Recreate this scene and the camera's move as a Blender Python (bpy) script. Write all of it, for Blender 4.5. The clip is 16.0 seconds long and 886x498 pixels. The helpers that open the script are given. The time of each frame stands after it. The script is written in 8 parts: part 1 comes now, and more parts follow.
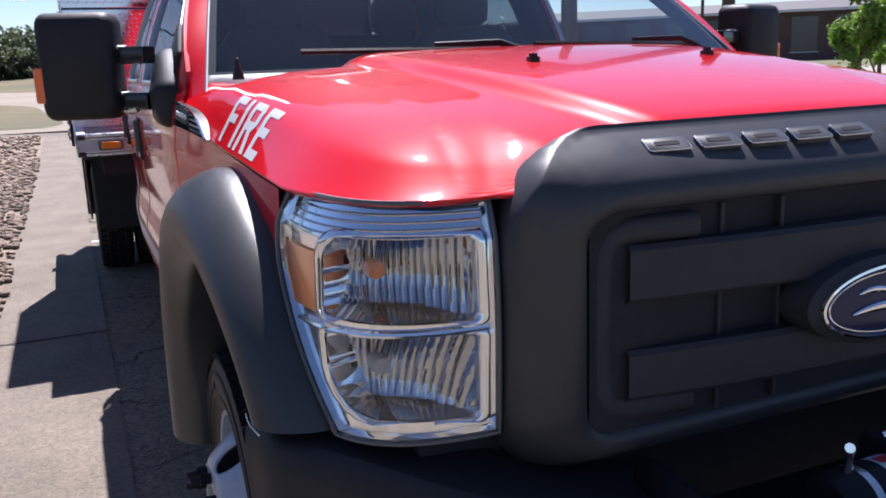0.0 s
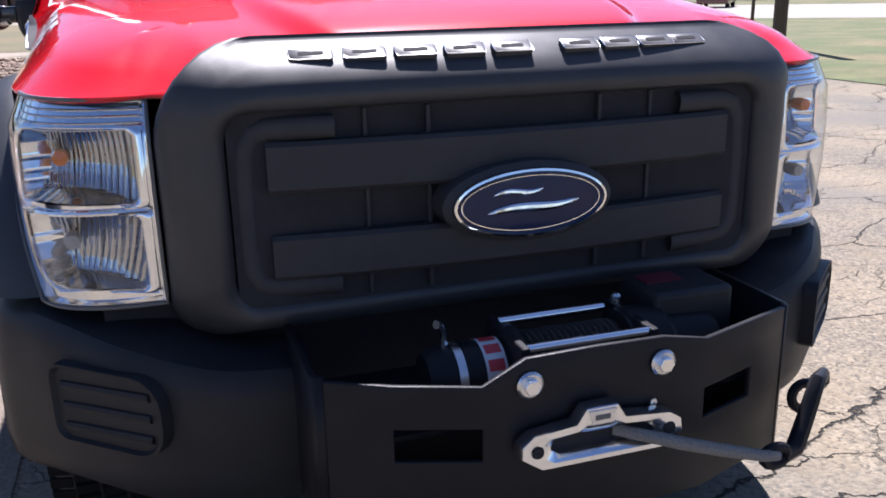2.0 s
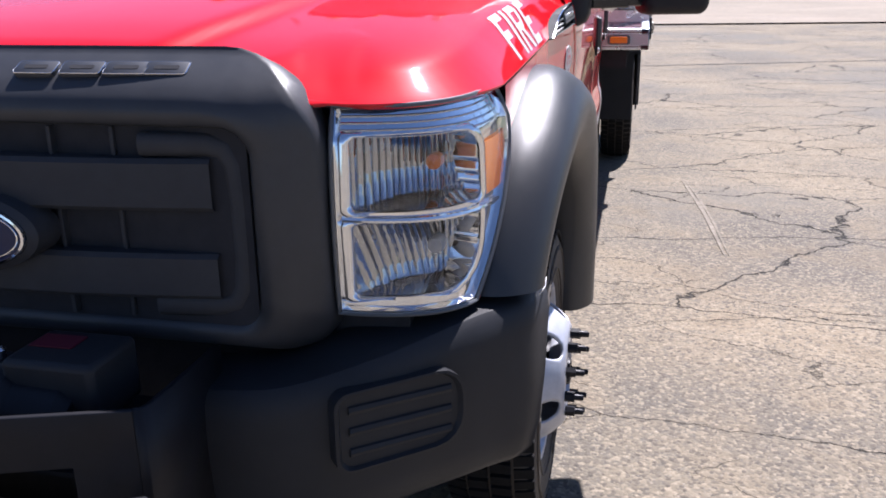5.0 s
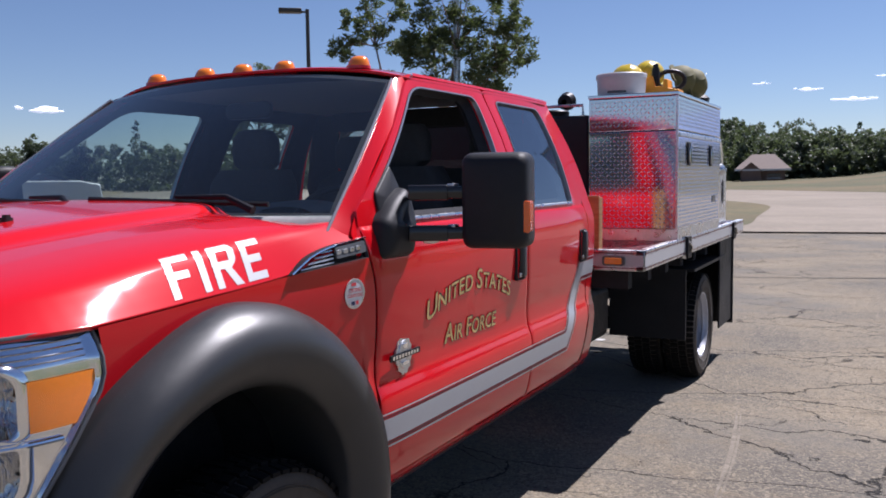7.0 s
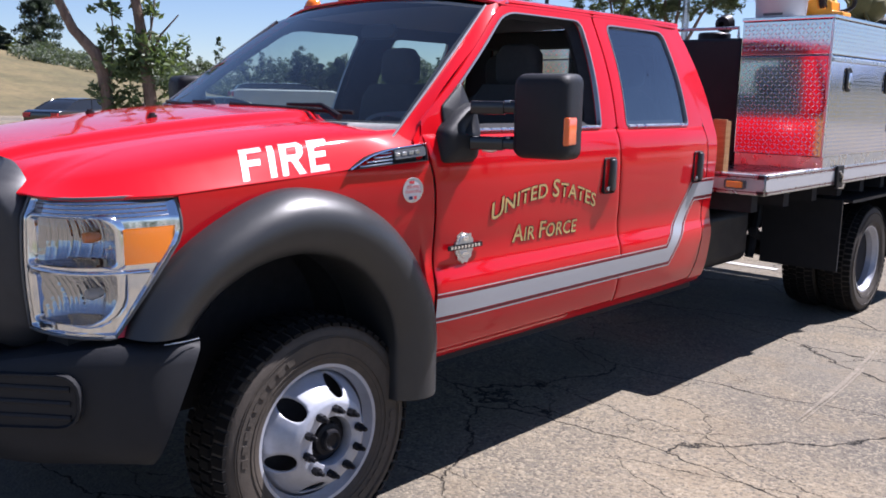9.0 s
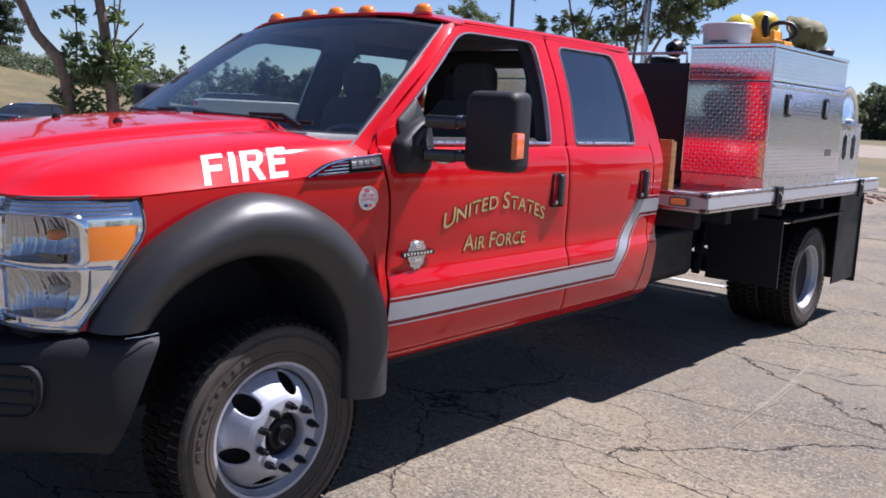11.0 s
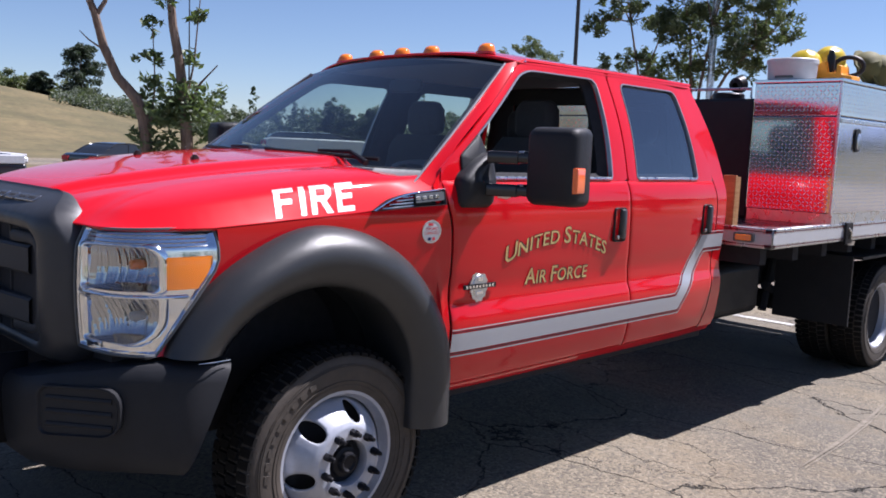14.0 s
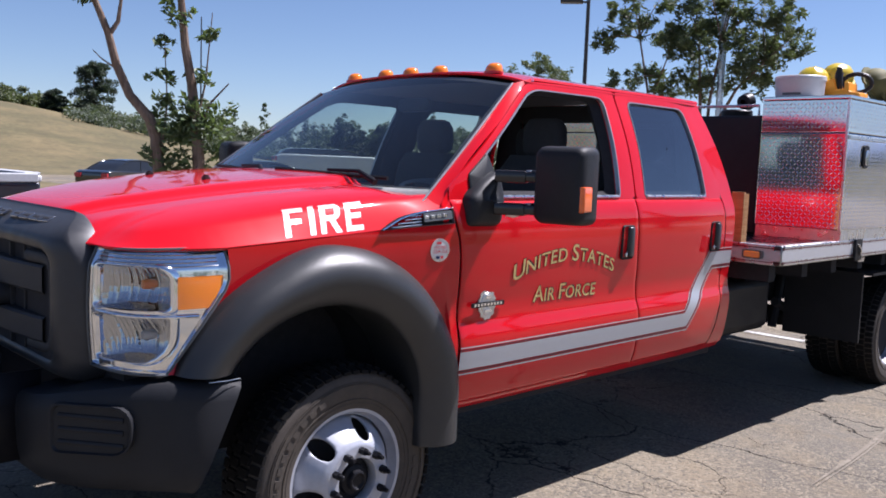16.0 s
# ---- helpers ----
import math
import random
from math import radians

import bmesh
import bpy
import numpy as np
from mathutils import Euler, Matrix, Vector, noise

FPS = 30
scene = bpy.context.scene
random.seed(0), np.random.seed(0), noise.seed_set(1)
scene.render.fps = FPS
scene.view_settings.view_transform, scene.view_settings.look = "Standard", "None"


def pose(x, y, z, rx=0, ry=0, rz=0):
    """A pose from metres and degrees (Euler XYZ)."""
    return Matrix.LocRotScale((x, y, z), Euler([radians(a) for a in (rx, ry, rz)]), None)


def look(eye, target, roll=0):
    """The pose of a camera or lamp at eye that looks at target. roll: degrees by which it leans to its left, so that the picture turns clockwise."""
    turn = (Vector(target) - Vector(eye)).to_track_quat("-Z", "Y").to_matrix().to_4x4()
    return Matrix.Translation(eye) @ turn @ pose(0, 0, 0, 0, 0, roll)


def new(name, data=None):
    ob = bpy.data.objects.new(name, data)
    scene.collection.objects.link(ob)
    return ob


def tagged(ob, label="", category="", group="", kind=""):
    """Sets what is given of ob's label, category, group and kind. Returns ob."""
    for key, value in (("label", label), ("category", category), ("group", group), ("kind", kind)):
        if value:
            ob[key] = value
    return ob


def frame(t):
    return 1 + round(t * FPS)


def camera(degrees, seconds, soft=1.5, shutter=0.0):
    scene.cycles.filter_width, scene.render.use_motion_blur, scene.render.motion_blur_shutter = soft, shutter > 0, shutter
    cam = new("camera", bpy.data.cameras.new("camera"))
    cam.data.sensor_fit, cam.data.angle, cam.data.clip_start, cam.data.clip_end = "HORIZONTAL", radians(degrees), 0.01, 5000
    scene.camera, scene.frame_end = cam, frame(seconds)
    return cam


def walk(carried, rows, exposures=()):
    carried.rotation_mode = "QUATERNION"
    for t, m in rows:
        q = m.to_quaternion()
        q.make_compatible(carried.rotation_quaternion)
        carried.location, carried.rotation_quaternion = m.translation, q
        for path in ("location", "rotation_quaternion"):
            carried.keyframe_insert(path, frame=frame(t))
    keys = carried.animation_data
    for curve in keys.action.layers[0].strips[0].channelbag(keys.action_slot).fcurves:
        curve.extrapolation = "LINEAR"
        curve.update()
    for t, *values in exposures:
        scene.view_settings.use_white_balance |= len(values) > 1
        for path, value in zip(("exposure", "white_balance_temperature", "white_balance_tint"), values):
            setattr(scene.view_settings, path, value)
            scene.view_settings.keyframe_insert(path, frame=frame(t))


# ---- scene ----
cam = camera(54.2, 16.0, soft=1.8)
PATH = [
    (0, (-1.267, -1.998, 1.476), (-0.507, -0.198, 1.048), -2.1),
    (0.5, (-1.258, -2.251, 1.463), (-0.483, -0.48, 0.95), -2.9),
    (1, (-1.046, -2.474, 1.455), (-0.31, -0.681, 0.962), -2.7),
    (1.5, (-0.833, -2.553, 1.46), (-0.157, -0.743, 0.942), -1.0),
    (2, (-0.665, -2.451, 1.436), (-0.068, -0.631, 0.863), -1.2),
    (2.5, (-0.357, -2.495, 1.417), (0.064, -0.616, 0.874), -2.4),
    (3, (-0.051, -2.485, 1.419), (0.227, -0.579, 0.882), -1.4),
    (3.2, (0.066, -2.427, 1.409), (0.321, -0.529, 0.832), -0.9),
    (5.3, (1.423, -2.215, 1.506), (0.912, -0.381, 0.894), -0.7),
    (5.5, (1.567, -2.186, 1.519), (1.009, -0.351, 0.953), -0.4),
    (6, (1.824, -2.051, 1.535), (1.074, -0.234, 1.165), -0.2),
    (6.5, (2.131, -1.906, 1.553), (1.218, -0.142, 1.32), -1.0),
    (7, (2.424, -1.746, 1.567), (1.505, 0.023, 1.403), -0.8),
    (7.5, (2.634, -1.578, 1.576), (1.703, 0.183, 1.397), -2.2),
    (8, (2.861, -1.522, 1.586), (1.696, 0.085, 1.338), -1.3),
    (8.5, (3.03, -1.669, 1.563), (1.647, -0.258, 1.256), 0.4),
    (9, (3.221, -1.762, 1.563), (1.868, -0.332, 1.213), 1.0),
    (9.2, (3.319, -1.742, 1.564), (1.993, -0.29, 1.199), 1.2),
    (11.3, (3.38, -1.874, 1.555), (2.083, -0.382, 1.254), 2.7),
    (11.5, (3.401, -1.884, 1.551), (2.061, -0.426, 1.269), 2.3),
    (12, (3.413, -1.905, 1.557), (2.018, -0.493, 1.307), 1.6),
    (12.5, (3.409, -1.917, 1.56), (2.026, -0.492, 1.321), 2.1),
    (13, (3.41, -1.914, 1.554), (2.03, -0.491, 1.288), 2.7),
    (13.5, (3.416, -1.907, 1.552), (2.031, -0.485, 1.301), 2.8),
    (14, (3.411, -1.904, 1.552), (2.001, -0.505, 1.318), 2.3),
    (14.5, (3.415, -1.923, 1.559), (1.937, -0.594, 1.335), 2.8),
    (15, (3.417, -1.934, 1.562), (1.885, -0.667, 1.343), 3.2),
    (15.5, (3.426, -1.928, 1.564), (1.905, -0.648, 1.343), 3.0),
    (16, (3.434, -1.915, 1.568), (2.003, -0.531, 1.368), 2.1),
]
STOPS = [(0.0, 1.27), (0.5, 1.50), (1.0, 1.66), (1.5, 1.60), (2.0, 1.51), (3.2, 1.44), (5.5, 1.28), (6.2, 0.99), (7.0, 0.72), (7.6, 0.72), (8.0, 0.74), (8.5, 1.05), (9.0, 1.22), (11.3, 1.06), (16.0, 1.04)]
EXPOSURES = [(t, stops, 5950, 21) for t, stops in STOPS]
walk(cam, [(t, look(eye, target, roll)) for t, eye, target, roll in PATH], EXPOSURES)

# ---- world and sun ----
SUN_DIR = Vector((0.215, 0.60, 1.0)).normalized()
world = bpy.data.worlds.new("sky")
scene.world = world
world.use_nodes = True
wn = world.node_tree
sky = wn.nodes.new("ShaderNodeTexSky")
sky.sky_type = "NISHITA"
sky.sun_disc = False
sky.sun_elevation = math.asin(SUN_DIR.z)
sky.sun_rotation = math.atan2(SUN_DIR.x, SUN_DIR.y)
sky.altitude = 1500
sky.air_density, sky.dust_density, sky.ozone_density = 1.0, 0.45, 3.0
wn.links.new(sky.outputs[0], wn.nodes["Background"].inputs[0])
wn.nodes["Background"].inputs[1].default_value = 0.0525
sun_data = bpy.data.lights.new("sun", "SUN")
sun_data.energy, sun_data.angle, sun_data.color = 5.0, radians(0.53), (1.0, 0.96, 0.90)
sun = new("sun", sun_data)
sun.matrix_world = look(SUN_DIR * 60, (0, 0, 0))


# ---- materials ----
def socket(node, name, value):
    node.inputs[name].default_value = value


def material(name, color, rough=0.5, metal=0.0, coat=0.0, coat_rough=0.05, spec=0.5, vary=0.0, scale=8.0, bump=0.0, bump_scale=200.0,
             second=None, mix_lo=0.4, mix_hi=0.6, rough_vary=0.0, per_object=0.0, per_island=0.0, fine=0.0, fine_scale=60.0, stretch=(1, 1, 1)):
    """A principled material: base colour, a second colour in patches, grain, gloss variation and relief."""
    m = bpy.data.materials.new(name)
    m.use_nodes = True
    nt, b = m.node_tree, m.node_tree.nodes["Principled BSDF"]
    L, N = nt.links, nt.nodes
    socket(b, "Roughness", rough), socket(b, "Metallic", metal), socket(b, "Coat Weight", coat)
    socket(b, "Coat Roughness", coat_rough), socket(b, "Specular IOR Level", spec)
    col = N.new("ShaderNodeRGB")
    col.outputs[0].default_value = (*color, 1)
    out = col.outputs[0]
    geo = N.new("ShaderNodeTexCoord")
    mp = N.new("ShaderNodeMapping")
    socket(mp, "Scale", stretch)
    L.new(geo.outputs["Object"], mp.inputs[0])
    coord = mp.outputs[0]
    if second:
        n = N.new("ShaderNodeTexNoise")
        socket(n, "Scale", scale), socket(n, "Detail", 6.0), socket(n, "Roughness", 0.62)
        L.new(coord, n.inputs["Vector"])
        r = N.new("ShaderNodeMapRange")
        socket(r, "From Min", mix_lo), socket(r, "From Max", mix_hi)
        L.new(n.outputs["Fac"], r.inputs["Value"])
        x = N.new("ShaderNodeMix")
        x.data_type = "RGBA"
        L.new(r.outputs[0], x.inputs["Factor"])
        L.new(out, x.inputs["A"])
        x.inputs["B"].default_value = (*second, 1)
        out = x.outputs["Result"]
    for amount, size, source in ((vary, scale * 2.7, "noise"), (fine, fine_scale, "noise"), (per_object, 0, "object"), (per_island, 0, "island")):
        if not amount:
            continue
        if source == "noise":
            n = N.new("ShaderNodeTexNoise")
            socket(n, "Scale", size), socket(n, "Detail", 5.0), socket(n, "Roughness", 0.7)
            L.new(coord, n.inputs["Vector"])
            fac = n.outputs["Fac"]
        elif source == "object":
            fac = N.new("ShaderNodeObjectInfo").outputs["Random"]
        else:
            fac = N.new("ShaderNodeNewGeometry").outputs["Random Per Island"]
        r = N.new("ShaderNodeMapRange")
        lo, hi = (0.25, 0.75) if source == "noise" else (0.0, 1.0)
        socket(r, "From Min", lo), socket(r, "From Max", hi), socket(r, "To Min", 1 - amount), socket(r, "To Max", 1 + amount)
        L.new(fac, r.inputs["Value"])
        h = N.new("ShaderNodeHueSaturation")
        L.new(r.outputs[0], h.inputs["Value"])
        L.new(out, h.inputs["Color"])
        out = h.outputs["Color"]
    L.new(out, b.inputs["Base Color"])
    if rough_vary:
        n = N.new("ShaderNodeTexNoise")
        socket(n, "Scale", scale * 1.7), socket(n, "Detail", 5.0)
        L.new(coord, n.inputs["Vector"])
        r = N.new("ShaderNodeMapRange")
        socket(r, "From Min", 0.3), socket(r, "From Max", 0.7), socket(r, "To Min", max(rough - rough_vary, 0.02)), socket(r, "To Max", rough + rough_vary)
        L.new(n.outputs["Fac"], r.inputs["Value"])
        L.new(r.outputs[0], b.inputs["Roughness"])
    if bump:
        n = N.new("ShaderNodeTexNoise")
        socket(n, "Scale", bump_scale), socket(n, "Detail", 3.0)
        L.new(coord, n.inputs["Vector"])
        k = N.new("ShaderNodeBump")
        socket(k, "Strength", bump), socket(k, "Distance", 0.01)
        L.new(n.outputs["Fac"], k.inputs["Height"])
        L.new(k.outputs[0], b.inputs["Normal"])
    return m


def glass(name, tint, gloss=0.02, base=0.05, dust=0.0):
    """Thin glass: see-through with a tint, a clean reflection that grows at flat angles, and a film of dust."""
    m = bpy.data.materials.new(name)
    m.use_nodes = True
    nt = m.node_tree
    N, L = nt.nodes, nt.links
    N.remove(N["Principled BSDF"])
    t, g, f, x = N.new("ShaderNodeBsdfTransparent"), N.new("ShaderNodeBsdfGlossy"), N.new("ShaderNodeLayerWeight"), N.new("ShaderNodeMixShader")
    t.inputs[0].default_value = (*tint, 1)
    socket(g, "Roughness", gloss)
    socket(f, "Blend", 0.5)
    p, r = N.new("ShaderNodeMath"), N.new("ShaderNodeMapRange")
    p.operation = "POWER"
    p.inputs[1].default_value = 4.0
    socket(r, "To Min", base), socket(r, "To Max", 1.0)
    L.new(f.outputs["Facing"], p.inputs[0]), L.new(p.outputs[0], r.inputs["Value"])
    through_part = t.outputs[0]
    if dust:
        film, back, both, mixed = N.new("ShaderNodeBsdfDiffuse"), N.new("ShaderNodeBsdfTranslucent"), N.new("ShaderNodeMixShader"), N.new("ShaderNodeMixShader")
        n, k = N.new("ShaderNodeTexNoise"), N.new("ShaderNodeMapRange")
        socket(n, "Scale", 3.0), socket(n, "Detail", 6.0)
        socket(k, "From Min", 0.3), socket(k, "From Max", 0.7), socket(k, "To Min", dust * 0.6), socket(k, "To Max", dust * 1.4)
        L.new(n.outputs["Fac"], k.inputs["Value"]), L.new(k.outputs[0], mixed.inputs[0])
        L.new(film.outputs[0], both.inputs[1]), L.new(back.outputs[0], both.inputs[2])
        L.new(t.outputs[0], mixed.inputs[1]), L.new(both.outputs[0], mixed.inputs[2])
        through_part = mixed.outputs[0]
    L.new(r.outputs[0], x.inputs[0]), L.new(through_part, x.inputs[1]), L.new(g.outputs[0], x.inputs[2])
    L.new(x.outputs[0], N["Material Output"].inputs[0])
    return m


M_RED = material("red_paint", (0.5409, 0.004386, 0.008772), 0.40, coat=1.0, coat_rough=0.05, spec=0.03, vary=0.03, scale=1.2, rough_vary=0.05)
M_BLACK_PLASTIC = material("black_moulded_plastic", (0.0208, 0.02145, 0.02405), 0.5, spec=0.2, bump=0.12, bump_scale=420, vary=0.15, scale=3, rough_vary=0.06)
M_FLARE = material("grey_black_flare_plastic", (0.027, 0.028, 0.0295), 0.38, bump=0.10, bump_scale=500, vary=0.12, scale=3, rough_vary=0.05)
M_BLACK_SATIN = material("satin_black_steel", (0.01365, 0.01365, 0.01625), 0.42, spec=0.16, bump=0.08, bump_scale=350, vary=0.2, scale=4, rough_vary=0.08)
M_GLOSS_BLACK = material("glossy_black_plastic", (0.018, 0.018, 0.020), 0.14, spec=0.5, vary=0.15, scale=6, rough_vary=0.05)
M_BLACK_VOID = material("black_recess", (0.03042, 0.03042, 0.0338), 0.8, spec=0.1, vary=0.2)
M_SURROUND = material("satin_grille_surround", (0.03276, 0.03367, 0.03731), 0.44, spec=0.42, bump=0.03, bump_scale=420, vary=0.12, rough_vary=0.05)
M_GRILLE_BAR = material("dark_grey_grille_bar", (0.03406, 0.03488, 0.03894), 0.6, spec=0.25, bump=0.08, bump_scale=420, vary=0.15)
M_CHROME = material("chrome", (0.86, 0.87, 0.89), 0.07, metal=1.0, rough_vary=0.03, scale=20)
M_REFLECTOR = material("faceted_reflector", (0.44, 0.45, 0.47), 0.06, metal=1.0)
M_LAMP_SHELF = material("grey_lamp_shelf", (0.36, 0.35, 0.34), 0.40, metal=0.1, vary=0.15, scale=40, bump=0.3, bump_scale=700)
M_ALU = material("brushed_aluminium", (0.62, 0.63, 0.65), 0.32, metal=1.0, vary=0.12, scale=14, rough_vary=0.12)
M_POLISHED = material("polished_aluminium", (0.80, 0.81, 0.83), 0.16, metal=1.0, vary=0.06, scale=9, rough_vary=0.06)
M_STEEL_WHITE = material("silver_painted_steel", (0.39, 0.4056, 0.4524), 0.42, metal=0.2, coat=0.2, vary=0.1, scale=14, rough_vary=0.1)
M_TYRE = material("tyre_rubber", (0.056, 0.045, 0.035), 0.75, vary=0.25, scale=9, bump=0.15, bump_scale=140, second=(0.055, 0.048, 0.04), mix_lo=0.5, mix_hi=0.8)
# blacker copy of the tyre rubber: wheel arch shade is put into its colour
M_TREAD_SHADED = material("shaded_tread_rubber", (0.009, 0.0085, 0.0085), 0.85, spec=0.15, vary=0.25, scale=9, bump=0.15, bump_scale=140)
M_AMBER = material("amber_lens", (0.85, 0.22, 0.01), 0.16, coat=1.0, vary=0.12, scale=60)
M_INNER_AMBER = material("amber_bulb_glass", (0.55, 0.13, 0.02), 0.1, coat=0.6, vary=0.1)
M_SIGNAL = material("orange_signal_lens", (0.85, 0.13, 0.012), 0.16, coat=1.0, vary=0.1, scale=60)
M_WHITE_TAPE = material("white_reflective_tape", (0.4526, 0.4526, 0.4589), 0.38, vary=0.05, scale=18)
M_SILVER_TAPE = material("silver_reflective_stripe", (0.4386, 0.4532, 0.4825), 0.34, metal=0.25, vary=0.07, scale=60)
M_MAROON = material("dark_pinstripe", (0.10, 0.008, 0.02), 0.4, vary=0.05)
M_GOLD = material("gold_leaf_letter", (0.5994, 0.4386, 0.1754), 0.40, metal=0.1, vary=0.1, scale=30)
M_DARK_EDGE = material("black_letter_edge", (0.02, 0.012, 0.008), 0.5, vary=0.05)
M_SEAT = material("dark_grey_seat_cloth", (0.035, 0.036, 0.040), 0.85, vary=0.2, scale=25, bump=0.2, bump_scale=600)
M_DASH = material("grey_dashboard", (0.12, 0.12, 0.122), 0.6, vary=0.15, bump=0.1, bump_scale=400)
M_LINER = material("grey_headliner", (0.20, 0.20, 0.20), 0.9, vary=0.08)
M_COWL = material("weathered_cowl_plastic", (0.33, 0.326, 0.316), 0.36, vary=0.2, scale=18, bump=0.1, bump_scale=300)
M_GREY_RUBBER = material("window_trim", (0.09, 0.095, 0.10), 0.35, vary=0.1)
M_WINDSHIELD = glass("windshield_glass", (0.76, 0.84, 0.82), base=0.065, dust=0.008)
M_SIDE_GLASS = glass("side_glass", (0.74, 0.82, 0.81), base=0.05)
M_TINT_GLASS = glass("tinted_rear_glass", (0.24, 0.28, 0.31), base=0.25)
M_LENS = glass("clear_lens", (0.95, 0.96, 0.97), base=0.045)
M_BLUE = material("dark_blue_enamel", (0.010, 0.018, 0.060), 0.22, coat=0.25, spec=0.2, vary=0.1, scale=20)
M_WOOD = material("varnished_plywood", (0.329, 0.1462, 0.05117), 0.5, vary=0.25, scale=6, stretch=(1, 1, 12), second=(0.4094, 0.2193, 0.08772))
M_YELLOW = material("yellow_helmet_shell", (0.5848, 0.424, 0.01462), 0.3, coat=0.4, vary=0.08)
M_OLIVE = material("dull_yellow_helmet", (0.115, 0.105, 0.035), 0.75, vary=0.2)
M_ORANGE = material("orange_saw_housing", (0.85, 0.33, 0.015), 0.4, vary=0.1)
M_WHITE_PLASTIC = material("white_plastic", (0.5409, 0.5409, 0.5556), 0.45, vary=0.06)
M_RED_LABEL = material("red_label_print", (0.45, 0.03, 0.04), 0.4, vary=0.05)
M_GREY_ROPE = material("grey_synthetic_rope", (0.17, 0.165, 0.155), 0.85, vary=0.35, scale=90, bump=0.5, bump_scale=160)
M_PURPLE_DECK = material("worn_bed_deck", (0.085, 0.035, 0.042), 0.28, vary=0.3, scale=8, rough_vary=0.12)


# ---- building tools ----
def curve(table, x):
    """A smooth curve through (place, value) pairs."""
    px, pv = [p[0] for p in table], [p[1] for p in table]
    if x <= px[0]:
        return pv[0]
    if x >= px[-1]:
        return pv[-1]
    k = max(i for i in range(len(px)) if px[i] <= x)
    slope = []
    for i in (k, k + 1):
        if 0 < i < len(px) - 1:
            a, b = (pv[i] - pv[i - 1]) / (px[i] - px[i - 1]), (pv[i + 1] - pv[i]) / (px[i + 1] - px[i])
            slope.append(0.0 if a * b <= 0 else 2 * a * b / (a + b))
        else:
            j = 0 if i == 0 else len(px) - 2
            slope.append((pv[j + 1] - pv[j]) / (px[j + 1] - px[j]))
    h = px[k + 1] - px[k]
    t = (x - px[k]) / h
    return ((2 * t**3 - 3 * t * t + 1) * pv[k] + (t**3 - 2 * t * t + t) * h * slope[0]
            + (3 * t * t - 2 * t**3) * pv[k + 1] + (t**3 - t * t) * h * slope[1])


def mixp(a, b, t):
    return tuple(p + (q - p) * t for p, q in zip(a, b))


def spread(a, b, n):
    return [a + (b - a) * i / (n - 1) for i in range(n)]


def part(name, bm, mat, parent=None, label="", smooth=True, thick=0.0, bevel=0.0, angle=35, sides=2, heart=(0, 1.2, 0.9)):
    """Links a bmesh as one mesh object under a thing or a part; its faces look away from heart."""
    h = Vector(heart)
    if sum(f.calc_area() * f.normal.dot(f.calc_center_median() - h) for f in (bm.normal_update() or bm.faces)) < 0:
        bmesh.ops.reverse_faces(bm, faces=bm.faces)
    me = bpy.data.meshes.new(name)
    bm.to_mesh(me)
    bm.free()
    me.materials.append(mat)
    if smooth:
        me.shade_smooth()
        me.set_sharp_from_angle(angle=radians(angle))
    ob = new(name, me)
    if parent:
        ob.parent = parent
    if label:
        tagged(ob, label)
    if thick:
        s = ob.modifiers.new("thickness", "SOLIDIFY")
        s.thickness, s.offset = thick, -1
        if mat == M_RED:
            me.materials.append(M_SEAT)
            s.material_offset = 1
    if bevel:
        b = ob.modifiers.new("edge", "BEVEL")
        b.width, b.segments, b.limit_method, b.angle_limit = bevel, sides, "ANGLE", radians(40)
    return ob


def thing(name, label, category, at=(0, 0, 0), group="", kind=""):
    ob = new(name)
    ob.location = at
    ob.empty_display_size = 0.1
    return tagged(ob, label, category, group, kind)


def grid(P, cu=False, cv=False, flip=False, cap=False):
    """A sheet from rows of points; cu, cv: closed along the rows or across."""
    bm = bmesh.new()
    V = [[bm.verts.new(p) for p in row] for row in P]
    nu, nv = len(V), len(V[0])
    for i in range(nu if cu else nu - 1):
        for j in range(nv if cv else nv - 1):
            f = [V[i][j], V[(i + 1) % nu][j], V[(i + 1) % nu][(j + 1) % nv], V[i][(j + 1) % nv]]
            bm.faces.new(f[::-1] if flip else f)
    if cap:
        for row, back in ((V[0], not flip), (V[-1], flip)):
            bm.faces.new(row[::-1] if back else row)
        bmesh.ops.recalc_face_normals(bm, faces=bm.faces)
    return bm


def sided(P, s):
    return [[(s * x, y, z) for x, y, z in row] for row in P]


def box(x0, x1, y0, y1, z0, z1):
    bm = bmesh.new()
    bmesh.ops.create_cube(bm, size=1, matrix=Matrix.LocRotScale(((x0 + x1) / 2, (y0 + y1) / 2, (z0 + z1) / 2), None, (abs(x1 - x0), abs(y1 - y0), abs(z1 - z0))))
    return bm


def add(bm, other):
    """Joins another bmesh into bm."""
    me = bpy.data.meshes.new("join")
    other.to_mesh(me)
    other.free()
    bm.from_mesh(me)
    bpy.data.meshes.remove(me)
    return bm


def moved(bm, m):
    bmesh.ops.transform(bm, matrix=m, verts=bm.verts)
    return bm


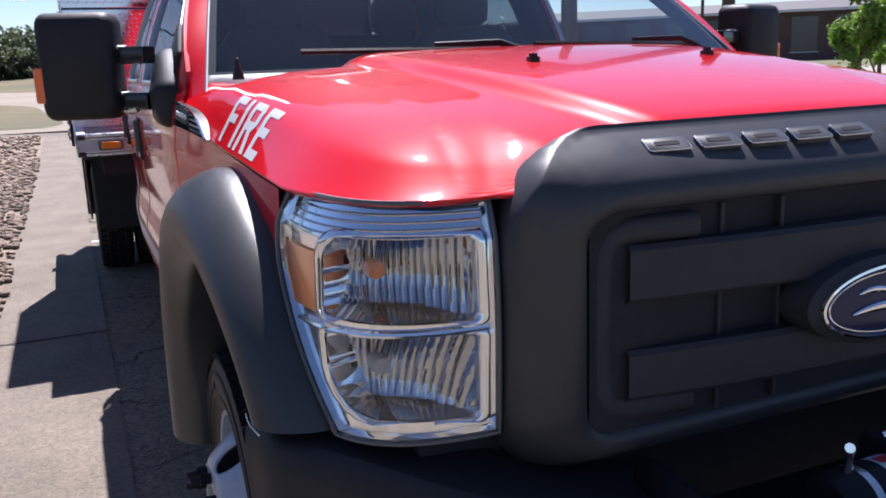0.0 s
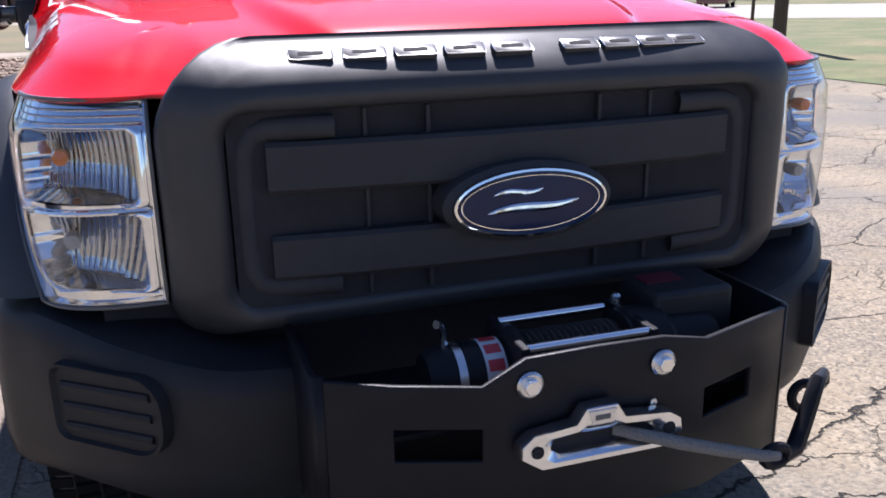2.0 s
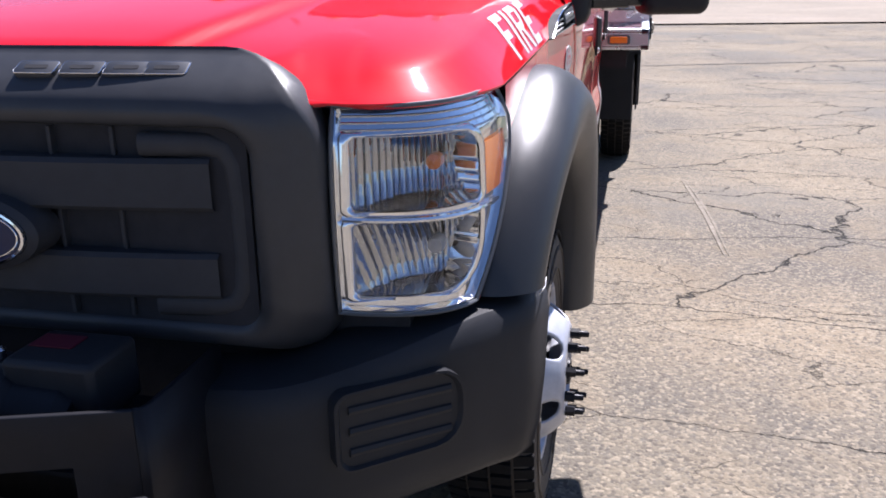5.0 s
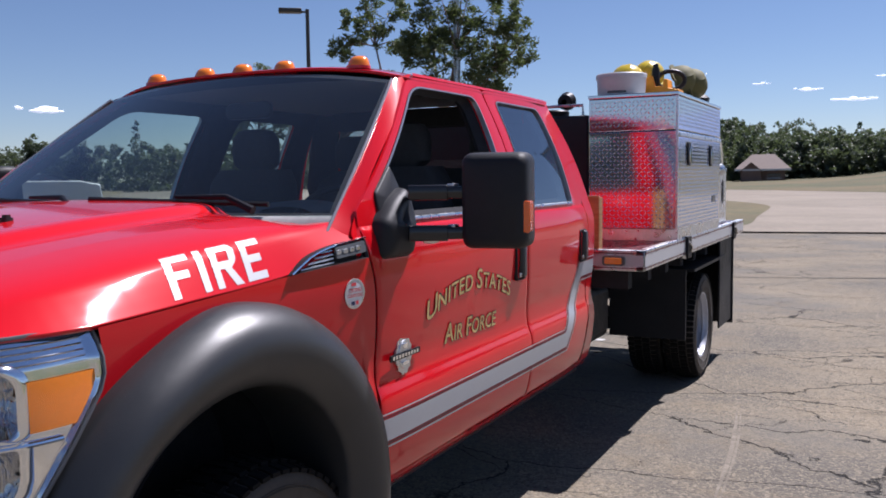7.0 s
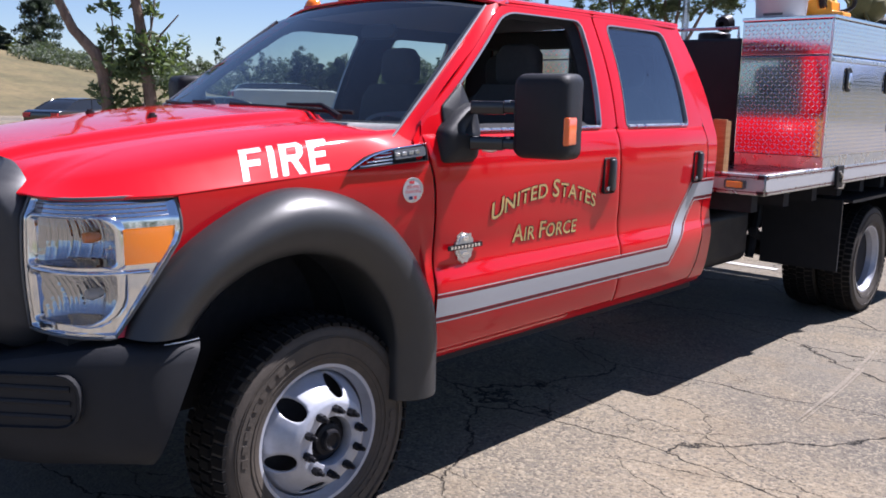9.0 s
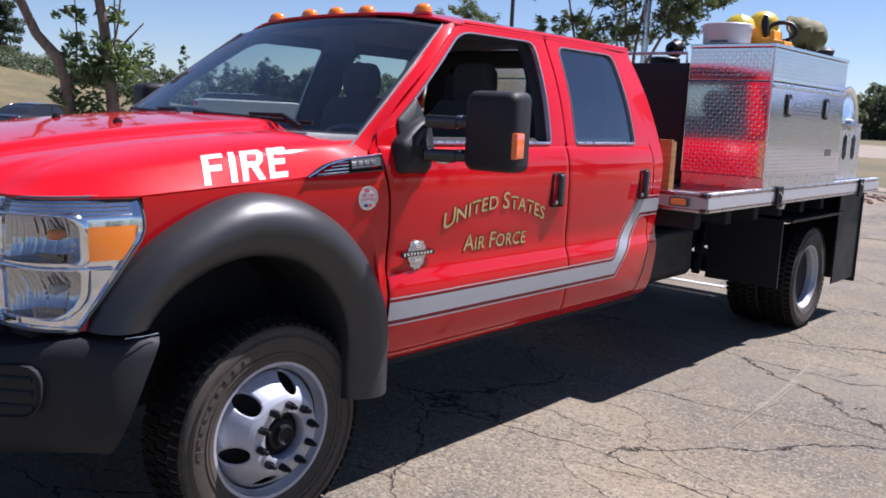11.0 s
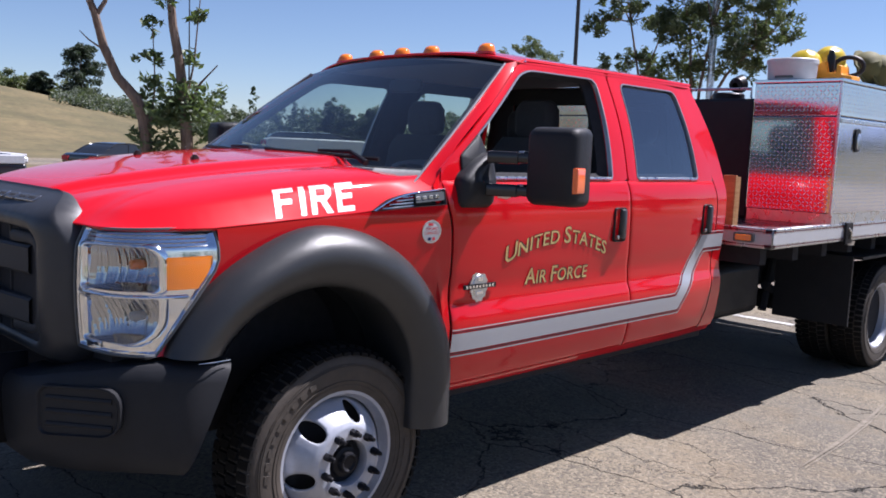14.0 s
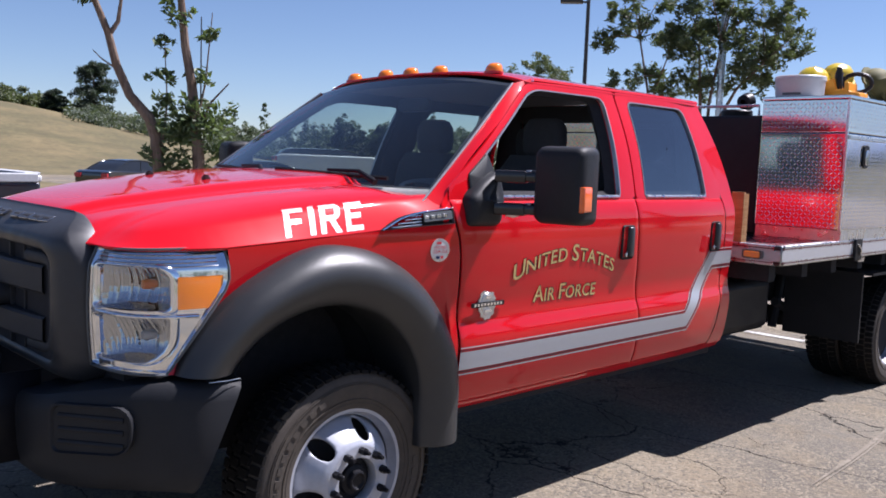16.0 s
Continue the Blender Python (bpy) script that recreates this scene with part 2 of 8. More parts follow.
def tube(points, radius, n=10, closed=False):
    """A round bar along points; radius: one, or one for each point."""
    pts = [Vector(p) for p in points]
    rows, up = [], None
    for i, p in enumerate(pts):
        a = pts[(i + 1) % len(pts)] if (closed or i < len(pts) - 1) else p
        b = pts[i - 1] if (closed or i > 0) else p
        d = (a - b).normalized()
        up = (up - d * up.dot(d)) if up is not None else d.orthogonal()
        up.normalize()
        side = d.cross(up)
        r = radius[i] if isinstance(radius, (list, tuple)) else radius
        rows.append([tuple(p + (up * math.cos(t) + side * math.sin(t)) * r) for t in spread(0, 2 * math.pi, n + 1)[:-1]])
    return grid(rows, cu=closed, cv=True, cap=not closed)


def lathe(profile, n=48, axis="x"):
    """A body of revolution about the x axis from (along, radius) pairs."""
    rows = []
    for a, r in profile:
        ring = []
        for t in spread(0, 2 * math.pi, n + 1)[:-1]:
            c, s = r * math.cos(t), r * math.sin(t)
            ring.append((a, c, s) if axis == "x" else ((c, s, a) if axis == "z" else (c, a, s)))
        rows.append(ring)
    bm = grid(rows, cv=True)
    bmesh.ops.recalc_face_normals(bm, faces=bm.faces)
    return bm


def round_rect(w0, w1, h0, h1, r, n=6):
    """Points (a, b) round a rectangle with rounded corners; r: one radius or four (low-left, low-right, high-right, high-left)."""
    rs = r if isinstance(r, (list, tuple)) else (r,) * 4
    out = []
    for (cx, cy, sx, sy), q, a0 in zip(((w0, h0, 1, 1), (w1, h0, -1, 1), (w1, h1, -1, -1), (w0, h1, 1, -1)), rs, (180, 270, 0, 90)):
        for a in spread(a0, a0 + 90, n):
            out.append((cx + sx * q + q * math.cos(radians(a)), cy + sy * q + q * math.sin(radians(a))))
    return out


def prism(outline, a, b, axis="y"):
    """A solid from a closed outline pushed between two places along an axis."""
    place = {"x": lambda p, q, d: (d, p, q), "y": lambda p, q, d: (p, d, q), "z": lambda p, q, d: (p, q, d)}[axis]
    return grid([[place(p, q, d) for p, q in outline] for d in (a, b)], cv=True, cap=True)


def lettering(text, size, bold=0.0, spacing=1.0):
    """A flat mesh of words, in x and y, cut fine enough to be bent."""
    cu = bpy.data.curves.new("words", "FONT")
    cu.body, cu.size, cu.offset, cu.space_character, cu.align_x = text, size, bold, spacing, "CENTER"
    cu.resolution_u = 4
    ob = bpy.data.objects.new("words", cu)
    scene.collection.objects.link(ob)
    me = bpy.data.meshes.new_from_object(ob.evaluated_get(bpy.context.evaluated_depsgraph_get()))
    bm = bmesh.new()
    bm.from_mesh(me)
    bpy.data.objects.remove(ob), bpy.data.curves.remove(cu), bpy.data.meshes.remove(me)
    bmesh.ops.remove_doubles(bm, verts=bm.verts, dist=1e-5)
    bmesh.ops.subdivide_edges(bm, edges=[e for e in bm.edges if e.calc_length() > size * 0.25], cuts=2)
    bmesh.ops.triangulate(bm, faces=bm.faces)
    return bm


# ---- ground ----
def asphalt_material():
    """Old sun-bleached asphalt: aggregate, stains, and crack lines of two sizes."""
    m = bpy.data.materials.new("cracked_asphalt")
    m.use_nodes = True
    nt = m.node_tree
    N, L, b = nt.nodes, nt.links, nt.nodes["Principled BSDF"]
    tc = N.new("ShaderNodeTexCoord")

    def tex(kind, scale, detail=5.0, rough=0.6, vec=None):
        n = N.new(kind)
        socket(n, "Scale", scale)
        if kind == "ShaderNodeTexNoise":
            socket(n, "Detail", detail), socket(n, "Roughness", rough)
        L.new(vec or tc.outputs["Object"], n.inputs["Vector"])
        return n

    def ramp(value, a, c, lo, hi):
        r = N.new("ShaderNodeMapRange")
        for k, v in (("From Min", a), ("From Max", c), ("To Min", lo), ("To Max", hi)):
            socket(r, k, v)
        L.new(value, r.inputs["Value"])
        return r.outputs[0]

    def op(kind, a, c):
        k = N.new("ShaderNodeMath")
        k.operation = kind
        for i, v in enumerate((a, c)):
            if isinstance(v, (int, float)):
                k.inputs[i].default_value = v
            else:
                L.new(v, k.inputs[i])
        return k.outputs[0]

    def mix(fac, a, c):
        x = N.new("ShaderNodeMix")
        x.data_type = "RGBA"
        L.new(fac, x.inputs["Factor"])
        for name, v in (("A", a), ("B", c)):
            if isinstance(v, tuple):
                x.inputs[name].default_value = (*v, 1)
            else:
                L.new(v, x.inputs[name])
        return x.outputs["Result"]

    # warped coordinates make the cracks wander
    w = tex("ShaderNodeTexNoise", 1.6, 6.0, 0.65)
    add_ = N.new("ShaderNodeMixRGB")
    add_.blend_type = "LINEAR_LIGHT"
    add_.inputs[0].default_value = 0.16
    lay = N.new("ShaderNodeMapping")
    socket(lay, "Rotation", (0, 0, radians(22))), socket(lay, "Scale", (0.55, 1.25, 1))
    L.new(tc.outputs["Object"], lay.inputs[0])
    L.new(lay.outputs[0], add_.inputs[1]), L.new(w.outputs["Color"], add_.inputs[2])
    cracks = None
    for scale, width, lo, hi, seed in ((0.80, 0.0050, 0.30, 0.46, 0), (1.6, 0.0058, 0.46, 0.58, 3), (4.0, 0.008, 0.62, 0.72, 5)):
        v = N.new("ShaderNodeTexVoronoi")
        v.feature = "DISTANCE_TO_EDGE"
        socket(v, "Scale", scale)
        L.new(add_.outputs[0], v.inputs["Vector"])
        line = ramp(v.outputs["Distance"], width * 0.25, width, 1.0, 0.0)
        area = tex("ShaderNodeTexNoise", 0.33 + seed * 0.07, 3.0)
        line = op("MULTIPLY", line, ramp(area.outputs["Fac"], lo, hi, 0.0, 1.0))
        cracks = line if cracks is None else op("MAXIMUM", cracks, line)
    stones = N.new("ShaderNodeTexVoronoi")
    socket(stones, "Scale", 80.0)
    L.new(tc.outputs["Object"], stones.inputs["Vector"])
    sep = N.new("ShaderNodeSeparateColor")
    L.new(stones.outputs["Color"], sep.inputs[0])
    stains = tex("ShaderNodeTexNoise", 0.55, 8.0, 0.62)
    grain = tex("ShaderNodeTexNoise", 26.0, 6.0, 0.75)
    base = mix(ramp(stains.outputs["Fac"], 0.38, 0.58, 0.0, 1.0), (0.113, 0.101, 0.082), (0.219, 0.181, 0.126))
    base = mix(ramp(sep.outputs[0], 0.50, 0.90, 0.0, 0.55), base, (0.315, 0.267, 0.194))
    base = mix(ramp(sep.outputs[1], 0.62, 0.95, 0.0, 0.7), base, (0.062, 0.055, 0.048))
    base = mix(ramp(grain.outputs["Fac"], 0.36, 0.50, 0.6, 0.0), base, (0.091, 0.086, 0.077))
    specks = N.new("ShaderNodeTexVoronoi")
    socket(specks, "Scale", 52.0)
    L.new(tc.outputs["Object"], specks.inputs["Vector"])
    sep2 = N.new("ShaderNodeSeparateColor")
    L.new(specks.outputs["Color"], sep2.inputs[0])
    near = ramp(specks.outputs["Distance"], 0.10, 0.24, 1.0, 0.0)
    base = mix(op("MULTIPLY", near, ramp(sep2.outputs[0], 0.76, 0.80, 0.0, 0.42)), base, (0.365, 0.329, 0.281))
    base = mix(op("MULTIPLY", near, ramp(sep2.outputs[1], 0.90, 0.93, 0.0, 0.9)), base, (0.037, 0.033, 0.029))
    # grey worn-smooth patches with soft edges, a few metres wide
    worn = tex("ShaderNodeTexNoise", 0.30, 5.0, 0.55)
    base = mix(ramp(worn.outputs["Fac"], 0.50, 0.60, 0.0, 0.72), base, (0.130, 0.121, 0.104))
    tint = tex("ShaderNodeTexNoise", 2.2, 5.0, 0.6)
    base = mix(ramp(tint.outputs["Fac"], 0.52, 0.66, 0.0, 0.45), base, (0.150, 0.121, 0.084))
    base = mix(cracks, base, (0.019, 0.018, 0.016))
    L.new(base, b.inputs["Base Color"])
    socket(b, "Roughness", 0.9), socket(b, "Specular IOR Level", 0.2)
    h = op("SUBTRACT", op("ADD", op("MULTIPLY", stones.outputs["Distance"], -0.35), op("MULTIPLY", grain.outputs["Fac"], 0.5)), op("MULTIPLY", cracks, 2.2))
    k = N.new("ShaderNodeBump")
    socket(k, "Strength", 0.8), socket(k, "Distance", 0.010)
    L.new(h, k.inputs["Height"]), L.new(k.outputs[0], b.inputs["Normal"])
    return m


M_ASPHALT = asphalt_material()
M_DRY_GRASS = material("dry_grass_ground", (0.08628, 0.0731, 0.0307), 0.95, second=(0.1316, 0.1023, 0.04532), scale=0.16, mix_lo=0.38, mix_hi=0.62, vary=0.25, fine=0.35, fine_scale=2.2, bump=0.6, bump_scale=9)
M_LAWN = material("lawn_ground", (0.05994, 0.07676, 0.02047), 0.95, second=(0.1279, 0.106, 0.04751), scale=0.45, mix_lo=0.42, mix_hi=0.65, vary=0.25, fine=0.3, fine_scale=14.0, bump=0.6, bump_scale=30)
M_CONCRETE = material("pale_concrete", (0.171, 0.1397, 0.1055), 0.9, second=(0.1368, 0.1112, 0.08268), scale=1.3, vary=0.12, fine=0.55, fine_scale=75.0, bump=0.6, bump_scale=180)
M_ROAD = material("pale_road", (0.2485, 0.223, 0.1901), 0.9, second=(0.2083, 0.1901, 0.1608), scale=0.4, vary=0.08, fine=0.15, fine_scale=9.0)
M_PAINT_LINE = material("worn_white_paint", (0.4532, 0.4459, 0.424), 0.7, second=(0.2412, 0.2266, 0.2047), scale=9, mix_lo=0.52, mix_hi=0.66, vary=0.1)
M_STONE = material("river_stone", (0.2266, 0.1572, 0.106), 0.8, per_object=0.35, per_island=0.45, vary=0.2, scale=14, bump=0.2, bump_scale=60)
M_ROCKBED = material("stony_bed", (0.1608, 0.117, 0.08407), 0.95, second=(0.2193, 0.1681, 0.1243), scale=5, vary=0.3, fine=0.4, fine_scale=30, bump=0.8, bump_scale=28)


def sheet(name, x0, x1, y0, y1, z, mat, label, category, n=(2, 2), zf=None, kind="structure"):
    rows = [[(x, y, z + (zf(x, y) if zf else 0.0)) for x in spread(x0, x1, n[0])] for y in spread(y0, y1, n[1])]
    ob = part(name, grid(rows), mat, heart=(0, 0, -5000))
    return tagged(ob, label, category, "", kind)


sheet("ground", -1500, 1500, -1500, 1500, 0.0, M_ASPHALT, "sun-bleached cracked asphalt parking lot", "asphalt", (3, 3))


# ---- the fire truck: front axle at y = 0, nose towards -y, driver's side +x ----
AXLE_REAR = 5.085
truck = thing("fire_truck", "red crew-cab fire truck with black grille and flat bed", "fire truck")

SIDE = [(0.48, 0.90), (0.53, 0.935), (0.58, 0.970), (0.66, 0.992), (0.74, 1.003), (0.82, 1.010), (0.86, 1.007), (0.92, 0.991), (0.97, 0.990),
        (1.05, 0.998), (1.15, 1.006), (1.25, 1.011), (1.33, 1.008), (1.38, 0.998), (1.42, 0.982)]
TAPER = [(-0.8, 0.105), (-0.48, 0.074), (-0.1, 0.060), (0.15, 0.050), (0.43, 0.022), (0.62, 0.004), (0.8, 0.0), (2.3, 0.0), (2.8, 0.02)]
BELT, RAIL = (1.42, 0.982), (1.93, 0.775)


def side_x(y, z):
    """Half width of the body at a height."""
    if z <= BELT[0]:
        x = curve(SIDE, z)
    else:
        t = (z - BELT[0]) / (RAIL[0] - BELT[0])
        x = BELT[1] + (RAIL[1] - BELT[1]) * t + 0.022 * math.sin(math.pi * min(max(t, 0), 1))
    return x - curve(TAPER, y)


# hood
SEAM = [(-0.48, 1.265), (-0.22, 1.281), (0.15, 1.306), (0.30, 1.318), (0.55, 1.330)]
HOOD_EDGE = [(-0.48, 1.265), (-0.22, 1.281), (0.15, 1.306), (0.32, 1.352), (0.49, 1.390)]
HOOD_TOP = [(-0.95, 1.255), (-0.85, 1.318), (-0.78, 1.352), (-0.60, 1.398), (-0.18, 1.460), (0.2, 1.495), (0.55, 1.512)]


def hood_outline():
    pts = [(x, -0.862 + 0.058 * (x / 0.68) ** 6) for x in spread(0, 0.68, 14)]
    a, b, c = (0.68, -0.805), (0.905, -0.79), (side_x(-0.48, 1.265), -0.48)
    pts += [tuple((1 - t) ** 2 * p + 2 * t * (1 - t) * q + t * t * r for p, q, r in zip(a, b, c)) for t in spread(0.08, 1, 12)]
    return pts + [(side_x(y, curve(HOOD_EDGE, y)), y) for y in spread(-0.44, 0.52, 16)]


OUTLINE = hood_outline()


def edge_of(x, y):
    """Distance inwards from the hood's edge and the height of the edge there."""
    best = (9, 0, 0)
    for (ax, ay), (bx, by) in zip(OUTLINE, OUTLINE[1:]):
        dx, dy = bx - ax, by - ay
        t = min(max(((x - ax) * dx + (y - ay) * dy) / (dx * dx + dy * dy), 0), 1)
        px, py = ax + t * dx, ay + t * dy
        d = math.hypot(x - px, y - py)
        if d < best[0]:
            best = (d, px, py)
    d, px, py = best
    return d, curve(HOOD_EDGE, py), px


SHOULDER = [(0, 0), (0.1, 0.275), (0.2, 0.53), (0.28, 0.705), (0.36, 0.80), (0.5, 0.89), (0.7, 0.955), (1.0, 1.0)]


def hood_z(x, y):
    x = abs(x)
    d, low, px = edge_of(x, y)
    top = curve(HOOD_TOP, y) - 0.035 * (x / 0.9) ** 2
    dome = curve([(-0.9, 0.30), (-0.5, 0.42), (0.5, 0.56)], y)
    top -= 0.025 * (0.5 + 0.5 * math.tanh((x - dome) / 0.022)) - 0.007
    side_reach = 0.13 + (0.17 - 0.06 * min(max((y + 0.35) / 0.4, 0), 1)) * min(max((px - 0.58) / 0.14, 0), 1)
    k = min(d / side_reach, 1.0)
    flank = min(max((px - 0.62) / 0.16, 0), 1)
    rise_ = (1 - (1 - k) ** 2.1) ** 0.62 * (1 - flank) + curve(SHOULDER, k) * flank
    return low + (top - low) * rise_


def rear_dip(x, y):
    """The hood's rear corners sink to show the cowl."""
    return 0.022 * min(max((y - 0.26) / 0.12, 0), 1) * min(max((abs(x) - 0.46) / 0.14, 0), 1) * min(max((0.90 - abs(x)) / 0.08, 0), 1)


def hood_width(y):
    """Half width of the hood's plan at y."""
    w = 0.0
    for (ax, ay), (bx, by) in zip(OUTLINE, OUTLINE[1:]):
        if ay <= y <= by:
            w = ax + (bx - ax) * (y - ay) / max(by - ay, 1e-9)
    return w


rows = []
for v in spread(0, 1, 110):
    row = []
    for u in spread(-1, 1, 171):
        s = math.copysign(1 - (1 - abs(u)) ** 1.35, u)
        y = -0.8615 + (0.32 + 0.17 * abs(s) ** 2.4 + 0.8615) * v**1.4
        x = s * hood_width(y)
        row.append((x, y, hood_z(x, y) - rear_dip(x, y)))
    rows.append(row)
part("hood", grid(rows), M_RED, truck, "glossy red hood with a raised centre", thick=0.012)


def block_letters(text):
    """Plain upright block capitals built of bars: height 1, even stroke."""
    k = 0.18
    glyph = {"F": (0.62, [[(0, 0), (k, 0), (k, 1), (0, 1)], [(k, 1 - k), (0.62, 1 - k), (0.62, 1), (k, 1)], [(k, 0.42), (0.54, 0.42), (0.54, 0.60), (k, 0.60)]]),
             "I": (k, [[(0, 0), (k, 0), (k, 1), (0, 1)]]),
             "R": (0.68, [[(0, 0), (k, 0), (k, 1), (0, 1)], [(k, 1 - k * 0.9), (0.50, 1 - k * 0.9), (0.56, 1), (k, 1)], [(0.50, 0.82), (0.48, 0.60), (0.62, 0.52), (0.68, 0.62), (0.68, 0.86), (0.56, 1)],
                          [(k, 0.42), (0.50, 0.42), (0.62, 0.52), (0.48, 0.60), (k, 0.60)], [(0.30, 0.42), (0.50, 0), (0.72, 0), (0.50, 0.42)]]),
             "E": (0.60, [[(0, 0), (k, 0), (k, 1), (0, 1)], [(k, 1 - k), (0.60, 1 - k), (0.60, 1), (k, 1)], [(k, 0.42), (0.54, 0.42), (0.54, 0.60), (k, 0.60)], [(k, 0), (0.60, 0), (0.60, k), (k, k)]])}
    bm, x = bmesh.new(), 0.0
    for c in text:
        wide, pieces = glyph[c]
        for outline in pieces:
            bm.faces.new([bm.verts.new((x + a, b, 0)) for a, b in outline])
        x += wide + 0.17
    bmesh.ops.remove_doubles(bm, verts=bm.verts, dist=1e-4)
    for _ in range(3):
        bmesh.ops.triangulate(bm, faces=bm.faces)
        bmesh.ops.subdivide_edges(bm, edges=[e for e in bm.edges if e.calc_length() > 0.10], cuts=1)
    return bm


def drape_on_hood(bm, s):
    """Lays flat words on the flank of the hood: their foot along the seam, their height along the curved skin."""
    bmesh.ops.triangulate(bm, faces=bm.faces)
    lo = [min(v.co[k] for v in bm.verts) for k in (0, 1)]
    hi = [max(v.co[k] for v in bm.verts) for k in (0, 1)]
    for v in bm.verts:
        a, b = [(v.co[k] - lo[k]) / (hi[k] - lo[k]) for k in (0, 1)]
        y = -0.250 + 0.330 * (a if s > 0 else 1 - a) + 0.035 * b
        need, e = 0.012 + 0.124 * b, side_x(y, curve(HOOD_EDGE, y))
        run, d, z = 0.0, 0.0, hood_z(e, y)
        while run < need:
            d += 0.004
            z2 = hood_z(e - d, y)
            step = math.hypot(0.004, z2 - z)
            run, z = run + step, z2
        d -= 0.004 * (run - need) / step
        z0, z1 = hood_z(e - d - 0.006, y), hood_z(e - d + 0.006, y)
        n = Vector((z0 - z1, 0, 0.012)).normalized()
        v.co = (s * (e - d + n.x * 0.0014), y, hood_z(e - d, y) + n.z * 0.0014)
    return bm


for s in (1, -1):
    part("fire_lettering", drape_on_hood(block_letters("FIRE"), s), M_WHITE_TAPE, truck, "bold white FIRE lettering", smooth=False)

# washer nozzles
for x in (-0.253, 0.253):
    bm = prism(round_rect(-0.012, 0.012, -0.016, 0.016, 0.006, 4), 0, 0.012, "z")
    add(bm, moved(prism(round_rect(-0.008, 0.008, -0.010, 0.010, 0.004, 4), 0, 0.008, "z"), pose(0, 0, 0.012)))
    part("washer_nozzle", moved(bm, pose(x, -0.18, hood_z(x, -0.18) - 0.002)), M_BLACK_PLASTIC, truck)

# front edge of the front door, by height
FRONT_CUT = [(0.48, 0.60), (0.56, 0.576), (0.70, 0.556), (1.0, 0.551), (1.06, 0.551), (1.15, 0.547), (1.25, 0.536), (1.34, 0.511), (1.40, 0.496), (1.44, 0.489)]
# fenders, flares, vents and headlights on both sides
ARCH, RO = (-0.10, 0.63), 0.632


def flare_path(frac, t):
    """A point (y, z) on the flare: frac 0 at the outer edge, 1 at the wheel opening; t runs from the bumper over the wheel to the sill."""
    along = min(t / 0.82, 1)
    ri = curve([(0, 0.445), (0.25, 0.430), (0.5, 0.420), (0.75, 0.415), (1.0, 0.405)], along)
    ro = curve([(0, 0.596), (0.25, 0.602), (0.45, RO), (1, RO)], along)
    r = ro + (ri - ro) * frac
    if t < 0.82:
        a0 = math.pi - math.asin(min(0.235 / r, 1))
        a = a0 * (1 - t / 0.82)
        return ARCH[0] + r * math.cos(a), ARCH[1] + r * math.sin(a)
    return ARCH[0] + r, ARCH[1] - (t - 0.82) / 0.18 * (0.165 + 0.0 * frac)


def headlight_edge(z):
    """Where the headlight's outer edge lies, by height."""
    return curve([(0.86, -0.675), (1.0, -0.578), (1.07, -0.528), (1.14, -0.478), (1.18, -0.462), (1.265, -0.474)], z)


def lamp_curve(u):
    """The plan of the headlight's face from the grille (0) round to the fender (1)."""
    a, b, c, d = (0.680, -0.815), (0.845, -0.800), (0.945, -0.745), (0.938, -0.470)
    k = 1 - u
    return tuple(k**3 * p + 3 * k * k * u * q + 3 * k * u * u * r + u**3 * w for p, q, r, w in zip(a, b, c, d))


lamp_table = [(lamp_curve(u)[1], u) for u in spread(0.3, 1, 80)]


def lamp_u_at(y):
    return float(np.interp(y, [p[0] for p in lamp_table], [p[1] for p in lamp_table]))


def lamp_at(u, z, inset=0.0):
    """A point of the headlight's face: u along its plan, by height; inset: metres behind the face."""
    x, y = lamp_curve(u)
    x2, y2 = lamp_curve(min(u + 0.01, 1.0))
    x1, y1 = lamp_curve(max(u - 0.01, 0.0))
    d = math.hypot(x2 - x1, y2 - y1)
    n = ((y2 - y1) / d, -(x2 - x1) / d)
    w = (z - 0.875) / 0.385
    bow = 0.012 * math.sin(math.pi * min(max(w, 0), 1)) - 0.022 * max(w - 0.85, 0) / 0.15
    return x + n[0] * (bow - inset), y + n[1] * (bow - inset), z


def lamp_deep(u, z, inset):
    """A point behind the face, straight back into the lamp."""
    x, y, z = lamp_at(u, z, 0.006)
    return x - 0.22 * max(inset - 0.006, 0), y + 0.97 * max(inset - 0.006, 0), z


def lamp_edge_u(z):
    return lamp_u_at(headlight_edge(z))


def lamp_point(u, w, inset=0.0):
    """The same by fractions: u from the grille to the outer edge, w from the foot to the top."""
    z = 0.878 + w * (1.259 + 0.008 * u - 0.878) - 0.012 * u * (1 - w)
    return lamp_at(u * lamp_edge_u(z), z, inset)


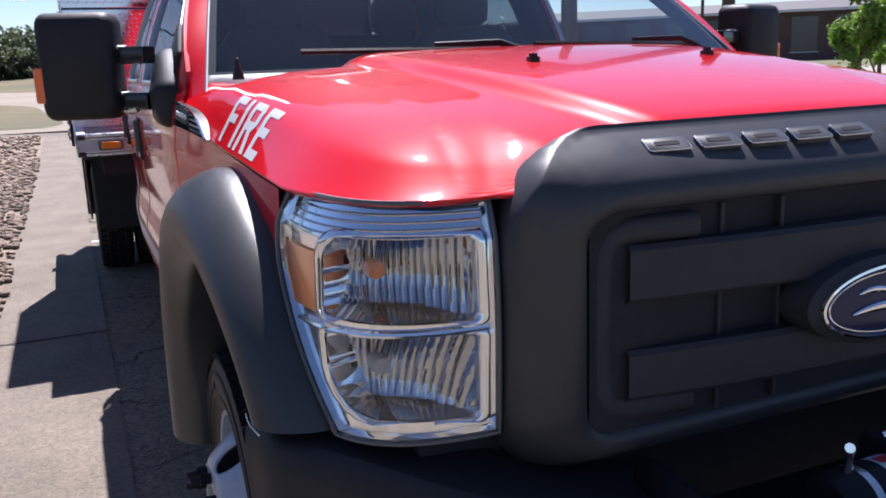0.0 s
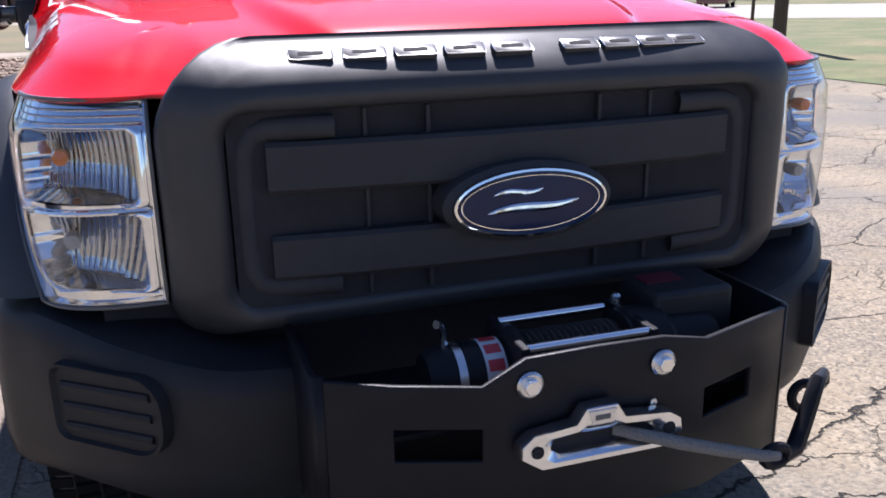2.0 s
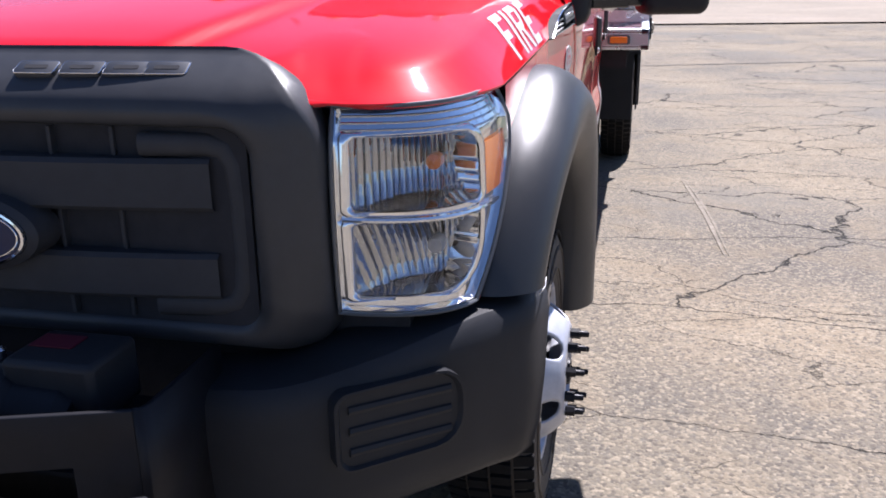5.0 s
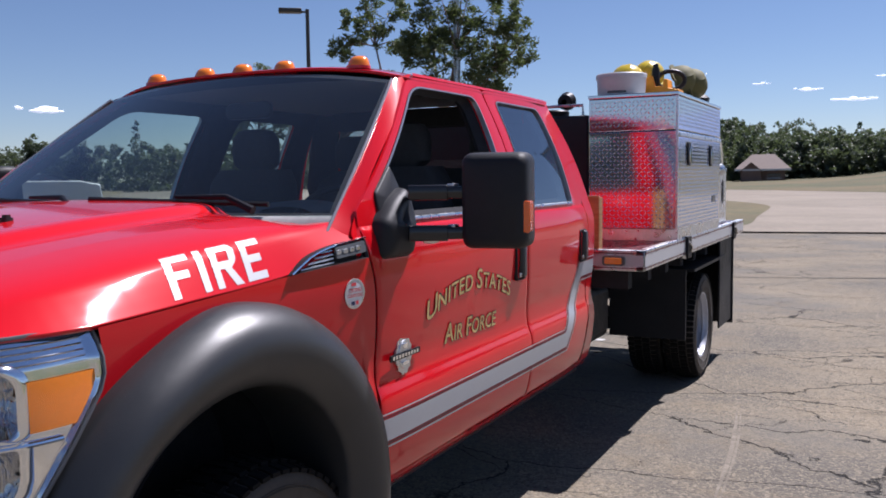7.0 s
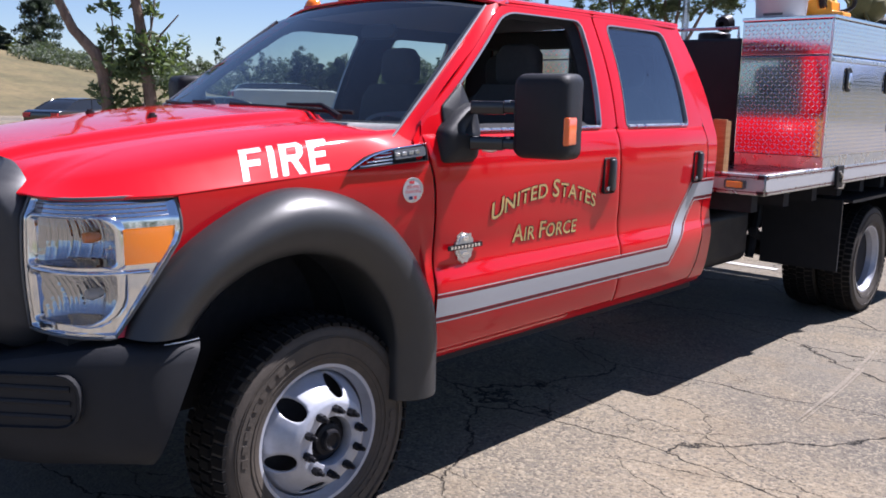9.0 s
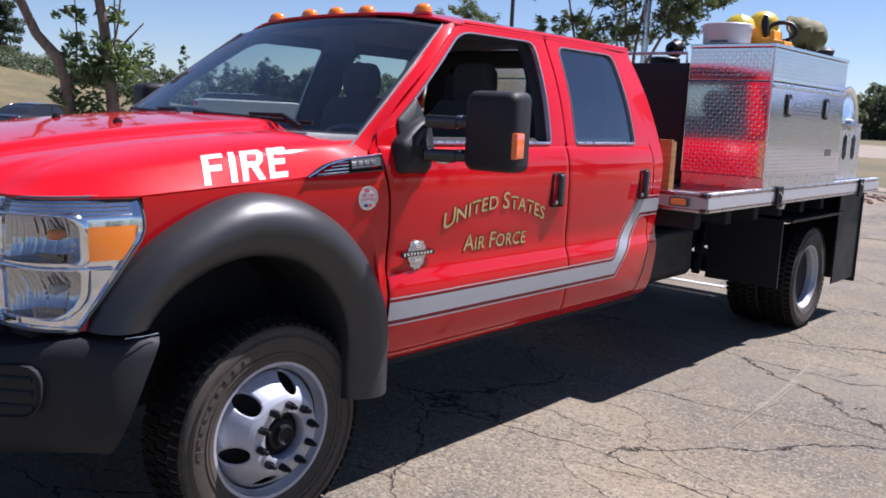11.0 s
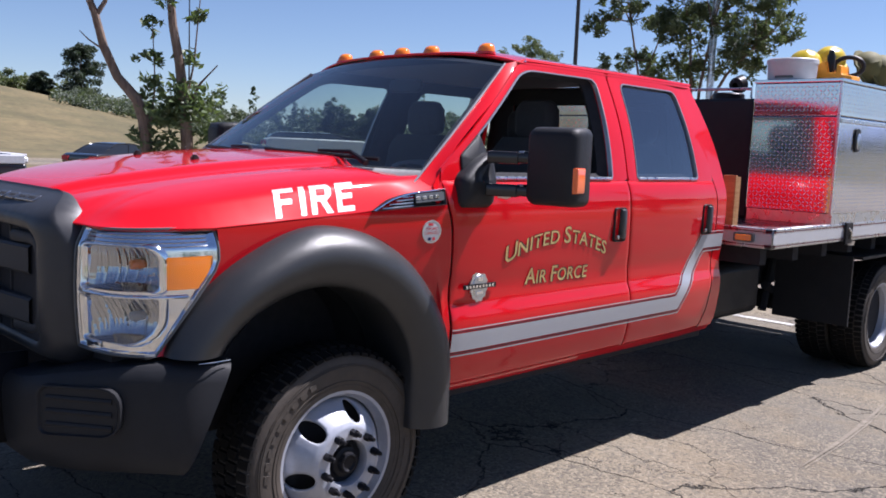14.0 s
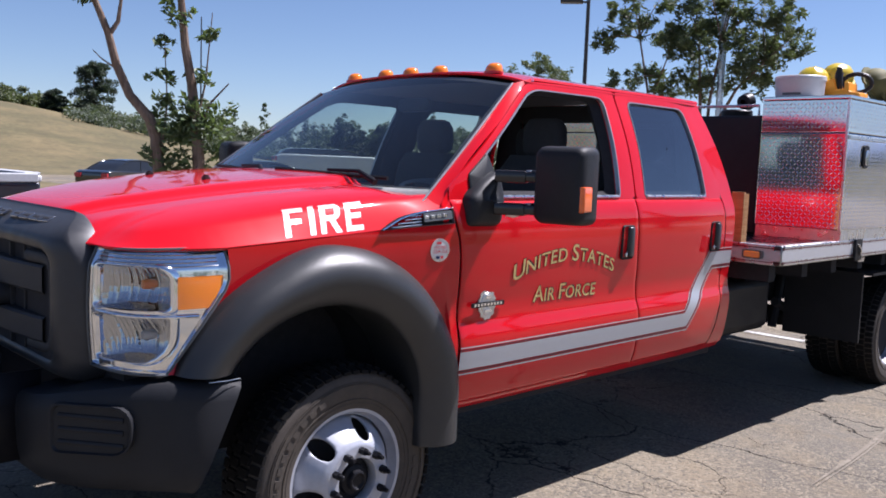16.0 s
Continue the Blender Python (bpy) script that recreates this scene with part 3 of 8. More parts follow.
for s in (1, -1):
    # fender skin
    rows = []
    for v in spread(0, 1, 16):
        row = []
        for u in spread(0, 1, 40):
            yt, yb = -0.484 + u * (0.545 + 0.484), -0.672 + u * (0.545 + 0.672)
            dy = abs(yb - ARCH[0])
            under = RO - 0.02 if yb > ARCH[0] else 0.572
            zb = ARCH[1] + math.sqrt(max(under**2 - dy * dy, 0)) if dy < under else 0.50
            zb = max(zb, 0.865) if yb < ARCH[0] else zb
            zt = curve(SEAM, yt) - 0.004
            z = zb + (zt - zb) * v
            y = headlight_edge(z) + (curve(FRONT_CUT, z) - 0.007 - headlight_edge(z)) * u if z > 0.86 else yb + (yt - yb) * v
            row.append((side_x(y, z), y, z))
        rows.append(row)
    part("front_fender", grid(sided(rows, s), flip=s > 0), M_RED, truck, thick=-0.0)
    # flare
    prof = [(0.0, 0.0), (0.0, 0.26), (0.03, 0.42), (0.09, 0.60), (0.18, 0.78), (0.29, 0.91), (0.40, 0.98), (0.50, 1.0), (0.61, 0.985), (0.72, 0.94), (0.82, 0.87), (0.90, 0.79), (0.96, 0.71), (0.99, 0.64), (1.0, 0.56), (0.995, -0.3)]
    rows = []
    for t in spread(0, 1, 60):
        row = []
        for frac, k in prof:
            y, z = flare_path(frac, t)
            root = min(side_x(y, min(max(z, 0.6), 1.3)), 0.99) - 0.012
            reach = curve([(0, 1.035), (0.25, 1.075), (0.5, 1.096), (1, 1.096)], t)
            row.append((root + (reach - root) * k if k >= 0 else 0.78, y, z))
        rows.append(row)
    part("fender_flare", grid(sided(rows, s), flip=s < 0), M_FLARE, truck, "dark grey plastic flare over the front wheel", angle=60)
    # dark wheel housing
    rows = [[(x, *p) for x in (0.56, 1.02)] for p in [flare_path(0.93, t) for t in spread(0, 1, 40)]]
    bm = grid(sided(rows, s), flip=s < 0)
    add(bm, grid(sided([[(0.56, *flare_path(0.93, t)), (0.56, flare_path(0.93, t)[0], 0.45)] for t in spread(0, 1, 40)], s)))
    part("wheel_housing", bm, M_BLACK_VOID, truck)
    # vent behind the hood
    low = [(0.155, 1.3050), (0.30, 1.3155), (0.40, 1.3215), (0.497, 1.3265)]
    high = [(0.155, 1.3075), (0.25, 1.352), (0.34, 1.372), (0.495, 1.388)]
    loop = [(y, curve(low, y)) for y in spread(0.155, 0.497, 14)] + [(y, curve(high, y)) for y in spread(0.495, 0.155, 14)]
    mid = (0.37, 1.345)
    ring = lambda k, out: [(side_x(y, z) + out, mid[0] + (y - mid[0]) * k, mid[1] + (z - mid[1]) * k) for y, z in loop]
    bm = grid(sided([ring(1.02, -0.02), ring(1.02, 0.008), ring(0.96, 0.011), ring(0.90, 0.006), ring(0.90, -0.008)], s), cv=True, flip=s < 0)
    vent = part("side_vent", bm, M_BLACK_SATIN, truck, "black side vent with chrome edge")
    part("vent_edge", tube([(s * (side_x(y, z) + 0.011), y, z) for y, z in [(mid[0] + (y - mid[0]), mid[1] + (z - mid[1])) for y, z in loop[14:]]], 0.0032, 6), M_CHROME, vent)
    bm = grid(sided([ring(0.91, -0.004), ring(0.02, -0.004)], s), cv=True)
    part("vent_mesh", bm, M_BLACK_VOID, vent)
    for z0 in (1.322, 1.334, 1.346, 1.357):
        part("vent_slat", tube([(s * (side_x(y, z0) + 0.004), y, z0 + (y - 0.3) * 0.07) for y in spread(0.215 + (z0 - 1.328) * 2.6, 0.338, 6)], 0.0028, 6), M_ALU, vent)
    plate = [(side_x(y, z) + 0.006, y, z) for y, z in [(a, b + (a - 0.41) * 0.08) for a, b in round_rect(0.345, 0.485, 1.340, 1.374, 0.006, 3)]]
    bm = grid(sided([plate, [(x + 0.006, y, z) for x, y, z in plate]], s), cv=True, cap=True)
    badge = part("model_plate", bm, M_GREY_RUBBER, vent, "grey plate with plain chrome bars")
    for k in range(4):
        y0 = 0.358 + k * 0.030
        part("bar", moved(box(-0.003, 0.003, -0.011, 0.011, -0.0065, 0.0065), pose(s * (side_x(y0, 1.357) + 0.012), y0, 1.357 + (y0 - 0.41) * 0.08)), M_ALU, badge, smooth=False, bevel=0.002)
    # round sticker on the fender
    sy, sz = 0.432, 1.222
    disc = lambda r, out: [(side_x(sy + r * math.cos(a), sz + r * math.sin(a)) + out, sy + r * math.cos(a), sz + r * math.sin(a)) for a in spread(0, 2 * math.pi, 33)[:-1]]
    if s > 0:
        bm = grid(sided([disc(0.046, 0.001), disc(0.046, 0.0025), disc(0.02, 0.0025), disc(0.001, 0.0025)], s), cv=True, flip=s > 0)
        seal = part("round_sticker", bm, M_WHITE_PLASTIC, truck, "round white sticker with small red print")
        part("sticker_rim", grid([disc(0.046, 0.0032), disc(0.040, 0.0032)], cv=True, flip=True), M_ALU, seal, smooth=False)
        for words, z0, mat in (("CERTIFIED", 0.006, M_RED_LABEL), ("CLEAN IDLE", -0.010, M_RED_LABEL)):
            bm = lettering(words, 0.0155, 0.0003, 1.0)
            for v in bm.verts:
                y, z = sy + v.co.x * 0.86, sz + z0 + v.co.y
                v.co = (side_x(y, z) + 0.0036, y, z)
            part("sticker_print", bm, mat, seal, "red print reading " + words, smooth=False)
        for y0, y1, z0, z1, mat in ((-0.020, 0.020, 0.024, 0.034, M_RED_LABEL), (-0.022, -0.002, -0.034, -0.022, M_BLUE), (0.003, 0.018, -0.034, -0.022, M_RED_LABEL)):
            bm = bmesh.new()
            bm.faces.new([bm.verts.new((side_x(sy, sz) + 0.0036, sy + a, sz + c)) for a, c in ((y0, z0), (y1, z0), (y1, z1), (y0, z1))])
            part("print_bar", bm, mat, seal, smooth=False)

    # headlight
    BOWLS = ((1.072, 1.208, (0.014, 0.018, 0.045, 0.014)), (0.905, 1.050, (0.014, 0.085, 0.014, 0.014)))
    U0, U1, SPAN = 0.060, 0.705, 0.36  # the plan runs about 0.36 m, so u is scaled to metres for the corners

    def in_bowl(u, z):
        """Whether a place on the face lies inside one of the two rounded lamp openings."""
        for z0, z1, rad in BOWLS:
            q, q0, q1 = u * SPAN, U0 * SPAN, U1 * SPAN
            if not (q0 < q < q1 and z0 < z < z1):
                continue
            r = rad[(0 if q < (q0 + q1) / 2 else 1) if z < (z0 + z1) / 2 else (3 if q < (q0 + q1) / 2 else 2)]
            dx, dz = max(r - min(q - q0, q1 - q), 0), max(r - min(z - z0, z1 - z), 0)
            if dx * dx + dz * dz < r * r or not (dx and dz):
                return True
        return False

    rows = []
    for w in spread(0, 1, 64):
        row = []
        for u in spread(0, 1, 70):
            x, y, z = lamp_point(u, w)
            row.append(lamp_point(u, w, 0.135 if in_bowl(u * lamp_edge_u(z), z) else (0.004 if u < 0.02 or u > 0.985 or w < 0.02 or w > 0.985 else 0.015)))
        rows.append(row)
    lamp = part("headlight", grid(sided(rows, s), flip=s < 0), M_CHROME, truck, "large clear headlight with chrome housing", angle=50)

    def mirrored(pts):
        return [(s * x, y, z) for x, y, z in pts]

    for z0, z1, corner in BOWLS:
        upper = z0 > 1
        rings = []
        for grow, inset in ((0.020, 0.014), (0.013, 0.006), (0.005, 0.004), (0.0, 0.008), (-0.002, 0.024), (-0.004, 0.050)):
            pts = round_rect(U0 * SPAN - grow, U1 * SPAN + grow, z0 - grow * 0.55, z1 + grow * 0.55, corner, 6)
            rings.append(mirrored([(lamp_deep if inset > 0.015 else lamp_at)(min(max(q / SPAN, 0.004), lamp_edge_u(z) - 0.01), z, inset) for q, z in pts]))
        part("bezel", grid(rings, cv=True), M_CHROME, lamp, angle=60)
        # a deep bowl of narrow scalloped flutes: upright above, raked below
        rows = []
        zm, half = (z0 + z1) / 2, (z1 - z0) / 2
        for z in spread(z0 - 0.006, z1 + 0.006, 40):
            row = []
            for u in spread(U0 - 0.012, U1 + 0.012, 190):
                cu, cw = (u - 0.40) / 0.345, (z - zm) / (half * 1.1)
                deep = 0.026 + 0.085 * max(1 - cu * cu, 0.0) ** 0.7 * (1 - 0.45 * cw * cw)
                lane = (u - U0) / (U1 - U0) * (23 if upper else 19) + (0 if upper else 1.5 * cw * (1 if cu < 0.1 else 0.25))
                step = math.floor((z - z0) / 0.021)
                deep -= 0.0042 * abs(math.sin(math.pi * (lane + (0.37 * step if upper and cu > 0.2 else 0.0)))) + 0.0004 * abs(math.sin(math.pi * (z - z0) / 0.021))
                deep += 0.0030 * math.sin(math.floor(lane) * 2.4)
                row.append(lamp_deep(min(u, lamp_edge_u(z) - 0.02), z, max(deep, 0.018)))
            rows.append(mirrored(row))
        part("reflector_bowl", grid(rows), M_REFLECTOR, lamp, "fluted chrome reflector", angle=25)
        # grey shelf across the foot of the bowl
        rows = []
        for k in spread(0, 1, 6):
            rows.append(mirrored([lamp_deep(min(u, lamp_edge_u(z0) - 0.03), z0 + 0.002 + 0.017 * k * (1 - 0.75 * ((u - 0.40) / 0.33) ** 2), 0.020 + 0.062 * k) for u in spread(U0 + 0.005, U1 - (0.005 if upper else 0.16), 24)]))
        part("lamp_shelf", grid(rows), M_REFLECTOR, lamp, "chrome ledge under the reflector")
        bx, by, bz = lamp_deep(0.43, zm + 0.010, 0.070)
        bulb = lathe([(0.0, 0.001), (0.003, 0.014), (0.02, 0.017), (0.045, 0.014), (0.05, 0.010)], 18, "y")
        part("bulb", moved(bulb, pose(s * bx, by - 0.02, bz)), M_INNER_AMBER if upper else M_LAMP_SHELF, lamp, "amber bulb" if upper else "grey bulb cap")
    # chrome ribs over the top and divider
    for w in (0.865, 0.895, 0.925, 0.955):
        part("rib", tube([tuple(a * b for a, b in zip((s, 1, 1), lamp_point(u, w - 0.012 * u, 0.014))) for u in spread(0.03, 0.96, 18)], 0.0022, 6), M_REFLECTOR, lamp)
    part("divider", tube([tuple(a * b for a, b in zip((s, 1, 1), lamp_at(u, 1.061 - 0.012 * u, 0.010))) for u in spread(0.03, 0.86, 18)], 0.006, 8), M_CHROME, lamp)
    # amber side marker
    rows = []
    for z in spread(1.074, 1.176, 14):
        e = lamp_edge_u(z) - 0.022
        rows.append([lamp_at(0.748 + (e - 0.748) * k, z, 0.009) for k in spread(0, 1, 16)])
    part("side_marker", grid(sided(rows, s), flip=s < 0), M_AMBER, lamp, "amber side marker")
    rows = [[lamp_point(u, w) for u in spread(0, 1, 30)] for w in spread(0, 1, 20)]
    lens = part("lens", grid(sided(rows, s), flip=s < 0), M_LENS, lamp, "clear lens cover")
    lens.visible_shadow = False
    rim = [lamp_point(u, 0.0) for u in spread(0, 1, 16)] + [lamp_point(1, w) for w in spread(0.06, 1, 12)] + [lamp_point(u, 1.0) for u in spread(0.96, 0, 16)] + [lamp_point(0, w) for w in spread(0.94, 0.06, 12)]
    part("lamp_rim", tube([(s * x, y, z) for x, y, z in rim], 0.004, 6, closed=True), M_GREY_RUBBER, lamp)
    # black gap round the lamp
    bm = prism([(0.58, 0.80), (0.80, 0.80), (0.80, 1.235), (0.58, 1.235)], -0.66, -0.56, "y")
    part("lamp_backing", bm if s > 0 else moved(bm, Matrix.Diagonal((-1, 1, 1, 1))), M_BLACK_VOID, truck, smooth=False)

# grille
def shell_ring(hw, z0, z1, r, yf):
    return [(a, yf(a, b), b) for a, b in round_rect(-hw, hw, z0, z1, r, 10)]


BROW = [(1.20, 0.0), (1.24, 0.004), (1.27, 0.015), (1.295, 0.036), (1.315, 0.063), (1.335, 0.097), (1.352, 0.128), (1.366, 0.149), (1.372, 0.155)]
front_y = lambda x, z: -0.955 + 0.06 * (abs(x) / 0.62) ** 2.2 * (1 - 0.5 * min(max((z - 1.2) / 0.15, 0), 1)) + curve(BROW, z) + 0.03 * max((0.92 - z) / 0.1, 0)
back_y = lambda x, z: -0.775 + 0.05 * max(1.2 - z, 0)


def shell_y(off):
    return lambda x, z: min(front_y(x, z) + off * (1 - min(max((z - 1.2) / 0.12, 0), 1)), -0.798)


rings = [shell_ring(0.674, 0.80, 1.354, (0.08, 0.08, 0.19, 0.19), back_y),
         shell_ring(0.674, 0.80, 1.363, (0.08, 0.08, 0.19, 0.19), shell_y(0.060)),
         shell_ring(0.668, 0.805, 1.359, (0.09, 0.09, 0.185, 0.185), shell_y(0.034)),
         shell_ring(0.657, 0.811, 1.349, (0.09, 0.09, 0.18, 0.18), shell_y(0.022)),
         shell_ring(0.648, 0.816, 1.338, (0.09, 0.09, 0.175, 0.175), shell_y(0.014)),
         shell_ring(0.628, 0.825, 1.315, (0.09, 0.09, 0.16, 0.16), shell_y(0.002)),
         shell_ring(0.606, 0.834, 1.290, (0.085, 0.085, 0.13, 0.13), shell_y(0.0)),
         shell_ring(0.590, 0.842, 1.268, (0.08, 0.08, 0.11, 0.11), shell_y(0.0)),
         shell_ring(0.568, 0.860, 1.243, (0.06, 0.06, 0.06, 0.06), shell_y(0.004)),
         shell_ring(0.556, 0.872, 1.235, (0.055, 0.055, 0.055, 0.055), lambda x, z: front_y(x, z) + 0.024),
         shell_ring(0.552, 0.876, 1.231, (0.05, 0.05, 0.05, 0.05), lambda x, z: -0.86)]
grille = part("grille", grid(rings, cv=True), M_SURROUND, truck, "satin black grille surround with raised letter blocks", angle=70)
part("grille_back", box(-0.552, 0.552, -0.885, -0.83, 0.86, 1.24), M_BLACK_VOID, grille, smooth=False)
# inner moulding: a flat bracket at each end
for s in (1, -1):
    path = [(0.36, 1.204), (0.43, 1.204), (0.482, 1.203), (0.508, 1.194), (0.522, 1.165), (0.526, 1.10), (0.526, 1.0), (0.522, 0.94), (0.508, 0.914), (0.482, 0.905), (0.43, 0.904), (0.36, 0.904)]
    rows = []
    for k, (a, b) in enumerate(path):
        p, q = path[max(k - 1, 0)], path[min(k + 1, len(path) - 1)]
        d = Vector((q[0] - p[0], q[1] - p[1])).normalized()
        n = (d.y, -d.x)
        rows.append([(s * (a + n[0] * w), front_y(a, min(b, 1.16)) + h, b + n[1] * w) for w, h in ((-0.021, 0.07), (-0.021, 0.036), (-0.015, 0.029), (-0.006, 0.026), (0.006, 0.026), (0.015, 0.029), (0.021, 0.036), (0.021, 0.07))])
    part("moulding", grid(rows), M_GRILLE_BAR, grille, angle=70)
for z0, z1 in ((1.085, 1.180), (0.920, 1.006)):
    rows = [[(x, front_y(x, 1.0) + 0.022 + d, z) for x in spread(-0.485, 0.485, 25)] for z, d in ((z0, 0.07), (z0, 0.008), (z0 + 0.008, 0.0), (z1 - 0.008, 0.0), (z1, 0.008), (z1, 0.07))]
    part("grille_bar", grid(rows), M_GRILLE_BAR, grille, angle=25)
for z0, z1 in ((1.18, 1.232), (1.005, 1.086), (0.875, 0.92)):
    for x in (-0.42, -0.30, -0.18, 0.18, 0.30, 0.42):
        part("grille_rib", box(x - 0.004, x + 0.004, front_y(x, 1.0) + 0.050, -0.845, z0, z1), M_GRILLE_BAR, grille, smooth=False, bevel=0.0015)
# raised letter blocks on the brow of the grille: plain shapes, each with its slot
for k, x in enumerate([-0.386, -0.287, -0.19, -0.093, 0.004, 0.150, 0.240, 0.325, 0.40]):
    z = 1.331
    w, h = 0.040, 0.0175
    outer = round_rect(-w, w, -h, h, 0.006, 3)
    bm = grid([[(a * q, d, b * q) for a, b in outer] for q, d in ((1.0, 0.012), (1.0, 0.0006), (0.97, -0.0002))], cv=True, cap=True)
    tilt = math.degrees(math.atan2(front_y(x, z + 0.01) - front_y(x, z - 0.01), 0.02))
    place = pose(x, front_y(x, z) - 0.001, z, 0, 0, math.degrees(math.atan2(front_y(x + 0.01, z) - front_y(x - 0.01, z), 0.02))) @ pose(0, 0, 0, -tilt)
    block = part("letter_block", moved(bm, place), M_SURROUND, grille, "black raised block with a painted edge glint")
    # thin polished line draws the sky's glint along the block's edge
    part("block_edge", moved(tube([(a * 1.0, 0.0006, b * 1.0) for a, b in outer], 0.0009, 5, closed=True), place), M_POLISHED, block)
    slot = prism(round_rect(-w * 0.58, w * 0.58, -h * 0.30, h * 0.30, 0.003, 3), -0.0010, 0.004, "y")
    part("slot", moved(slot, place), M_BLACK_VOID, block, smooth=False)
# oval emblem: plain shapes only
oval = lambda a, b, d: [(a * math.cos(t), d, 1.044 + b * math.sin(t)) for t in spread(0, 2 * math.pi, 49)[:-1]]
bm = grid([oval(0.178, 0.080, -0.900), oval(0.176, 0.078, -0.962), oval(0.160, 0.067, -0.972)], cv=True)
emblem = part("emblem", bm, M_GRILLE_BAR, grille, "dark blue oval emblem with chrome rim")
part("chrome_rim", grid([oval(0.160, 0.067, -0.968), oval(0.158, 0.0655, -0.979), oval(0.153, 0.061, -0.980), oval(0.151, 0.0597, -0.972)], cv=True), M_CHROME, emblem)
part("blue_field", grid([oval(0.152, 0.0605, -0.9735), oval(0.10, 0.04, -0.977), oval(0.001, 0.001, -0.979)], cv=True), M_BLUE, emblem)
part("inner_line", tube([(x, -0.9762, z) for x, _, z in oval(0.143, 0.053, 0)], 0.0014, 6, closed=True), M_CHROME, emblem)
for x0, z0, x1, z1, r in ((-0.092, 1.030, 0.098, 1.044, 0.0085), (-0.080, 1.064, 0.022, 1.071, 0.0055)):
    line = [(x0 + (x1 - x0) * k, -0.9785, z0 + (z1 - z0) * k + 0.004 * math.sin(k * 6.28)) for k in spread(0, 1, 24)]
    part("emblem_stroke", tube(line, [0.001 + r * math.sin(math.pi * k) ** 0.6 for k in spread(0, 1, 24)], 10), M_CHROME, emblem, "plain tapered chrome stroke")

# ---- cab ----
def ring_loop(corners, radii, n=6):
    """A closed loop with rounded corners in the plane (y, z)."""
    out, m = [], len(corners)
    for i in range(m):
        p, a, b = Vector(corners[i]), Vector(corners[i - 1]), Vector(corners[(i + 1) % m])
        d0, d1 = (a - p).normalized(), (b - p).normalized()
        q0, q1 = p + d0 * radii[i], p + d1 * radii[i]
        for t in spread(0, 1, n):
            out.append(tuple(q0 * (1 - t) ** 2 + p * 2 * t * (1 - t) + q1 * t * t))
    fine = []
    for i in range(len(out)):
        a, b = out[i], out[(i + 1) % len(out)]
        steps = 8 if math.hypot(a[0] - b[0], a[1] - b[1]) > 0.08 else 1
        fine += [mixp(a, b, k / steps) for k in range(steps)]
    return fine


def on_side(loop, out=0.0):
    return [(side_x(y, z) + out, y, z) for y, z in loop]


M_BRIGHT_TRIM = material("satin_bright_trim", (0.34, 0.34, 0.35), 0.3, metal=0.7, vary=0.1, scale=12)
MID_CUT = [(0.48, 1.845), (0.72, 1.840), (1.0, 1.815), (1.30, 1.785), (1.44, 1.780), (1.95, 1.842)]
REAR_CUT = [(0.48, 2.60), (0.60, 2.640), (0.72, 2.675), (1.0, 2.700), (1.30, 2.690), (1.44, 2.660), (1.95, 2.590)]
TOP_FRONT = [(0.489, 1.44), (0.500, 1.477), (1.170, 1.957), (1.842, 1.972), (1.780, 1.44)]
WIN_FRONT = [(0.622, 1.425), (0.626, 1.530), (1.168, 1.922), (1.735, 1.922), (1.655, 1.425)]
TOP_REAR = [(1.785, 1.44), (1.848, 1.972), (2.600, 1.972), (2.665, 1.44)]
WIN_REAR = [(1.865, 1.425), (1.935, 1.918), (2.490, 1.915), (2.485, 1.430)]
GAP = 0.0035


def door_skin(cut0, cut1, s, z0=0.572, z1=1.42):
    rows = []
    for z in spread(z0, z1, 44):
        y0, y1 = curve(cut0, z) + GAP, curve(cut1, z) - GAP
        ys = [y0, y0 + 0.003, y0 + 0.008] + spread(y0 + 0.03, y1 - 0.03, 19) + [y1 - 0.008, y1 - 0.003, y1]
        rows.append([(side_x(y, z) - (0.006, 0.0015, 0.0)[min(k, 24 - k, 2)], y, z) for k, y in enumerate(ys)])
    return grid(sided(rows, s), flip=s > 0)


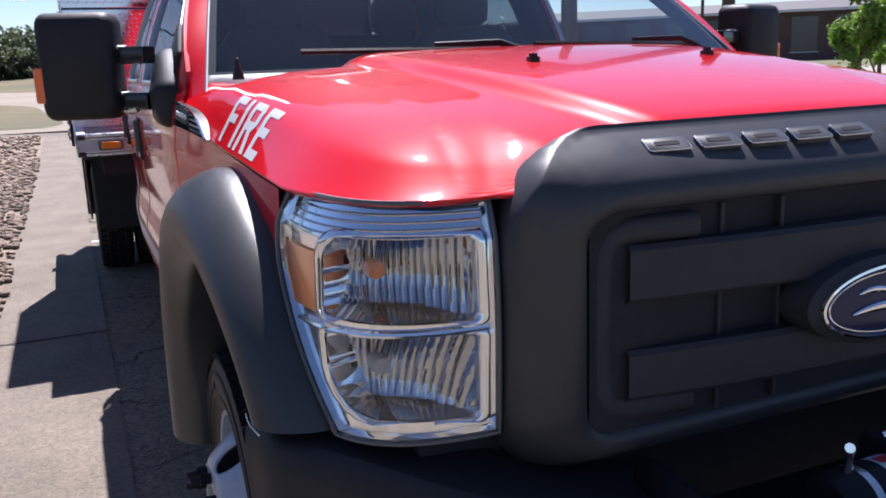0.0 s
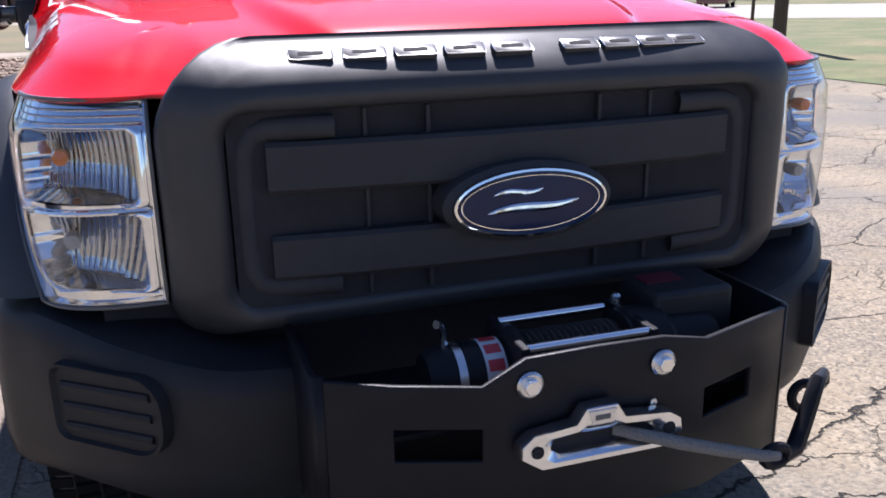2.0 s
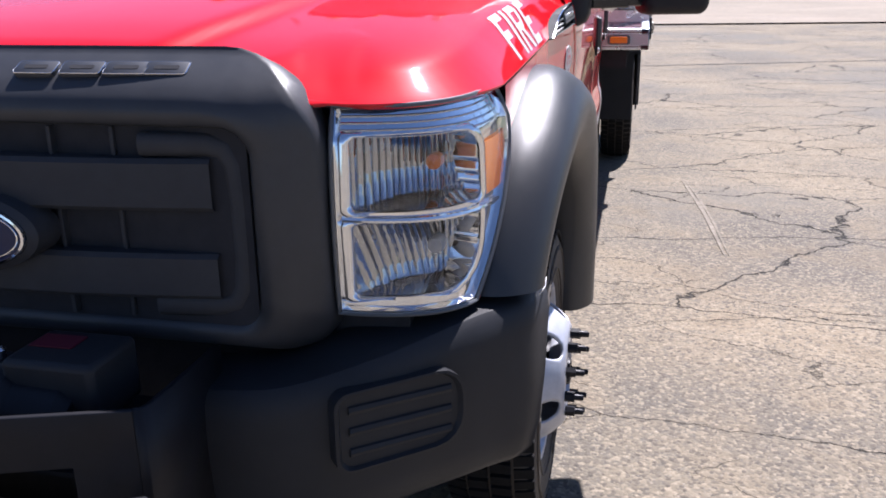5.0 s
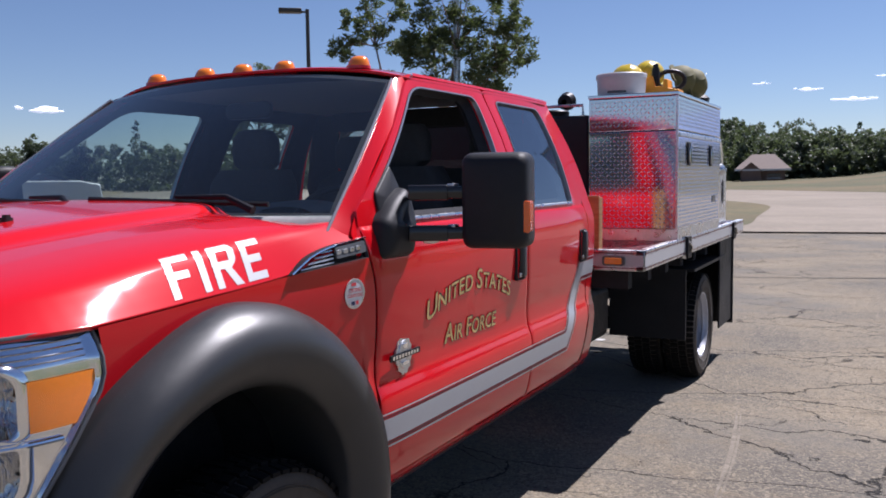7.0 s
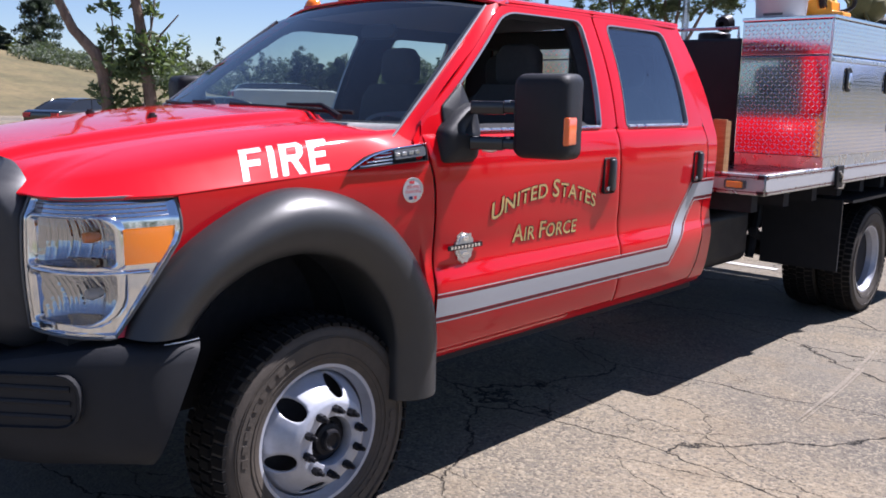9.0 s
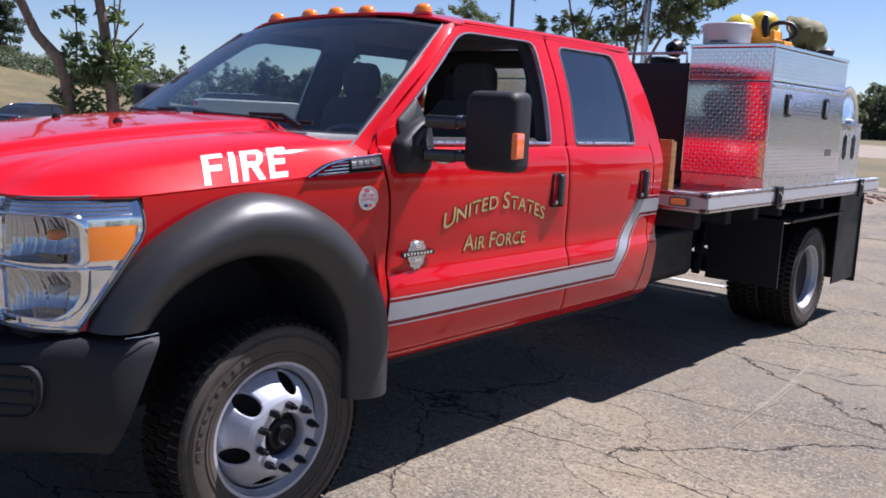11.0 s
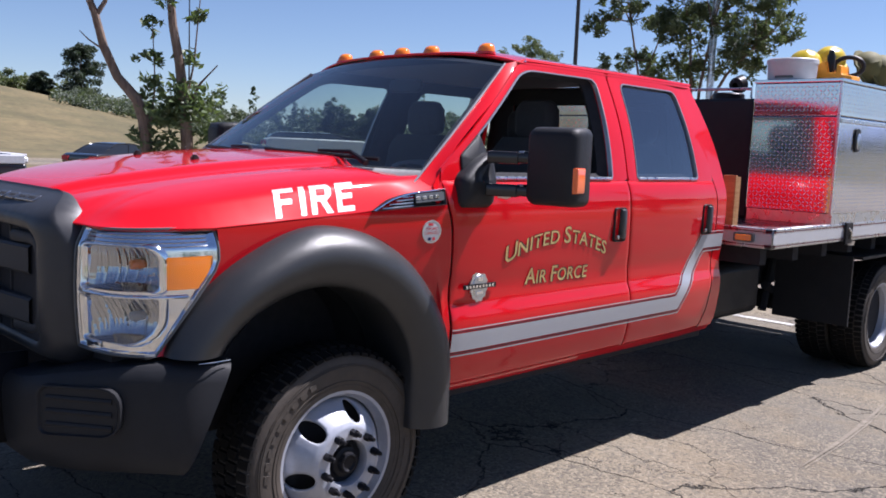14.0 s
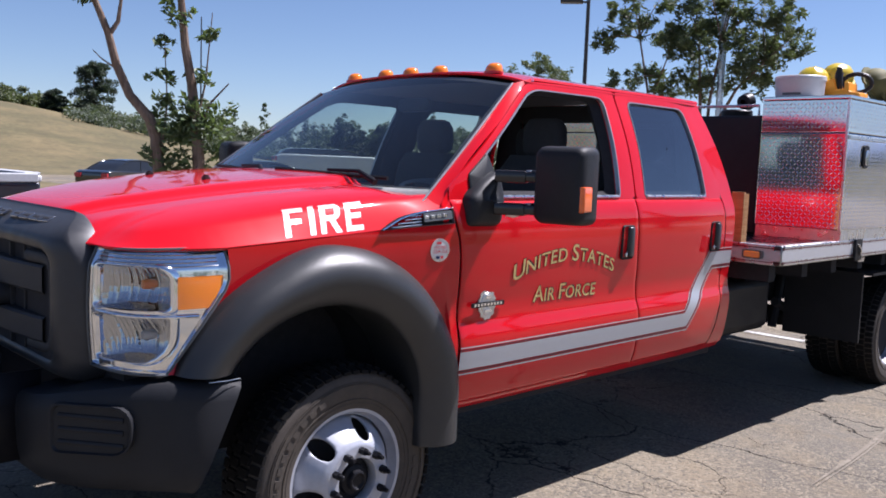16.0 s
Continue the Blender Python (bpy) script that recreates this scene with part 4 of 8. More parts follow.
for s in (1, -1):
    for name, cut0, cut1, top, win, hy in (("front_door", FRONT_CUT, MID_CUT, TOP_FRONT, WIN_FRONT, 1.690), ("rear_door", MID_CUT, REAR_CUT, TOP_REAR, WIN_REAR, 2.560)):
        door = part(name, door_skin(cut0, cut1, s), M_RED, truck, thick=0.02)
        last = len(win) - 1
        rad = ((0.02, 0.02, 0.09, 0.05, 0.02) if name == "front_door" else (0.02, 0.05, 0.05, 0.02))
        outer = ring_loop([(y + (GAP if k < last - 1 else -GAP), 1.418 if k in (0, last) else z - GAP) for k, (y, z) in enumerate(top)], (0.005, 0.02, 0.05, 0.02, 0.005)[-len(top):])
        inner = ring_loop(win, rad)
        inner2 = ring_loop([(y + (0.007 if k < last - 1 else -0.007), z + (0.006 if k in (0, last) else -0.006)) for k, (y, z) in enumerate(win)], rad)

        def fan(loop, n=120):
            """Points of a loop by direction from the window's middle, so that rings match."""
            cy, cz = (win[0][0] + win[-1][0] + win[-2][0] + win[-3][0]) / 4, 1.68
            out = []
            for a in spread(-math.pi, math.pi, n + 1)[:-1]:
                d, best = (math.cos(a), math.sin(a)), None
                for (ay, az), (by, bz) in zip(loop, loop[1:] + loop[:1]):
                    ey, ez = by - ay, bz - az
                    den = d[0] * ez - d[1] * ey
                    if abs(den) < 1e-9:
                        continue
                    t = ((ay - cy) * ez - (az - cz) * ey) / den
                    k = ((ay - cy) * d[1] - (az - cz) * d[0]) / den
                    if t > 0 and -1e-6 <= k <= 1 + 1e-6:
                        best = max(best or 0, t)
                out.append((cy + d[0] * best, cz + d[1] * best))
            return out

        o, i1, i2 = fan(outer), fan(inner), fan(inner2)
        rings = [on_side(o, -0.012), on_side(o, 0.0), on_side([mixp(a, b, 0.5) for a, b in zip(o, i1)], 0.002), on_side(i1, 0.0), on_side(i1, -0.03)]
        part("window_frame", grid(sided(rings, s), cv=True, flip=s < 0), M_RED, door)
        rings = [on_side(i1, 0.003), on_side(i2, 0.002), on_side(i2, -0.02)]
        part("window_trim", grid(sided(rings, s), cv=True, flip=s < 0), M_BRIGHT_TRIM, door, "thin satin bright trim")
        mid = ((win[0][0] + win[-1][0] + win[-2][0] + win[-3][0]) / 4, 1.68)
        rings = [on_side(i1, -0.03), [(x - 0.03, y, z) for x, y, z in on_side([mixp(p, mid, 0.11) for p in i1], -0.03)], [(x - 0.09, y, z) for x, y, z in on_side(o)]]
        part("inner_frame", grid(sided(rings, s), cv=True), M_BLACK_VOID, door)
        part("sill_trim", tube([(s * (side_x(y, 1.432) + 0.002), y, 1.432) for y in spread(win[0][0] + 0.02, win[-1][0] - 0.02, 12)], 0.0075, 6), M_ALU, door)
        if not (s > 0 and name == "front_door"):
            bm = grid(sided([on_side(i2, -0.012), on_side([mixp(p, mid, 0.5) for p in i2], -0.012), on_side([mixp(p, mid, 0.98) for p in i2], -0.012)], s), cv=True, flip=s < 0)
            pane = part("window_pane", bm, M_TINT_GLASS if (name == "rear_door" and s > 0) else M_SIDE_GLASS, door, "tinted glass pane" if name == "rear_door" else "clear glass pane")
            pane.visible_shadow = False
        # handle
        hz = 1.208
        hx = side_x(hy, hz)
        plate = round_rect(-0.052, 0.052, -0.084, 0.084, 0.018, 5)
        ring = lambda k, out: [(hx + out, hy + a * k, hz + b * (1 - (1 - k) * 0.5)) for a, b in plate]
        bm = grid(sided([ring(1.0, -0.006), ring(1.0, 0.006), ring(0.95, 0.009), ring(0.86, 0.009), ring(0.80, -0.012), ring(0.05, -0.014)], s), cv=True)
        handle = part("door_handle", bm, M_BLACK_SATIN, door, "black recessed door handle", angle=50)
        bar = round_rect(0.000, 0.040, -0.072, 0.076, 0.010, 4)
        bm = grid(sided([[(hx - 0.010, hy + a, hz + b) for a, b in bar], [(hx + 0.014, hy + a, hz + b) for a, b in bar], [(hx + 0.020, hy + 0.020 + (a - 0.020) * 0.75, hz + b * 0.94) for a, b in bar]], s), cv=True, cap=True)
        part("grip", bm, M_FLARE, handle, angle=50)
        part("lock", moved(lathe([(0.0, 0.010), (0.006, 0.010), (0.007, 0.007), (0.007, 0.0005)], 14), pose(s * (hx + 0.008), hy - 0.020, hz - 0.060, 0, 0, 0 if s > 0 else 180)), M_ALU, handle)
    # A pillar and cowl side
    rows = []
    for t in spread(-0.09, 1, 28):
        zo = 1.395 + (1.972 - 1.395) * t
        yo = curve([(1.343, 0.455), (1.395, 0.490), (1.44, 0.508), (1.477, 0.530), (1.957, 1.203), (1.972, 1.222)], zo)
        zi, yi, xi = 1.452 + (1.938 - 1.452) * t, 0.452 + (1.097 - 0.452) * t, 0.905 + (0.737 - 0.905) * t + 0.006 * math.sin(math.pi * t)
        xo = side_x(max(yo, 0.56), zo) - 0.007
        row = []
        for k in spread(0, 1, 9):
            b = 0.005 * math.sin(math.pi * k)
            row.append((xo + (xi - xo) * k + b, yo + (yi - yo) * k - b * 0.4, zo + (zi - zo) * k))
        rows.append(row)
    part("a_pillar", grid(sided(rows, s), flip=s > 0), M_RED, truck)
    part("pillar_trim", tube([(s * (r[-1][0] + 0.004), r[-1][1] - 0.003, r[-1][2] + 0.002) for r in rows], 0.005, 8), M_BRIGHT_TRIM, truck)
    # red corner between the fender, the hood and the pillar
    rows = []
    for y in spread(0.450, 0.512, 8):
        top = 1.402 + max(y - 0.45, 0) * 1.05
        rows.append([(side_x(max(y, 0.5), z) - 0.006, y, z) for z in spread(1.322, top, 8)])
    part("cowl_side", grid(sided(rows, s), flip=s < 0), M_RED, truck)
    # cab side behind the rear door, and the rocker below the doors
    rows = [[(side_x(y, z), y, z) for y in spread(curve(REAR_CUT, z), 2.80 - 0.10 * max((z - 1.44) / 0.53, 0), 8)] for z in spread(0.572, 1.972, 40)]
    part("cab_corner", grid(sided(rows, s), flip=s > 0), M_RED, truck)
    rows = [[(side_x(y, 0.575) - d, y, z) for y in spread(0.60, 2.78, 12)] for d, z in ((0.18, 0.520), (0.06, 0.526), (0.018, 0.545), (0.0, 0.575))]
    part("rocker", grid(sided(rows, s), flip=s > 0), M_RED, truck)
    # stripe along the doors, kinked up behind
    LEVEL = [(0.3, 0.0), (2.290, 0.0), (2.545, 0.322), (3.0, 0.322)]

    def band(z0, z1, out, mat, name, y0=0.557, y1=2.795):
        rows = []
        for k in spread(0, 1, 5):
            row = []
            for y in spread(y0, y1, 240):
                h = z0 + (z1 - z0) * k - 0.760
                lift = np.interp(y + 0.47 * h, [p[0] for p in LEVEL], [p[1] for p in LEVEL])
                z = z0 + (z1 - z0) * k + float(lift)
                row.append((side_x(y, z) + out, y, z))
            rows.append(row)
        return part(name, grid(sided(rows, s), flip=s > 0), mat, truck, thick=0.0)

    tagged(band(0.722, 0.798, 0.0025, M_SILVER_TAPE, "reflective_stripe"), "silver reflective stripe along the doors")
    band(0.802, 0.808, 0.0025, M_MAROON, "pinstripe")
    band(0.812, 0.817, 0.0025, M_WHITE_TAPE, "pinstripe")
    band(0.711, 0.718, 0.0025, M_MAROON, "pinstripe")
    band(0.700, 0.706, 0.0025, M_WHITE_TAPE, "pinstripe")

# door lettering on the driver's door: each word with a larger initial
def initial_caps(words, size, bold):
    """Flat words side by side, centred; the first letter of each stands taller."""
    out, x = [], 0.0
    for word in words.split():
        bm, start = bmesh.new(), x
        for text, scale in ((word[0], 1.0), (word[1:], 0.80)):
            piece = lettering(text, size * scale, bold, 1.06)
            lo, hi = min(v.co.x for v in piece.verts), max(v.co.x for v in piece.verts)
            add(bm, moved(piece, Matrix.Translation((x - lo, 0, 0))))
            x += hi - lo + size * 0.075
        out.append((word, bm))
        x += size * 0.24
    for word, bm in out:
        moved(bm, Matrix.Translation((-(x - size * 0.315) / 2, 0, 0)))
    return out


for words, size, y0, z0, bend, fit_width in (("UNITED STATES", 0.108, 1.226, 1.086, 0.42, 0.735), ("AIR FORCE", 0.104, 1.236, 0.966, 0.0, 0.455)):
    for mat, bold, out, name in ((M_DARK_EDGE, 0.0032, 0.0030, "letter_edge"), (M_GOLD, 0.0003, 0.0038, "door_lettering")):
        pieces = initial_caps(words, size, bold)
        wide = max(v.co.x for _, bm in pieces for v in bm.verts) - min(v.co.x for _, bm in pieces for v in bm.verts)
        for word, bm in pieces:
            for v in bm.verts:
                a, b = v.co.x * fit_width / wide, v.co.y
                y, z = y0 + a, z0 + b + (0.055 - bend * a * a * 1.30 if bend else 0.0)
                v.co = (side_x(y, z) + out, y, z)
            part(name, bm, mat, truck, "gold door lettering reading " + word if name == "door_lettering" else "", smooth=False)
# round engine badge
by, bz = 0.712, 0.985
bx = side_x(by, bz)
gear = [((0.066 if (k // 2) % 2 else 0.061) * math.cos(t), (0.066 if (k // 2) % 2 else 0.061) * math.sin(t)) for k, t in enumerate(spread(0, 2 * math.pi, 49)[:-1])]
badge = part("engine_badge", moved(prism(gear, 0, 0.006, "x"), pose(bx, by, bz) @ Matrix.Diagonal((1, 0.8, 1.05, 1))), M_ALU, truck, "round silver gear-shaped badge with plain bars")
part("badge_disc", moved(lathe([(0.006, 0.047), (0.009, 0.044), (0.009, 0.001)], 32), pose(bx, by, bz) @ Matrix.Diagonal((1, 0.8, 1.05, 1))), M_ALU, badge)
for z0, w, h in ((0.0, 0.098, 0.020), (0.030, 0.030, 0.016), (-0.028, 0.040, 0.012)):
    part("badge_bar", prism(round_rect(by - w, by + w, bz + z0 - h / 2, bz + z0 + h / 2, 0.004, 3) if z0 == 0 else round_rect(by - w / 2, by + w / 2, bz + z0 - h / 2, bz + z0 + h / 2, 0.003, 3), bx + 0.008, bx + 0.014, "x"), M_BLACK_SATIN if z0 == 0 else M_CHROME, badge)
for k in range(9):
    part("badge_mark", box(bx + 0.0142, bx + 0.0155, by - 0.086 + k * 0.0195, by - 0.074 + k * 0.0195, bz - 0.006, bz + 0.006), M_CHROME, badge, smooth=False)

# roof
rows = []
for v in spread(0, 1, 40):
    row = []
    for u in spread(-1, 1, 41):
        yf = 1.165 - 0.095 * (1 - abs(u) ** 2.2)
        y = yf + (2.755 - yf) * v
        w = 0.772 - 0.03 * max((v - 0.85) / 0.15, 0) ** 2
        top = 2.032 - 0.028 * (1 - min(v / 0.16, 1)) ** 2 - 0.035 * max((v - 0.78) / 0.22, 0) ** 2
        z = 1.955 + (top - 1.955) * (1 - abs(u) ** 4.2) - 0.012 * u * u + 0.006
        row.append((u * w, y, z))
    rows.append(row)
part("roof", grid(rows), M_RED, truck, thick=0.012)
rows = [[(u * 0.70, 1.24 + 1.48 * v, 1.975 - 0.02 * u * u) for u in spread(-1, 1, 7)] for v in spread(0, 1, 5)]
part("headliner", grid(rows, flip=True), M_LINER, truck)
# drip rail over the doors
for s in (1, -1):
    rows = [[(side_x(y, 1.965) + a, y, 1.968 + b) for a, b in ((-0.004, -0.014), (0.004, -0.006), (-0.004, 0.006), (-0.03, 0.012))] for y in spread(1.22, 2.72, 24)]
    part("roof_rail", grid(sided(rows, s), flip=s > 0), M_RED, truck)
# windshield
def screen_point(u, v, out=0.0):
    c = 1 - abs(u) ** 2.0
    x = u * (0.905 + (0.735 - 0.905) * v + 0.004 * math.sin(math.pi * v))
    y = 0.455 - 0.165 * c + (1.100 - 0.455) * v + 0.137 * c * v
    z = 1.452 + (1.938 + 0.059 * c - 1.452) * v + 0.012 * math.sin(math.pi * v)
    return x, y - out * 0.6, z + out * 0.8


screen = part("windshield", grid([[screen_point(u, v) for u in spread(-1, 1, 41)] for v in spread(0, 1, 20)]), M_WINDSHIELD, truck, "clear windshield with dark border")
screen.visible_shadow = False
edge = lambda k: [screen_point(-1 + k + (2 - 2 * k) * t, k * 1.2, -0.003) for t in spread(0, 1, 30)] + [screen_point(1 - k, k * 1.2 + (1 - 2.4 * k) * t, -0.003) for t in spread(0.04, 1, 16)] \
    + [screen_point(1 - k - (2 - 2 * k) * t, 1 - k * 1.2, -0.003) for t in spread(0.03, 1, 30)] + [screen_point(-1 + k, 1 - k * 1.2 - (1 - 2.4 * k) * t, -0.003) for t in spread(0.04, 0.96, 16)]
part("screen_border", grid([edge(0.0), edge(0.022)], cv=True), M_BLACK_VOID, screen)
# cowl below the windshield and wipers
rows = []
for v in spread(0, 1, 8):
    row = []
    for u in spread(-1, 1, 41):
        back = screen_point(u, 0.0)
        fy = 0.30 + 0.17 * abs(u) ** 2.4
        fx = u * 0.93
        front = (fx, fy - 0.03, hood_z(fx, min(fy, 0.49)) - rear_dip(fx, fy) - 0.012)
        p = mixp(front, (back[0], back[1] + 0.01, back[2] + 0.004), v)
        row.append((p[0], p[1], p[2] + 0.006 * math.sin(math.pi * v)))
    rows.append(row)
part("cowl_panel", grid(rows), M_COWL, truck, "weathered grey cowl panel")
for x0, x1 in ((0.70, 0.02), (0.02, -0.66)):
    pts = [(x, screen_point(x / 0.905, 0.03)[1] - 0.012, screen_point(x / 0.905, 0.045 + 0.03 * (x0 - x) / 0.7)[2] + 0.016) for x in spread(x0, x1, 14)]
    wiper = part("wiper", tube(pts, 0.009, 6), M_BLACK_SATIN, truck, "black wiper blade")
    part("wiper_arm", tube([(x0 - 0.02, screen_point(x0 / 0.905, 0)[1] - 0.04, 1.475), (x0 - 0.12, pts[3][1] - 0.015, pts[3][2] + 0.02), (pts[6][0], pts[6][1] - 0.006, pts[6][2] + 0.016)], [0.014, 0.010, 0.006], 8), M_BLACK_SATIN, wiper)
# antenna base on the passenger's cowl
part("antenna_base", moved(lathe([(0, 0.016), (0.012, 0.015), (0.03, 0.008), (0.055, 0.004), (0.058, 0.0005)], 14, "z"), pose(-0.84, 0.36, hood_z(-0.84, 0.36) - 0.004)), M_BLACK_PLASTIC, truck)

# marker lamps on the roof
for x, y in ((-0.540, 1.165), (-0.212, 1.118), (0.0, 1.110), (0.212, 1.118), (0.540, 1.165)):
    rows = []
    for k in spread(0, 1, 9):
        r = math.cos(k * math.pi / 2) ** 0.6
        rows.append([(x + 0.046 * r * math.cos(t), y + 0.014 + 0.012 * k + 0.042 * r * math.sin(t), 2.004 + 0.048 * math.sin(k * math.pi / 2) ** 1.0) for t in spread(0, 2 * math.pi, 25)[:-1]])
    lamp = part("marker_lamp", grid(rows, cv=True), M_AMBER, truck, "amber roof marker lamp")
    part("lamp_base", moved(prism([(0.050 * math.cos(t), 0.046 * math.sin(t)) for t in spread(0, 2 * math.pi, 25)[:-1]], -0.006, 0.006, "z"), pose(x, y + 0.014, 2.004)), M_RED, lamp)

# back wall with its window, and the inside
wall_y = lambda z: 2.79 - 0.09 * max((z - 1.44) / 0.53, 0)
for x0, x1, z0, z1 in ((-0.97, 0.97, 0.5, 1.44), (-0.90, -0.62, 1.44, 1.96), (0.62, 0.90, 1.44, 1.96), (-0.62, 0.62, 1.86, 1.97)):
    rows = [[(x * (min(1, (side_x(2.70, z) - 0.03) / 0.97) if z < 1.45 else 1 - 0.17 * (z - 1.44) / 0.53 * (abs(x) > 0.63)), wall_y(z), z) for x in spread(x0, x1, 5)] for z in spread(z0, z1, 7)]
    part("cab_back", grid(rows, flip=True), M_RED, truck, thick=0.03)
pane = part("rear_pane", grid([[(x, wall_y(z) - 0.015, z) for x in spread(-0.62, 0.62, 5)] for z in spread(1.44, 1.86, 3)], flip=True), M_SIDE_GLASS, truck, "clear rear window")
pane.visible_shadow = False
# black border of the rear window, rounded at the corners
rings = []
for grow, out in ((0.0, 0.002), (0.0, 0.006), (1.0, 0.006), (1.0, 0.0)):
    ring = round_rect(-0.60 - 0.16 * grow, 0.60 + 0.16 * grow, 1.455 + 0.012 * (1 - grow), 1.855 + 0.055 * grow, 0.07, 6)
    rings.append([(x * (1 - 0.10 * (z - 1.45) / 0.45), wall_y(z) + out, z) for x, z in ring])
part("window_border", grid(rings, cv=True), M_BLACK_VOID, truck, "black rear window border", smooth=False)
part("cab_floor", box(-0.90, 0.90, 0.60, 2.76, 0.50, 0.56), M_BLACK_VOID, truck, smooth=False)
part("firewall", box(-0.88, 0.88, 0.52, 0.58, 0.50, 1.40), M_BLACK_VOID, truck, smooth=False)
rows = [[(x, y + 0.10 * (abs(x) / 0.85) ** 2 * (y < 0.8), z) for x in spread(-0.87, 0.87, 15)] for y, z in ((0.42, 1.430), (0.60, 1.440), (0.80, 1.445), (0.93, 1.435), (1.02, 1.38), (1.04, 1.20), (1.0, 0.95), (0.9, 0.8))]
part("dashboard", grid(rows), M_DASH, truck, "dark grey dashboard")
# instrument hood and papers on the dash
part("instrument_hood", grid([[(0.42 + 0.22 * math.cos(t) * k, 0.84 + 0.14 * v, 1.435 + 0.055 * math.sin(t) * k) for t in spread(0, math.pi, 15)] for v, k in ((0, 0.6), (0.3, 0.95), (1, 1.0))]), M_DASH, truck)
rim = [(0.42 + 0.19 * math.cos(t), 1.12 + 0.19 * math.sin(t) * 0.42, 1.36 + 0.19 * math.sin(t) * 0.90) for t in spread(0, 2 * math.pi, 33)[:-1]]
wheel = part("steering_wheel", tube(rim, 0.016, 8, closed=True), M_BLACK_PLASTIC, truck)
part("spoke", tube([rim[0], (0.42, 1.12, 1.35), rim[16]], 0.018, 8), M_BLACK_PLASTIC, wheel)
part("column", tube([(0.42, 1.12, 1.35), (0.42, 0.9, 1.22)], 0.04, 10), M_BLACK_PLASTIC, wheel)
part("rear_view_mirror", moved(prism(round_rect(-0.12, 0.12, -0.035, 0.035, 0.03, 5), -0.012, 0.012, "y"), pose(0, 1.16, 1.86, -8)), M_BLACK_PLASTIC, truck, bevel=0.004)


def seat(x, y, w, head):
    root = part("seat", box(x - w / 2, x + w / 2, y - 0.45, y + 0.06, 0.84, 1.02), M_SEAT, truck, "dark grey cloth seat", bevel=0.05, sides=4)
    rows = []
    for z, d, k in ((0.98, 0.0, 0.92), (1.15, 0.0, 1.0), (1.4, 0.03, 1.0), (1.55, 0.05, 0.92), (1.62, 0.07, 0.72)):
        rows.append([(x + a * k, y + d + b + 0.02, z) for a, b in round_rect(-w / 2, w / 2, -0.08, 0.08, 0.06, 5)])
    part("backrest", grid(rows, cv=True, cap=True), M_SEAT, root)
    for hx in head:
        rows = [[(x + hx + a * k, y + 0.10 + b * k, z) for a, b in round_rect(-0.135, 0.135, -0.055, 0.055, 0.05, 5)] for z, k in ((1.62, 0.7), (1.645, 0.95), (1.70, 1.0), (1.77, 0.97), (1.81, 0.75), (1.82, 0.5))]
        part("headrest", grid(rows, cv=True, cap=True), M_SEAT, root)


seat(0.43, 1.62, 0.52, (0.0,))
seat(-0.43, 1.62, 0.52, (0.0,))
seat(0.0, 2.56, 1.45, (-0.45, 0.45))
for s in (1, -1):
    part("inner_panel", box(s * 0.90, s * 0.925, 0.62, 2.74, 0.55, 1.40), M_DASH, truck, smooth=False)
    part("b_pillar_lining", grid(sided([[(side_x(1.8, z) - 0.07, y + 0.06 * (z - 1.40) / 0.55, z) for y in (1.65, 1.87)] for z in spread(1.38, 1.96, 8)], s)), M_BLACK_VOID, truck, thick=0.02)

